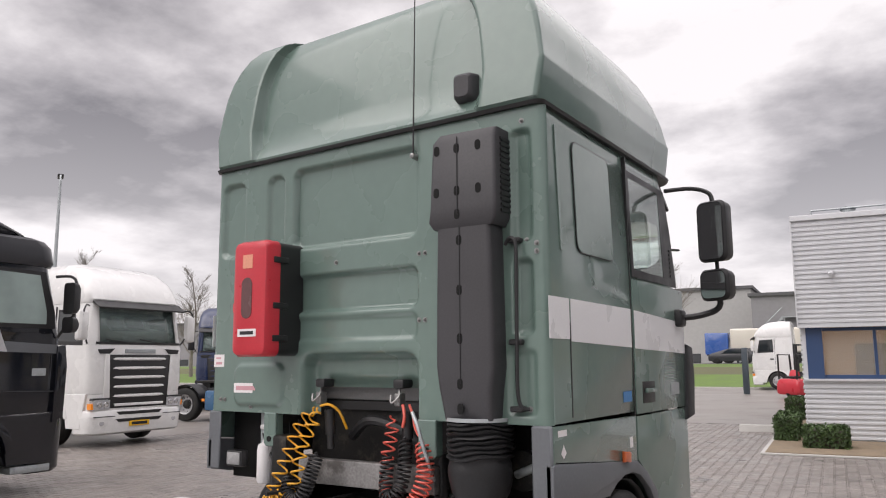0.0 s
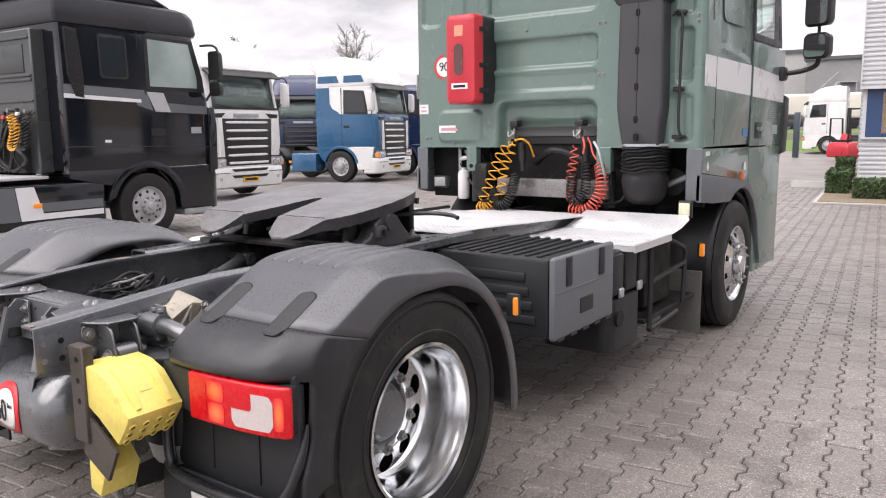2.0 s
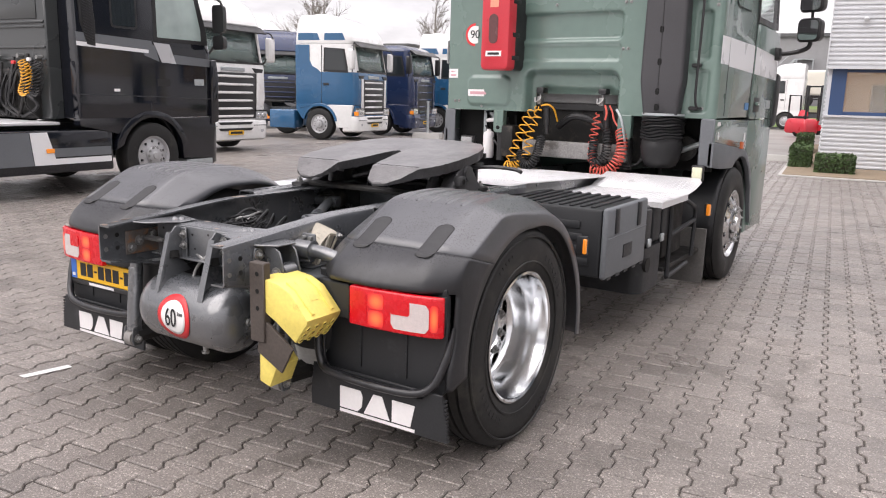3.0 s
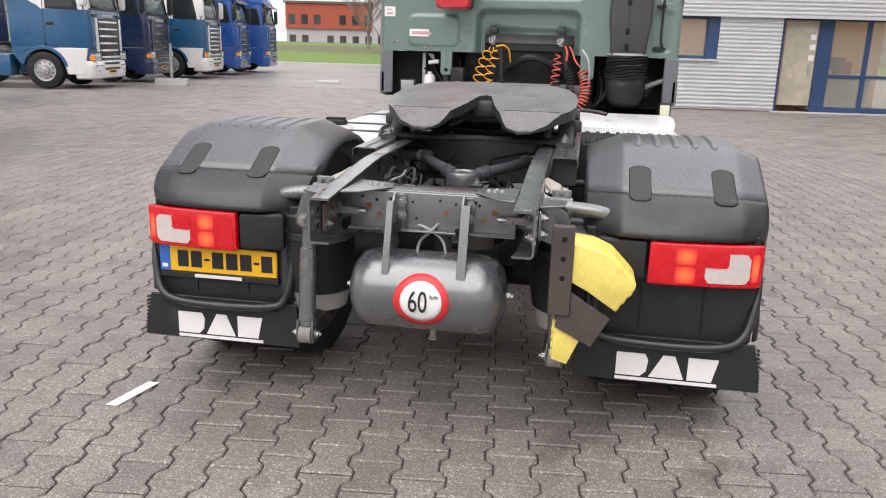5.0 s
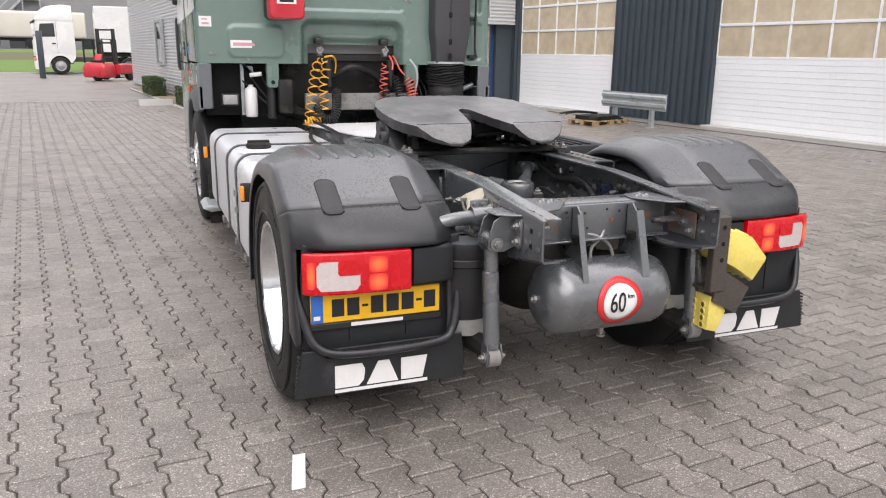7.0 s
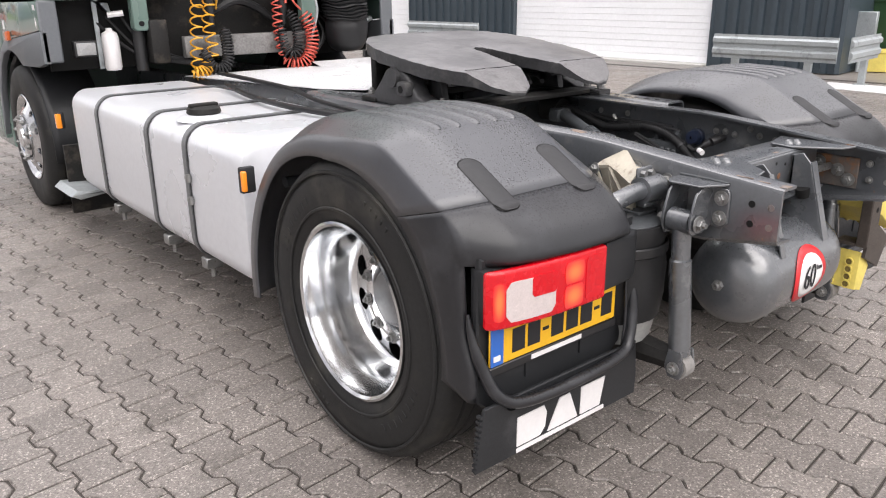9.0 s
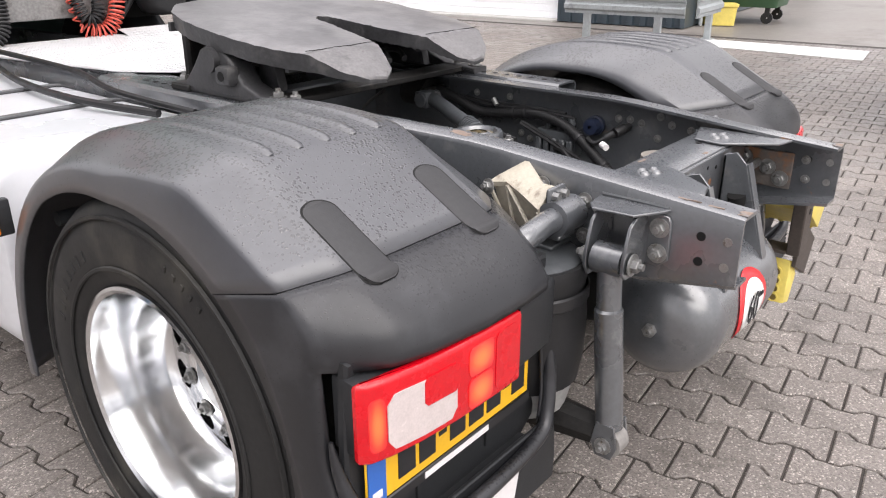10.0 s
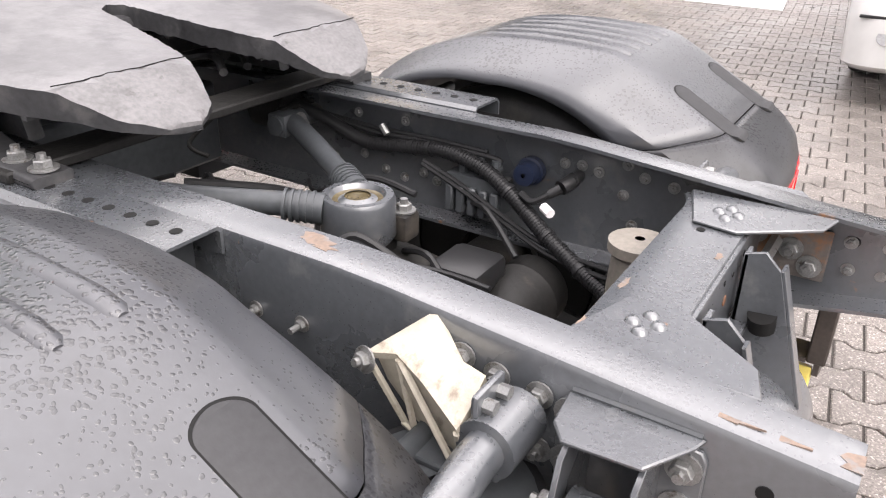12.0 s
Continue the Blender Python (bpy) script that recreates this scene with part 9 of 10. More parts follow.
coil([(-0.34, 3.66, 1.15), (-0.31, 3.63, 1.07), (-0.245, 3.62, 1.05), (-0.19, 3.63, 1.09), (-0.17, 3.66, 1.17), (-0.165, 3.70, 1.25)], 0.036, 24, 0.0062, hose_rubber, "coiled_cable", "black coiled electric cable", taper=0.06)
coil([(0.275, 3.80, 1.44), (0.285, 3.79, 1.36), (0.270, 3.77, 1.25), (0.275, 3.75, 1.13), (0.285, 3.74, 1.07)], 0.034, 9, 0.0054, red_hose, "coiled_hose", "red coiled air hose")
coil([(0.285, 3.74, 1.07), (0.33, 3.72, 1.045), (0.41, 3.71, 1.04), (0.48, 3.72, 1.08), (0.525, 3.74, 1.16), (0.52, 3.76, 1.25), (0.485, 3.78, 1.32)], 0.044, 20, 0.0055, red_hose, "coiled_hose", "red coiled air hose", taper=0.06)
cable([(0.485, 3.78, 1.32), (0.43, 3.80, 1.38), (0.40, 3.82, 1.45), (0.37, 3.83, 1.50)], 0.0072, red_hose, name="hose")
cable([(0.335, 3.82, 1.50), (0.36, 3.80, 1.44), (0.355, 3.79, 1.38)], 0.0085, red_hose, name="hose")
coil([(0.285, 3.76, 1.26), (0.285, 3.74, 1.17), (0.31, 3.71, 1.10), (0.36, 3.70, 1.095), (0.40, 3.72, 1.15), (0.40, 3.75, 1.25), (0.375, 3.79, 1.33)], 0.034, 26, 0.0060, hose_rubber, "coiled_cable", "black coiled electric cable", taper=0.06)
for x in (-0.20, 0.345):
    b = B(); cyl(b, (x, 3.84, 1.46), (x + 0.01, 3.84, 1.32), 0.030, seg=12); cyl(b, (x + 0.01, 3.84, 1.32), (x + 0.015, 3.84, 1.24), 0.021, seg=12); tp("cable_plug", b, trim_black)
cable([(-0.235, 3.80, 1.48), (-0.17, 3.80, 1.49), (-0.13, 3.84, 1.45), (-0.12, 3.90, 1.35)], 0.008, yellow_hose, name="hose")
cable([(0.48, 3.70, 1.47), (0.53, 3.68, 1.40), (0.55, 3.70, 1.30), (0.55, 3.80, 1.12)], 0.010, galv, name="hose")

# ---------------------------------------------------------------- other trucks on the yard
def paint(name, c, rough=0.25, coat=0.6):
    return mat(name, c, rough, var=0.06, scale=1.2, fine=10, coat=coat)


paint_white = paint("white_truck_paint", (0.72, 0.72, 0.71))
paint_blue = paint("mid_blue_truck_paint", (0.022, 0.10, 0.215))
paint_navy = paint("navy_truck_paint", (0.014, 0.026, 0.075))
paint_royal = paint("royal_blue_truck_paint", (0.02, 0.085, 0.32))
paint_black = paint("black_truck_paint", (0.006, 0.007, 0.011), 0.07, 0.45)
rear_black = paint("dull_black_cab_rear", (0.045, 0.049, 0.050), 0.35, 0.2)
paint_dgrey = paint("dark_grey_truck_paint", (0.026, 0.027, 0.032), 0.35, 0.15)
silver_rim = mat("silver_painted_rim", (0.45, 0.45, 0.46), 0.4, metal=0.4, var=0.12, scale=10)
lamp_glass = mat("headlamp_glass", (0.55, 0.56, 0.58), 0.08, var=0.25, scale=18, coat=0.9, metal=0.3)
screen_glass = glass_mat("truck_windscreen", (0.55, 0.68, 0.66), through=0.75)


def simple_wheel(parent, s, x_out, y, front=True, rim=None):
    """A truck wheel in full parts but fewer edges, for trucks further off."""
    c = (s * x_out, y, 0.5)
    hb = B()
    lathe(hb, [(0.14, -0.06), (0.13, 0.02), (0.11, 0.03), (0.06, 0.035), (0.05, 0.06), (0.001, 0.062)] if front else [(0.14, -0.2), (0.13, -0.1), (0.10, -0.08), (0.001, -0.075)], c, "x", 20, s)
    w_ = part("wheel", hb, silver_rim if front else grime, parent)
    t = B()
    prof = [(0.29, 0.03), (0.31, 0.0), (0.44, -0.002), (0.485, 0.015), (0.5, 0.04), (0.5, 0.26), (0.485, 0.285), (0.44, 0.302), (0.31, 0.3), (0.29, 0.27)]
    lathe(t, [(r, -h) for r, h in prof], c, "x", 40, s)
    part("tyre", t, rubber, w_)
    r_ = B()
    d = -0.02 if front else -0.15
    lathe(r_, [(0.288, -0.03), (0.298, -0.004), (0.285, -0.008), (0.27, -0.03), (0.262, -0.045 if front else -0.14)], c, "x", 40, s)
    disc_with_holes(r_, s, c, 0.262, 0.14, -0.045 if front else -0.14, d, 10, 0.024, 0.215)
    part("rim", r_, rim or silver_rim, w_)
    # flat black disc painting the dark inside the rim
    k_ = B(); lathe(k_, [(0.285, -0.22), (0.05, -0.22)], c, "x", 20, s); part("brake_drum", k_, dark_void, w_)
    for k in range(10):
        a = 2 * math.pi * k / 10
        bolt(w_, (c[0] + s * ((0.024) if front else -0.125), y + 0.12 * math.cos(a), 0.5 + 0.12 * math.sin(a)), (s, 0, 0), 1.2, "wheel_nut")
    return w_


def ring(z, side, y0, y1, rf, rb, n=5):
    return cab_ring(z, side, y0, y1, rf, rb, n)


def parked_truck(cx, cy, heading, label, body, roof, bumper, lower=None, high=True, slats=6, axle=-1.38, base=3.75, visor=True, band=None, skirt=True, group="row of parked trucks", rear=True):
    """A tractor truck; its origin lies on the ground below the middle of its front, +y ahead."""
    t = thing("truck", label, "truck", pose(cx, cy, 0, 0, 0, heading - 90), group=group)
    lower = lower or body
    Pt = lambda nm, b_, m_, lb="", parent=None, **kw: part(nm, b_, m_, parent or t, lb, **kw)
    # lower and middle cab
    b_ = B(); loft(b_, [ring(z, sd, -2.25, f, 0.20, 0.05) for z, sd, f in ((1.12, 1.20, -0.06), (1.30, 1.225, -0.03), (2.05, 1.225, -0.05), (2.14, 1.222, -0.07))]); Pt("cab_body", b_, lower, "painted cab lower half")
    b_ = B(); loft(b_, [ring(z, sd, -2.25, f, 0.22, 0.05) for z, sd, f in ((2.142, 1.220, -0.072), (2.95, 1.195, -0.21), (3.02, 1.19, -0.22))]); 
    bmesh.ops.delete(b_, geom=[f for f in b_.faces if f.calc_center_median().y > -0.25 and abs(f.calc_center_median().x) < 0.9 and 2.3 < f.calc_center_median().z < 2.9], context="FACES")
    up_ = Pt("cab_upper", b_, body if body is not lower else roof, "painted cab upper half"); solid(up_, 0.02)
    top = ((3.022, 1.20, -0.20), (3.10, 1.21, -0.16), (3.30, 1.205, -0.24), (3.55, 1.17, -0.42), (3.78, 1.09, -0.72), (3.90, 0.95, -1.05), (3.93, 0.80, -1.3)) if high else ((3.022, 1.20, -0.22), (3.08, 1.19, -0.24), (3.18, 1.12, -0.40), (3.24, 0.98, -0.60))
    b_ = B(); loft(b_, [ring(z, sd, -2.25 + (z - 3.0) * 0.06, f, 0.26, 0.08) for z, sd, f in top]); rf = Pt("roof", b_, roof, "painted cab roof")
    if high:
        b_ = B(); box(b_, -0.55, 0.55, -1.9, -1.5, 3.92, 3.98, 0.02, 2); Pt("roof_hatch", b_, trim_black if roof is not paint_white else roof, parent=rf)
    b_ = B(); loft(b_, [[(x, -0.068 - 0.05 * abs(x) ** 3, 2.19) for x in (-1.06, -0.7, -0.3, 0.3, 0.7, 1.06)], [(x, -0.198 - 0.05 * abs(x) ** 3, 2.94) for x in (-1.03, -0.7, -0.3, 0.3, 0.7, 1.03)]], caps=False, closed=False)
    ws_ = Pt("windscreen", b_, screen_glass, "broad windscreen"); solid(ws_, 0.008)
    b_ = B(); prism(b_, [(-1.09, 2.15), (1.09, 2.15), (1.09, 2.20), (-1.09, 2.20)], "y", -0.10, -0.055, 0.01, 1); Pt("wiper_panel", b_, trim_black)
    for x in (-0.55, 0.35):
        b_ = B(); tube(b_, [(x, -0.045, 2.19), (x + 0.55, -0.07, 2.26)], 0.012, 6); Pt("wiper", b_, trim_black)
    b_ = B(); box(b_, -1.1, 1.1, -0.62, -0.24, 1.9, 2.15, 0.05, 2); Pt("dashboard", b_, trim_black)
    for sx in (-0.6, 0.6):
        b_ = B(); box(b_, sx - 0.25, sx + 0.25, -1.15, -1.0, 1.9, 2.8, 0.06, 2); Pt("seat", b_, trim_black)
    b_ = B(); box(b_, -1.15, 1.15, -2.2, -1.6, 1.5, 2.95); Pt("bunk_wall", b_, paint_dgrey, smooth=False)
    if visor:
        b_ = B(); prism(b_, [(-0.22, 3.03), (0.03, 2.90), (0.035, 2.93), (-0.18, 3.08)], "x", -1.14, 1.14, 0.01, 1); Pt("sun_visor", b_, trim_black, "dark sun visor")
    if band:
        for xa, xb in ((-2.15, -1.35), (-1.2, -0.45)):
            for s in (1, -1):
                b_ = B(); prism(b_, [(xa, 3.12), (xb, 3.12), (xb - 0.1, 3.34), (xa + 0.02, 3.34)], "x", *sorted((s * 1.19, s * 1.2135))); Pt("band", b_, band, "coloured band on the roof", smooth=False)
        for s in (1, -1):
            b_ = B(); prism(b_, [(-2.235, 2.10), (-1.30, 2.10), (-1.42, 2.22), (-1.62, 2.32), (-1.72, 2.48), (-1.74, 2.98), (-2.235, 2.98)], "x", *sorted((s * 1.19, s * 1.2235))); Pt("sweep_panel", b_, band, "blue panel sweeping up behind the window", smooth=False)
    # sides
    for s in (1, -1):
        fr = B(); prism(fr, [(-1.22, 2.15), (-0.34, 2.12), (-0.36, 2.32), (-0.48, 2.86), (-1.20, 2.90)], "x", *sorted((s * 1.18, s * 1.2245))); dw = Pt("window_frame", fr, trim_black, smooth=False)
        b_ = B(); prism(b_, [(-1.17, 2.22), (-0.42, 2.20), (-0.44, 2.34), (-0.53, 2.82), (-1.15, 2.85)], "x", *sorted((s * 1.224, s * 1.228))); Pt("side_window", b_, glass_dark, "dark side window", parent=dw, smooth=False)
        b_ = B(); prism(b_, [(-1.30, 1.15), (-1.288, 1.15), (-1.288, 2.96), (-1.30, 2.96)], "x", *sorted((s * 1.19, s * 1.2275))); Pt("door_gap", b_, trim_black, smooth=False)
        b_ = B(); box(b_, *sorted((s * 1.222, s * 1.24)), -1.22, -1.02, 1.72, 1.80, 0.01, 1); Pt("door_handle", b_, trim_black)
        # wheel arch, steps
        arch = [(axle + 0.66 * math.cos(radians(a)), 0.5 + 0.66 * math.sin(radians(a))) for a in range(165, 5, -12)]
        inn = [(axle + 0.57 * math.cos(radians(a)), 0.5 + 0.57 * math.sin(radians(a))) for a in range(10, 171, 12)]
        b_ = B(); prism(b_, arch + inn, "x", *sorted((s * 1.12, s * 1.235)), 0.01, 1); Pt("wheel_arch", b_, lower, "painted wheel arch")
        b_ = B(); prism(b_, [(-2.22, 0.95), (-2.22, 1.118), (axle + 0.4, 1.118), (axle + 0.05, 1.168)] + arch[:6][::-1], "x", *sorted((s * 1.10, s * 1.222)), 0.0); Pt("lower_side", b_, lower, smooth=False)
        b_ = B(); prism(b_, [(axle + 0.62, 0.40), (-0.30, 0.40), (-0.16, 1.118), (axle + 0.20, 1.118), (axle + 0.50, 0.93)], "x", *sorted((s * 1.05, s * 1.215)), 0.012, 1); Pt("entry_panel", b_, bumper, "painted entry step panel")
        simple_wheel(t, s, 1.225, axle)
        if rear:
            simple_wheel(t, s, 1.23, axle - base, False)
            b_ = B(); rows = []
            for k in range(9):
                a = radians(15 + 150 * k / 8)
                rows.append([(s * x, axle - base + 0.60 * math.cos(a), 0.5 + 0.60 * math.sin(a)) for x in (0.6, 0.9, 1.2, 1.235)])
            loft(b_, rows, caps=False, closed=False); fd = Pt("fender", b_, black_plastic, "black rear fender"); solid(fd, 0.01)
        if skirt:
            b_ = B(); box(b_, *sorted((s * 0.62, s * 1.21)), axle - base + 0.72, -2.30, 0.32, 0.92, 0.05, 2); Pt("side_skirt", b_, lower, "painted side skirt")
            b_ = B(); box(b_, *sorted((s * 1.205, s * 1.225)), -3.35, -3.25, 0.60, 0.68, 0.006, 1); Pt("side_marker", b_, orange_lens)
        # mirror
        b_ = B(); tube(b_, smooth_path([(s * 1.20, -0.22, 2.95), (s * 1.40, -0.06, 2.93), (s * 1.46, -0.05, 2.6), (s * 1.22, -0.20, 2.15)], 4), 0.018, 6); ma = Pt("mirror_arm", b_, trim_black)
        b_ = B(); loft(b_, [[(s * 1.42 + x, y, z) for x, z in rrect(-0.12 + i, 0.12 - i, 2.22 + i, 2.85 - i, 0.05, 3)] for y, i in ((-0.16, 0.0), (-0.06, 0.01), (-0.02, 0.05))]); Pt("mirror_housing", b_, trim_black if body is not paint_white else body, parent=ma)
        # headlamp
        b_ = B(); prism(b_, [(s * 0.74, 0.80), (s * 1.12, 0.78), (s * 1.15, 0.95), (s * 1.10, 1.0), (s * 0.74, 0.985)], "y", -0.12, 0.012, 0.008, 1); hl = Pt("headlamp", b_, lamp_glass, "clear glass headlamp")
        for xx in (0.84, 1.0):
            b_ = B(); lathe(b_, [(0.065, 0.0), (0.06, 0.006), (0.03, 0.004), (0.001, 0.01)], (s * xx, 0.014, 0.885), "y", 16); Pt("reflector", b_, chrome, parent=hl)
        b_ = B(); prism(b_, [(s * 1.10, 0.80), (s * 1.18, 0.80), (s * 1.19, 0.92), (s * 1.12, 0.92)], "y", -0.14, -0.005, 0.006, 1); Pt("indicator", b_, orange_lens, parent=hl)
        b_ = B(); lathe(b_, [(0.06, 0.0), (0.055, 0.012), (0.001, 0.012)], (s * 0.93, 0.012, 0.52), "y", 14); Pt("fog_lamp", b_, lamp_glass)
    # front
    b_ = B(); loft(b_, [ring(z, sd, -0.55, f, 0.22, 0.03) for z, sd, f in ((0.27, 1.16, -0.05), (0.31, 1.20, 0.0), (0.60, 1.215, 0.03), (0.74, 1.21, 0.02), (0.775, 1.20, -0.01))]); bp = Pt("bumper", b_, bumper, "painted front bumper")
    b_ = B(); loft(b_, [ring(z, sd, -0.50, f, 0.22, 0.03) for z, sd, f in ((0.776, 1.17, -0.03), (1.11, 1.18, -0.03))]); Pt("front_panel", b_, lower)
    b_ = B(); box(b_, -0.86, 0.86, -0.06, -0.020, 0.80, 1.93, 0.03, 2); gr = Pt("grille", b_, trim_black, "dark radiator grille with slats")
    zz = [1.84 - k * (1.84 - 1.06) / (slats - 1) for k in range(slats)] if slats > 1 else [1.5]
    for k, z in enumerate(zz):
        w_ = 0.80 - 0.012 * k
        b_ = B(); loft(b_, [[(x, -0.024 - 0.03 * abs(x / w_) ** 4, z + 0.034), (x, 0.006 - 0.05 * abs(x / w_) ** 4, z + 0.026), (x, 0.012 - 0.05 * abs(x / w_) ** 4, z - 0.010), (x, -0.006 - 0.05 * abs(x / w_) ** 4, z - 0.030), (x, -0.024 - 0.03 * abs(x / w_) ** 4, z - 0.030)] for x in (-w_, -w_ * 0.92, -w_ * 0.6, 0.0, w_ * 0.6, w_ * 0.92, w_)]); Pt("slat", b_, bumper, parent=gr)
    for s in (1, -1):
        b_ = B(); prism(b_, [(s * 0.90, 1.95), (s * 0.80, 1.94), (s * 0.755, 1.04), (s * 0.80, 0.98), (s * 0.90, 1.00)], "y", -0.05, 0.004, 0.012, 2); Pt("grille_cheek", b_, lower if lower is not paint_blue else bumper, parent=gr)
        b_ = B(); prism(b_, [(s * 0.72, 1.00), (s * 1.14, 1.00), (s * 1.17, 0.985), (s * 1.15, 1.03), (s * 0.74, 1.03)], "y", -0.10, 0.016, 0.004, 1); Pt("lamp_brow", b_, trim_black)
        b_ = B(); box(b_, *sorted((s * 0.62, s * 1.12)), 0.0, 0.030, 0.635, 0.655, 0.004, 1); Pt("bumper_line", b_, trim_black)
    for z in (0.55, 0.70):
        b_ = B(); prism(b_, [(-0.52, z - 0.03), (0.52, z - 0.03), (0.60, z + 0.035), (-0.60, z + 0.035)], "y", 0.026, 0.034, 0.003, 1); Pt("air_slot", b_, trim_black)
    for s in (1, -1):
        b_ = B(); prism(b_, [(s * 0.66, 2.06), (s * 1.06, 2.04), (s * 1.02, 1.95), (s * 0.78, 1.95)], "y", -0.10, -0.028, 0.004, 1); Pt("air_vent", b_, trim_black)
    for z in (0.88,):
        b_ = B(); prism(b_, [(-0.62, z - 0.03), (0.62, z - 0.03), (0.64, z + 0.025), (-0.64, z + 0.025)], "y", -0.03, 0.016, 0.008, 1); Pt("slat", b_, bumper, parent=gr)
    b_ = B(); box(b_, -0.40, 0.40, -0.055, -0.022, 1.965, 2.055, 0.01, 1); Pt("name_bar", b_, galv, "plain metal name bar")
    b_ = B(); box(b_, -0.26, 0.26, 0.02, 0.036, 0.42, 0.53, 0.003, 1); pl = Pt("number_plate", b_, plate_yellow, "number plate")
    b_ = B(); box(b_, -0.20, 0.20, 0.036, 0.038, 0.445, 0.505); Pt("bar", b_, ink, parent=pl, smooth=False)
    # chassis
    for s in (1, -1):
        b_ = B(); box(b_, *sorted((s * 0.33, s * 0.41)), axle - base - 0.95, -1.0, 0.72, 0.98); Pt("frame_rail", b_, frame_inner, smooth=False)
    b_ = B(); box(b_, -0.95, 0.95, axle - 0.06, axle + 0.06, 0.42, 0.54, 0.02, 1); Pt("axle", b_, grime)
    b_ = B(); box(b_, -0.55, 0.55, -2.1, -0.6, 0.6, 1.1, 0.05, 1); Pt("engine", b_, grime)
    if rear:
        b_ = B(); prism(b_, [(-0.4, axle - base - 0.3), (0.4, axle - base - 0.3), (0.45, axle - base + 0.3), (0.3, axle - base + 0.75), (-0.3, axle - base + 0.75), (-0.45, axle - base + 0.3)], "z", 1.12, 1.19, 0.01, 1); box(b_, -0.4, 0.4, axle - base, axle - base + 0.3, 0.98, 1.12); Pt("fifth_wheel", b_, grime, "dark fifth wheel")
    return t


parked_truck(-12.05, 11.2, 3, "white tractor truck with a black grille, parked", paint_white, paint_white, paint_white, slats=5)
parked_truck(-13.2, 18.3, 12, "blue tractor truck with a white upper cab", paint_white, paint_white, paint_white, lower=paint_blue, slats=5, band=paint_blue, base=2.6)
parked_truck(-13.85, 22.3, 12, "low navy blue tractor truck, parked", paint_navy, paint_navy, paint_navy, high=False, slats=4)
parked_truck(-13.7, 26.0, 12, "blue tractor truck with a pale bumper and grille", paint_white, paint_white, paint_white, lower=paint_blue, slats=6, band=paint_blue, rear=False)
parked_truck(-14.2, 29.8, 12, "royal blue tractor truck in the row", paint_royal, paint_royal, paint_royal, slats=5, rear=False)
parked_truck(-14.4, 33.4, 12, "royal blue tractor truck ending the row", paint_royal, paint_royal, paint_royal, slats=5, rear=False)
parked_truck(-20.2, 21.0, -45, "navy tractor truck standing behind the row", paint_navy, paint_navy, paint_navy, slats=5, rear=False)
parked_truck(4.95, -0.90, 180, "white truck front with clear headlamps, parked", paint_white, paint_white, paint_white, slats=5, group="")
# far white truck with its trailer
parked_truck(-6.95, 50.2, 184, "white tractor truck far off at the lawn", paint_white, paint_white, paint_white, slats=4, group="", rear=True, skirt=False)
tr_ = thing("trailer", "long plain white box trailer behind the far truck", "trailer", pose(-6.95, 50.2, 0, 0, 0, 94))
b = B(); box(b, -1.25, 1.25, -16.5, -3.4, 1.3, 3.95, 0.03, 1); part("box_body", b, paint_white, tr_)
b = B(); box(b, -1.0, 1.0, -16.3, -3.6, 1.05, 1.29); part("underframe", b, grime, tr_, smooth=False)
for y in (-13.5, -14.8, -12.2):
    for s in (1, -1):
        simple_wheel(tr_, s, 1.2, y, False)

# ---------------------------------------------------------------- the black truck alongside
bk = thing("truck", "glossy black tractor truck with white and grey stripes", "truck", pose(-8.78, 5.32, 0, 0, 0, 3))
HX = 1.245


def kp(name, b_, material, label="", parent=None, **kw):
    return part(name, b_, material, parent or bk, label, **kw)


b = B(); loft(b, [cab_ring(z, sd, -1.24, f - 0.08, 0.22, 0.04) for z, sd, f in ((1.08, 1.235, 1.38), (1.30, HX, 1.40), (2.10, HX, 1.40), (2.16, HX, 1.39))]); kp("cab_body", b, paint_black, "glossy black cab body")
b = B(); loft(b, [cab_ring(z, sd, -1.24, f - 0.08, 0.22, 0.04) for z, sd, f in ((2.162, HX - 0.001, 1.388), (2.45, HX - 0.008, 1.33), (3.02, HX - 0.03, 1.20), (3.07, HX - 0.03, 1.19))]); kp("cab_upper", b, paint_black, "glossy black upper cab")
b = B(); loft(b, [cab_ring(z, sd, y0, f, 0.26, 0.05, 7) for z, sd, y0, f in ((3.075, 1.235, -1.26, 1.16), (3.13, 1.25, -1.29, 1.19), (3.34, 1.245, -1.29, 1.14), (3.42, 1.225, -1.28, 1.06), (3.46, 1.17, -1.26, 0.94), (3.475, 1.0, -1.24, 0.76))]); kp("roof", b, paint_dgrey, "dark grey roof")
b = B(); prism(b, [(0.78, 3.47), (0.70, 3.52), (0.40, 3.64), (0.0, 3.77), (-0.45, 3.88), (-0.95, 3.95), (-1.02, 3.94), (-1.02, 3.47)], "x", -1.08, 1.08, 0.06, 4); kp("wind_deflector", b, paint_dgrey, "dark curved wind deflector")
b = B(); loft(b, [[(x, y, z) for x, y in rrect(-1.15 + i, 1.15 - i, -1.34, -0.9, 0.05, 3)] for z, i in ((3.48, 0.05), (3.9, 0.15), (3.98, 0.3))], caps=True); kp("roof_deflector", b, trim_black)
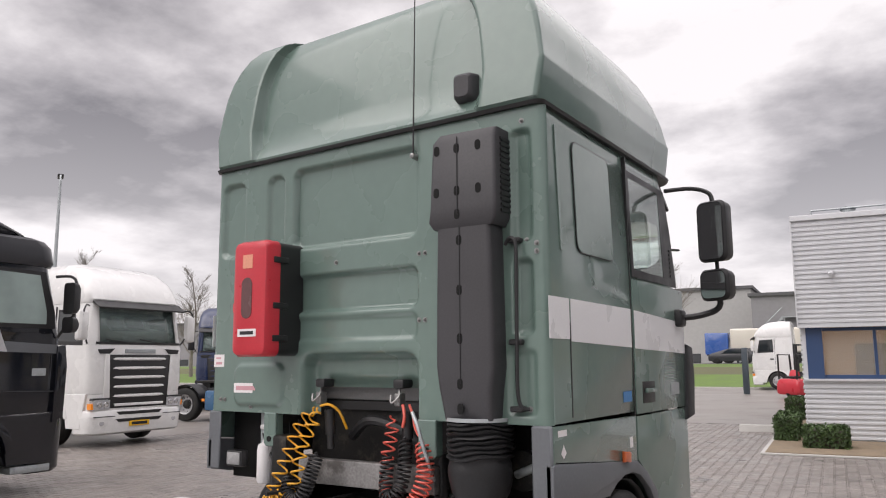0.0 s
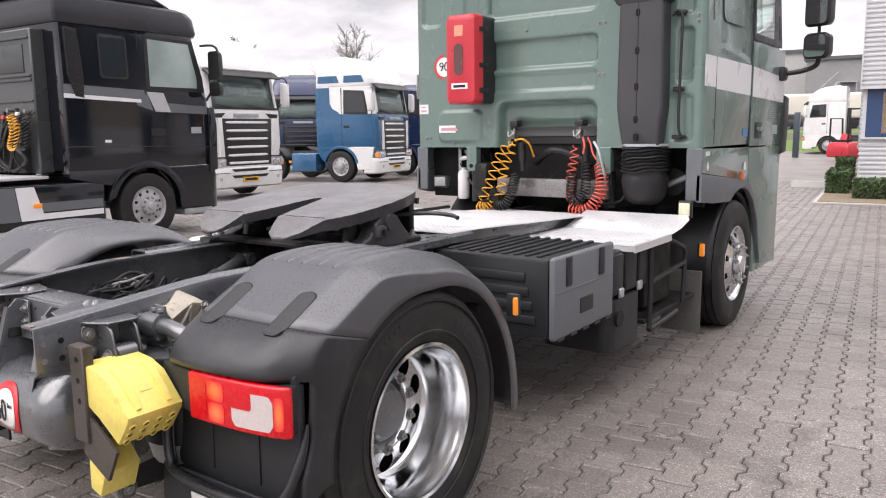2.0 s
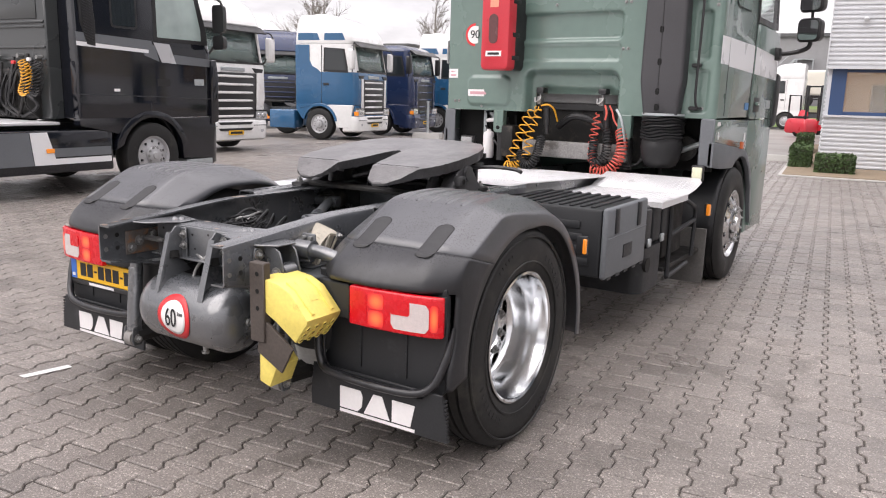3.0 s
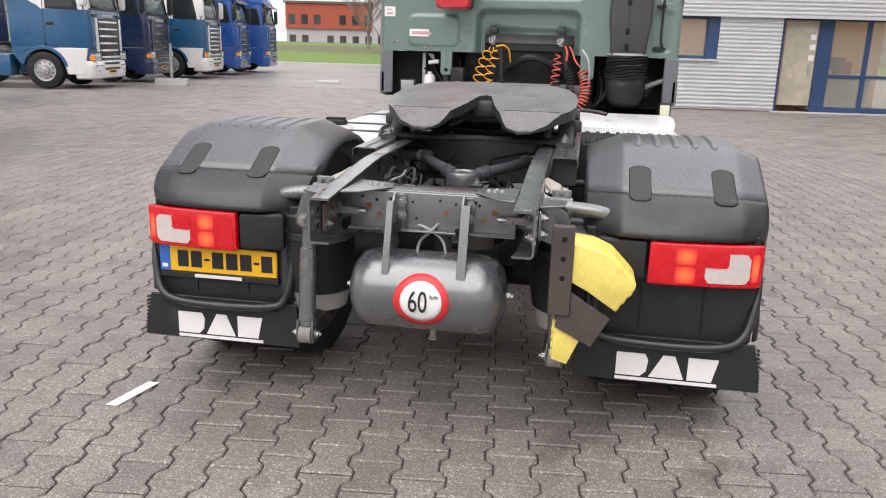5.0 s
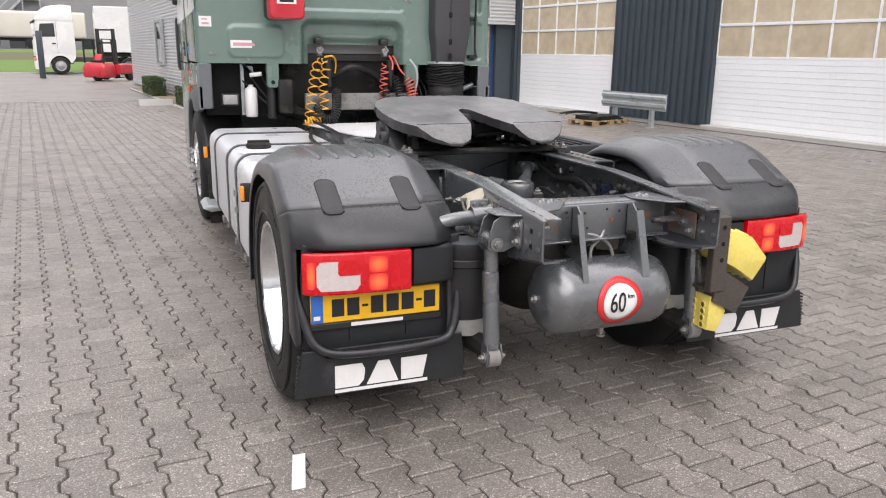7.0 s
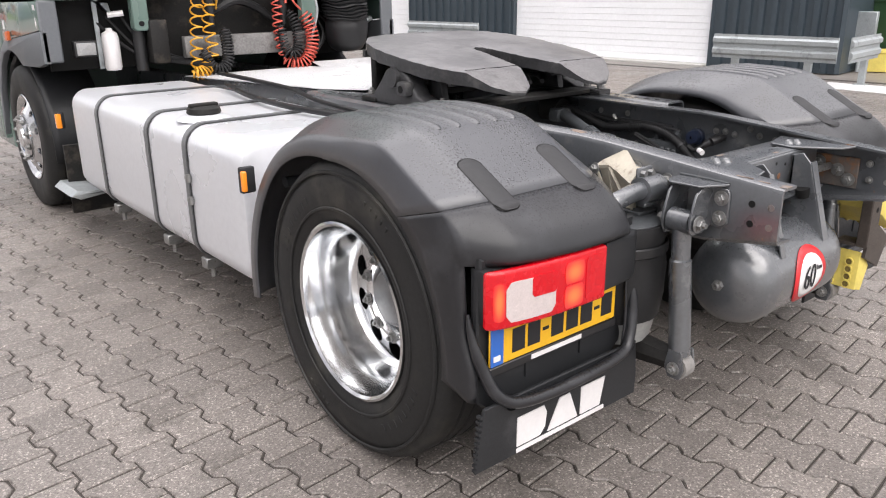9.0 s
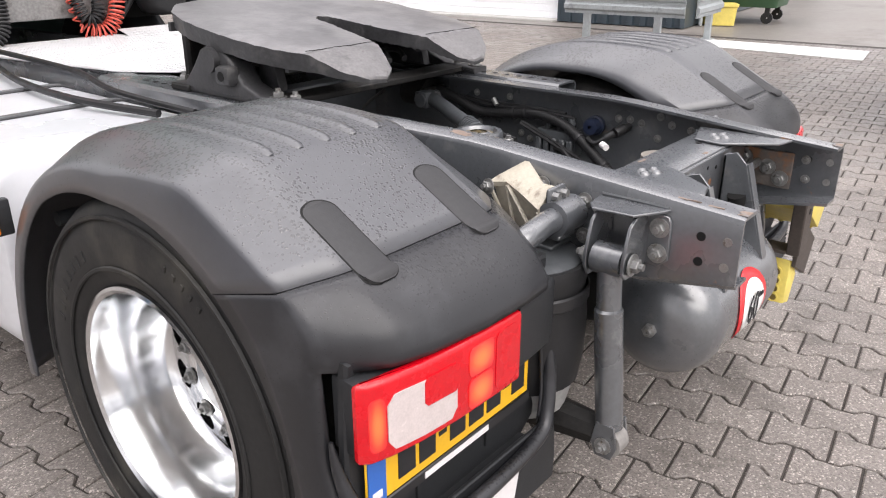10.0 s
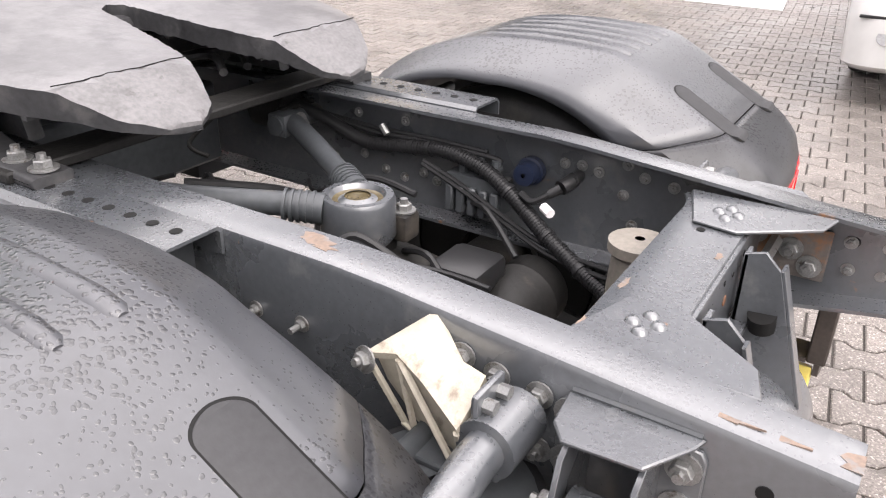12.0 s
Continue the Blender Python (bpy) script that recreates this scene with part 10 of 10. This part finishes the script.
for s in (1, -1):
    def ks(name, pts, d0, d1, material, label="", parent=None, bev=0.0):
        b_ = B()
        ins = lambda z: (z - 2.2) / 0.85 * 0.028 if z > 2.2 else 0.0
        loft(b_, [[(s * (HX + d0 - ins(z)), y, z) for y, z in pts], [(s * (HX + d1 - ins(z)), y, z) for y, z in pts]])
        return kp(name, b_, material, label, parent, smooth=False)
    wf_ = ks("window_frame", [(0.08, 2.22), (1.16, 2.22), (1.14, 2.45), (0.98, 3.0), (0.10, 3.02)], 0.0, 0.004, trim_black)
    # pale uneven base colour paints the sky's reflection on the pane
    ks("side_window", [(0.15, 2.28), (1.02, 2.28), (1.02, 2.45), (0.90, 2.95), (0.16, 2.97)], 0.004, 0.007, mat("sky_toned_side_glass", (0.30, 0.37, 0.35), 0.04, var=0.25, scale=1.1, fine=2.5, coat=1.0, rough_var=0.02) if "sky_toned_side_glass" not in MATS else MATS["sky_toned_side_glass"], "side window with a pale sky reflection put into its colour", parent=wf_)
    ks("quarter_window", rrect(-0.66, -0.20, 2.36, 2.98, 0.06, 4), 0.0, 0.004, trim_black)
    ks("quarter_glass", rrect(-0.63, -0.23, 2.39, 2.95, 0.05, 4), 0.004, 0.006, glass_dark, "dark quarter window")
    ks("door_gap", [(-0.02, 1.10), (-0.008, 1.10), (-0.008, 3.05), (-0.02, 3.05)], -0.02, 0.003, trim_black)
    ks("stripe", [(-1.23, 2.075), (-0.02, 2.035), (-0.02, 2.085), (-1.23, 2.135)], 0.0, 0.002, white_stripe, "white stripe")
    ks("stripe", [(-1.23, 2.14), (-0.02, 2.09), (0.06, 2.09), (0.04, 2.22), (-1.23, 2.26)], 0.0, 0.0015, grey_plastic, "grey stripe")
    # lighter grey strip painting the highlight along the body crease
    ks("crease", [(-1.23, 1.405), (0.20, 1.385), (1.20, 1.36), (1.20, 1.372), (0.20, 1.398), (-1.23, 1.42)], 0.0, 0.007, paint_dgrey)
    ks("stripe", [(0.08, 2.20), (0.38, 2.19), (0.50, 1.90), (0.22, 1.91)], 0.0, 0.002, silver_foil, "slanting white stripe")
    ks("stripe", [(-0.10, 2.0), (0.18, 1.92), (0.10, 2.16), (-0.10, 2.2)], 0.0, 0.0015, grey_plastic, "grey stripe")
    ks("stripe", [(0.50, 1.90), (1.22, 1.88), (1.22, 2.00), (0.45, 2.04)], 0.0, 0.0015, grey_plastic, "grey stripe")
    ks("door_handle", [(0.12, 1.55), (0.36, 1.55), (0.36, 1.66), (0.12, 1.66)], 0.0, 0.006, trim_black)
    ks("badge", [(0.86, 1.58), (1.06, 1.58), (1.06, 1.68), (0.86, 1.68)], 0.0, 0.004, galv, "plain metal badge")
    ks("label", [(-0.66, 1.46), (-0.56, 1.46), (-0.56, 1.50), (-0.66, 1.50)], 0.0, 0.003, sticker_white)
    # slanted louvre panel at the cab's rear edge
    b = B(); prism(b, [(-1.06, 2.10), (-0.93, 2.08), (-0.92, 2.4), (-0.98, 3.0), (-1.17, 3.02), (-1.16, 2.4)], "x", *sorted((s * 1.20, s * (HX + 0.012))), 0.008, 1); lv = kp("louvre_panel", b, trim_black, "black louvre panel")
    for k in range(22):
        z = 2.14 + k * 0.038
        dy = -0.17 - 0.05 * (z - 2.14) / 0.8
        b = B(); prism(b, [(-0.935 + dy, z + 0.05), (-0.79 + dy, z), (-0.79 + dy, z + 0.014), (-0.935 + dy, z + 0.062)], "x", *sorted((s * (HX + 0.012), s * (HX + 0.024)))); kp("louvre", b, paint_dgrey, parent=lv, smooth=False)
    # wheel arch and lower body
    arch = [(0.70 * math.cos(radians(a)), 0.5 + 0.68 * math.sin(radians(a))) for a in range(170, 5, -11)]
    inn = [(0.58 * math.cos(radians(a)), 0.5 + 0.58 * math.sin(radians(a))) for a in range(8, 173, 11)]
    b = B(); prism(b, arch + inn, "x", *sorted((s * 1.10, s * 1.262)), 0.012, 2); kp("wheel_arch", b, paint_black, "black wheel arch")
    b = B(); prism(b, [(0.60, 0.42), (1.22, 0.42), (1.30, 1.075), (0.20, 1.075), (0.52, 0.90)], "x", *sorted((s * 1.08, s * 1.25)), 0.012, 1); kp("entry_panel", b, paint_black, "black entry panel")
    b = B(); box(b, *sorted((s * 0.95, s * 1.235)), 0.66, 1.22, 0.30, 0.40, 0.02, 2); kp("step", b, galv, "metal boarding step")
    b = B(); prism(b, [(-1.24, 0.98), (-1.24, 1.078), (-0.12, 1.078), (-0.35, 1.05), (-0.62, 0.85)], "x", *sorted((s * 1.10, s * 1.24))); kp("lower_side", b, paint_black, smooth=False)
    b = B(); prism(b, [(1.18, 0.95), (1.34, 1.0), (1.36, 1.70), (1.32, 2.0), (1.20, 1.98)], "x", *sorted((s * 1.18, s * 1.275)), 0.012, 2); kp("corner_deflector", b, paint_black)
    simple_wheel(bk, s, 1.25, 0.0)
    simple_wheel(bk, s, 1.25, -3.8, False)
    # skirt: black, white slanted panel and grey
    b = B(); box(b, *sorted((s * 0.6, s * 1.235)), -3.05, -0.72, 0.34, 0.92, 0.03, 2); kp("side_skirt", b, paint_black, "black side skirt")
    b = B(); prism(b, [(-1.95, 0.46), (-1.62, 0.46), (-1.75, 0.90), (-2.00, 0.90)], "x", *sorted((s * 1.234, s * 1.238))); kp("stripe", b, white_stripe, "white panel on the skirt", smooth=False)
    b = B(); prism(b, [(-1.62, 0.46), (-0.76, 0.46), (-0.76, 0.54), (-1.65, 0.54)], "x", *sorted((s * 1.234, s * 1.238))); kp("stripe", b, white_stripe, smooth=False)
    b = B(); prism(b, [(-1.66, 0.56), (-0.76, 0.56), (-0.76, 0.68), (-1.69, 0.68)], "x", *sorted((s * 1.234, s * 1.2375))); kp("stripe", b, grey_plastic, smooth=False)
    b = B(); prism(b, [(-3.0, 0.46), (-1.96, 0.46), (-2.01, 0.90), (-3.0, 0.90)], "x", *sorted((s * 1.234, s * 1.2375))); kp("stripe", b, grey_plastic, smooth=False)
    b = B(); box(b, *sorted((s * 1.236, s * 1.252)), -1.78, -1.66, 0.62, 0.68, 0.006, 1); kp("side_marker", b, orange_lens, "orange side marker")
    b = B(); rows = []
    for k in range(9):
        a = radians(5 + 165 * k / 8)
        rows.append([(s * x, -3.8 + 0.62 * math.cos(a), 0.5 + 0.62 * math.sin(a)) for x in (0.6, 0.9, 1.2, 1.24)])
    loft(b, rows, caps=False, closed=False); solid(kp("fender", b, black_plastic, "black rear fender"), 0.01)
    b = B(); tube(b, smooth_path([(s * 1.22, 1.14, 2.95), (s * 1.42, 1.30, 2.92), (s * 1.48, 1.30, 2.5), (s * 1.24, 1.20, 2.10)], 4), 0.02, 6); ma = kp("mirror_arm", b, trim_black)
    for z0, z1 in ((2.42, 2.86), (2.16, 2.38)):
        b = B(); loft(b, [[(s * 1.45 + x, y, z) for x, z in rrect(-0.12 + i, 0.12 - i, z0 + i, z1 - i, 0.05, 4)] for y, i in ((1.20, 0.0), (1.28, 0.01), (1.33, 0.05))]); kp("mirror_housing", b, trim_black, parent=ma)
    b = B(); box(b, *sorted((s * 0.33, s * 0.41)), -4.7, 0.4, 0.72, 0.98); kp("frame_rail", b, frame_inner, smooth=False)
b = B(); loft(b, [cab_ring(z, sd, 0.9, f, 0.22, 0.03) for z, sd, f in ((0.28, 1.18, 1.40), (0.33, 1.22, 1.44), (0.9, 1.225, 1.45), (1.06, 1.22, 1.42))]); kp("bumper", b, paint_black, "black front bumper")
b = B(); box(b, -1.10, 1.10, -2.95, -1.45, 0.985, 1.03, 0.01, 1); kp("deck_plate", b, plate_alu, "pale deck plate behind the cab")
b = B(); box(b, -0.9, 0.9, -1.440, -1.225, 1.05, 3.0, 0.02, 1); kp("cab_rear", b, rear_black, "black cab rear wall")
for z in (1.86, 2.02, 2.30, 2.36, 2.86):
    b = B(); box(b, -0.86, 0.88, -1.465, -1.435, z, z + 0.035, 0.010, 2); kp("rear_rib", b, rear_black)
b = B(); box(b, -0.75, 0.72, -1.452, -1.435, 2.42, 2.80, 0.012, 2); kp("rear_panel", b, rear_black)
for x, z in ((-0.2, 1.9), (0.35, 1.92), (0.78, 1.9)):
    b = B(); cyl(b, (x, -1.43, z), (x, -1.53, z), 0.03, seg=10); kp("hose_coupling", b, zinc)
for x, z, m_ in ((0.30, 1.80, sign_red), (0.66, 1.84, sticker_white), (-0.1, 1.78, sign_red)):
    b = B(); box(b, x, x + 0.07, -1.60, -1.56, z, z + 0.05, 0.008, 1); kp("coupling_cover", b, m_)
hr_ = random.Random(8)
for k in range(16):
    x = hr_.uniform(-0.5, 1.0)
    pts = [Vector((x, -1.50, 1.75 + hr_.uniform(0, 0.2))), Vector((x + hr_.uniform(-.15, .15), -1.62, 1.5)), Vector((x + hr_.uniform(-.25, .25), -1.60 + hr_.uniform(-.05, .03), 1.25)), Vector((x + hr_.uniform(-.3, .3), -1.56, 1.08))]
    b = B(); tube(b, smooth_path(pts, 6), hr_.choice((0.012, 0.018, 0.026)), 7); kp("hose", b, hr_.choice((hose_rubber, grime, frame_inner)))
b = B(); box(b, -0.6, 0.7, -1.55, -1.25, 1.05, 1.75, 0.05, 2); kp("rear_equipment", b, grime, "grimy equipment behind the cab")
for x, m_ in ((0.55, yellow_hose), (0.80, hose_rubber)):
    path = smooth_path([(x, -1.6, 1.85), (x + 0.08, -1.62, 1.65), (x + 0.02, -1.64, 1.45), (x + 0.1, -1.62, 1.40), (x + 0.15, -1.6, 1.6), (x + 0.1, -1.58, 1.82)], 30)
    out = []
    for k, p in enumerate(path):
        a = k * 1.05
        out.append(p + Vector((0.045 * math.cos(a), 0.045 * math.sin(a), 0.02 * math.sin(a))))
    b = B(); tube(b, out, 0.009, 5); kp("coiled_hose", b, m_, "coiled hose behind the cab")
b = B(); prism(b, [(-0.42, -4.2), (0.42, -4.2), (0.48, -3.6), (0.3, -3.1), (-0.3, -3.1), (-0.48, -3.6)], "z", 1.14, 1.21, 0.01, 1); box(b, -0.4, 0.4, -3.8, -3.5, 0.98, 1.14); kp("fifth_wheel", b, grime, "dark fifth wheel")

# ---------------------------------------------------------------- red forklift and road traffic
fk = thing("forklift", "small red three-wheeled forklift with a black mast", "forklift", pose(-2.75, 39.6, 0, 0, 0, 58))
b = B(); loft(b, [[(x, y, z) for x, y in rrect(-1.15 + i, -0.22 - j, -0.62 + i, 0.62 - i, 0.12, 4)] for z, i, j in ((0.16, 0.05, 0.0), (0.24, 0.0, 0.0), (0.62, 0.0, 0.0), (0.80, 0.06, 0.02), (0.86, 0.14, 0.06))]); part("body", b, red_paint, fk, "red rear body")
for y0 in (-0.85, 0.50):
    b = B(); loft(b, [[(x, y, z) for y, z in rrect(y0, y0 + 0.34, 0.30, h, 0.10, 4)] for x, h in ((-0.25, 0.78), (0.25, 0.82), (0.80, 0.80), (1.02, 0.66))]); part("leg", b, red_paint, fk, "red front leg")
    b = B(); lathe(b, [(0.04, -0.12), (0.22, -0.12), (0.35, -0.09), (0.35, 0.09), (0.22, 0.12), (0.04, 0.12)], (0.78, y0 + 0.17, 0.35), "y", 20); part("wheel", b, rubber, fk)
b = B(); lathe(b, [(0.04, -0.12), (0.20, -0.12), (0.30, -0.09), (0.30, 0.09), (0.20, 0.12), (0.04, 0.12)], (-0.85, 0.0, 0.30), "y", 20); part("wheel", b, rubber, fk)
for y in (-0.42, 0.42):
    b = B(); box(b, -0.06, 0.10, y - 0.06, y + 0.06, 0.10, 2.45, 0.01, 1); part("mast_channel", b, trim_black, fk)
    b = B(); box(b, 0.11, 0.20, y - 0.04, y + 0.04, 0.10, 1.95, 0.01, 1); part("mast_channel", b, trim_black, fk)
    b = B(); box(b, 0.20, 0.24, y - 0.05, y + 0.05, 0.12, 0.75); box(b, 0.24, 1.25, y - 0.05, y + 0.05, 0.12, 0.16); part("fork", b, trim_black, fk, smooth=False)
for z in (0.35, 1.1, 1.75, 2.36):
    b = B(); box(b, -0.04, 0.08, -0.36, 0.36, z, z + 0.07); part("mast_bar", b, trim_black, fk, smooth=False)
for y in (-0.5, 0.5):
    b = B(); tube(b, [(-1.05, y, 0.84), (-1.05, y, 1.95), (-0.30, y, 1.95), (-0.22, y, 0.84)], 0.045, 6); part("guard_frame", b, trim_black, fk)
b = B(); box(b, -0.95, -0.50, -0.26, 0.26, 0.87, 0.98, 0.03, 2); part("seat", b, trim_black, fk)
b = B(); prism(b, [(-0.78, 0.98), (-0.46, 0.98), (-0.50, 1.14), (-0.62, 1.26), (-0.72, 1.16)], "y", -0.18, 0.18, 0.02, 2); part("hood", b, red_paint, fk, "bright red hood")
q = yard(-6.0, 80.5)
car = thing("car", "dark grey parked estate car at the road", "car", pose(q.x, q.y, 1.385, 0, 0, YARD + 90))
b = B(); loft(b, [[(x, y, z) for x, y in rrect(-0.9 + i, 0.9 - i, -2.2 + f, 2.2 - g, 0.3, 4)] for z, i, f, g in ((0.25, 0.03, 0.05, 0.05), (0.55, 0.0, 0.0, 0.0), (0.85, 0.02, 0.03, 0.05), (0.98, 0.06, 0.08, 0.35), (1.40, 0.20, 0.45, 1.75), (1.46, 0.26, 0.6, 1.95))]); part("body", b, paint_dgrey, car)
for s in (1, -1):
    b = B(); prism(b, [(-1.7, 0.95), (0.95, 0.95), (0.30, 1.36), (-1.35, 1.36)], "x", *sorted((s * 0.78, s * 0.865))); part("side_window", b, glass_dark, car, smooth=False)
    for y in (-1.35, 1.35):
        b = B(); lathe(b, [(0.04, -0.1), (0.2, -0.1), (0.32, -0.08), (0.32, 0.08), (0.2, 0.1), (0.04, 0.1)], (s * 0.8, y, 0.32), "x", 18); part("wheel", b, rubber, car)
lo = thing("lorry", "blue lorry with a long cream trailer on the road", "lorry", pose(-12.0, 83.6, 1.395, 0, 0, YARD))
b = B(); loft(b, [[(x, y, z) for x, y in rrect(-6.0, -3.75, -1.2 + i, 1.2 - i, 0.10, 3)] for z, i in ((0.9, 0), (2.9, 0.0), (3.05, 0.08))]); part("front_box", b, paint_royal, lo, "blue front box")
b = B(); loft(b, [[(x, y, z) for y, z in rrect(-1.25 + i, 1.25 - i, 1.0 + i, 3.45 - i, 0.25, 4)] for x, i in ((-3.55, 0.12), (-3.45, 0.0), (6.4, 0.0), (6.5, 0.12))]); part("trailer_body", b, mat("cream_trailer_sheet", (0.66, 0.62, 0.55), 0.5, var=0.06, scale=0.8), lo, "cream box trailer")
for x in (-5.0, -3.9, 1.6, 2.9):
    for y in (-1.05, 1.05):
        b = B(); lathe(b, [(0.05, -0.14), (0.3, -0.14), (0.5, -0.12), (0.5, 0.12), (0.3, 0.14), (0.05, 0.14)], (x, y, 0.5), "y", 18); part("wheel", b, rubber, lo)
b = B(); box(b, -5.9, 6.3, -0.9, 0.9, 0.78, 0.98); part("underframe", b, grime, lo, smooth=False)

# ---------------------------------------------------------------- paving stones: double-T blocks in half-stepped columns
PL, PW, GAP = 0.200, 0.165, 0.0042


def paver_outline(shrink):
    pts = []
    half = PL / 2 - GAP - shrink
    for y, s_ in ((-half, 1), (-0.067, 1), (-0.036, -1), (0.036, -1), (0.067, 1), (half, 1)):
        pts.append((PW / 2 + 0.015 * s_ - GAP - shrink, y))
    return pts + [(-x, y) for x, y in pts[::-1]]


TOP, LOW = paver_outline(0.0045), paver_outline(0.0)


def paver_geometry(cx, cy, dz, tx, ty, far=False):
    """Vertices and faces of one stone: its worn top, a chamfer and its sides."""
    v = [(cx + x, cy + y, dz + tx * x + ty * y) for x, y in TOP] + [(cx + x, cy + y, dz - 0.0045 + tx * x + ty * y) for x, y in LOW] + [(cx + x, cy + y, -0.012) for x, y in LOW]
    n = len(TOP)
    f = [tuple(range(n))]
    for k in range(n):
        j = (k + 1) % n
        f.append((k, k + n, j + n, j))
        if far:
            continue
        f.append((k + n, k + 2 * n, j + 2 * n, j + n))
    return v, f


yard_m = pose(0, 0, 0, 0, 0, YARD)
paving = thing("paving", "wet grey-brown interlocking concrete paving stones", "paving", yard_m, kind="structure")
pv, pf = paver_geometry(0, 0, 0.0, 0, 0)
piece = bpy.data.meshes.new("paver")
piece.from_pydata(pv, [], pf)
piece.materials.append(paver_part)
rp_ = random.Random(3)
verts, faces = [], []
count = 0
i0, i1 = int(-11.9 / PW), int(10.8 / PW)
for i in range(i0, i1):
    off = PL / 2 if i % 2 else 0.0
    for j in range(int(-5.1 / PL), int(22.8 / PL)):
        x, y = i * PW, j * PL + off
        dz, tx, ty = rp_.uniform(-0.0022, 0.0012), rp_.uniform(-0.012, 0.012), rp_.uniform(-0.012, 0.012)
        if -2.45 < x < -0.55 and -1.9 < y < 0.05 and count < 230 or 0.35 < x < 1.15 and -1.35 < y < -0.5 and count < 300:
            o = new("paver", piece)
            o.parent = paving
            o.matrix_local = Matrix.Translation((x, y, dz)) @ Matrix.Rotation(tx, 4, "Y") @ Matrix.Rotation(ty, 4, "X")
            count += 1
            continue
        far = y > 10 or x < -9
        v, f = paver_geometry(x, y, dz, tx, ty, far)
        v = v[:2 * len(TOP)] if far else v
        k = len(verts)
        verts += v
        faces += [tuple(q + k for q in r) for r in f]
me = bpy.data.meshes.new("paving_field")
me.from_pydata(verts, [], faces)
me.materials.append(paver_mat)
field = new("paving_field", me)
field.parent = paving
field["kind"] = "stuff"
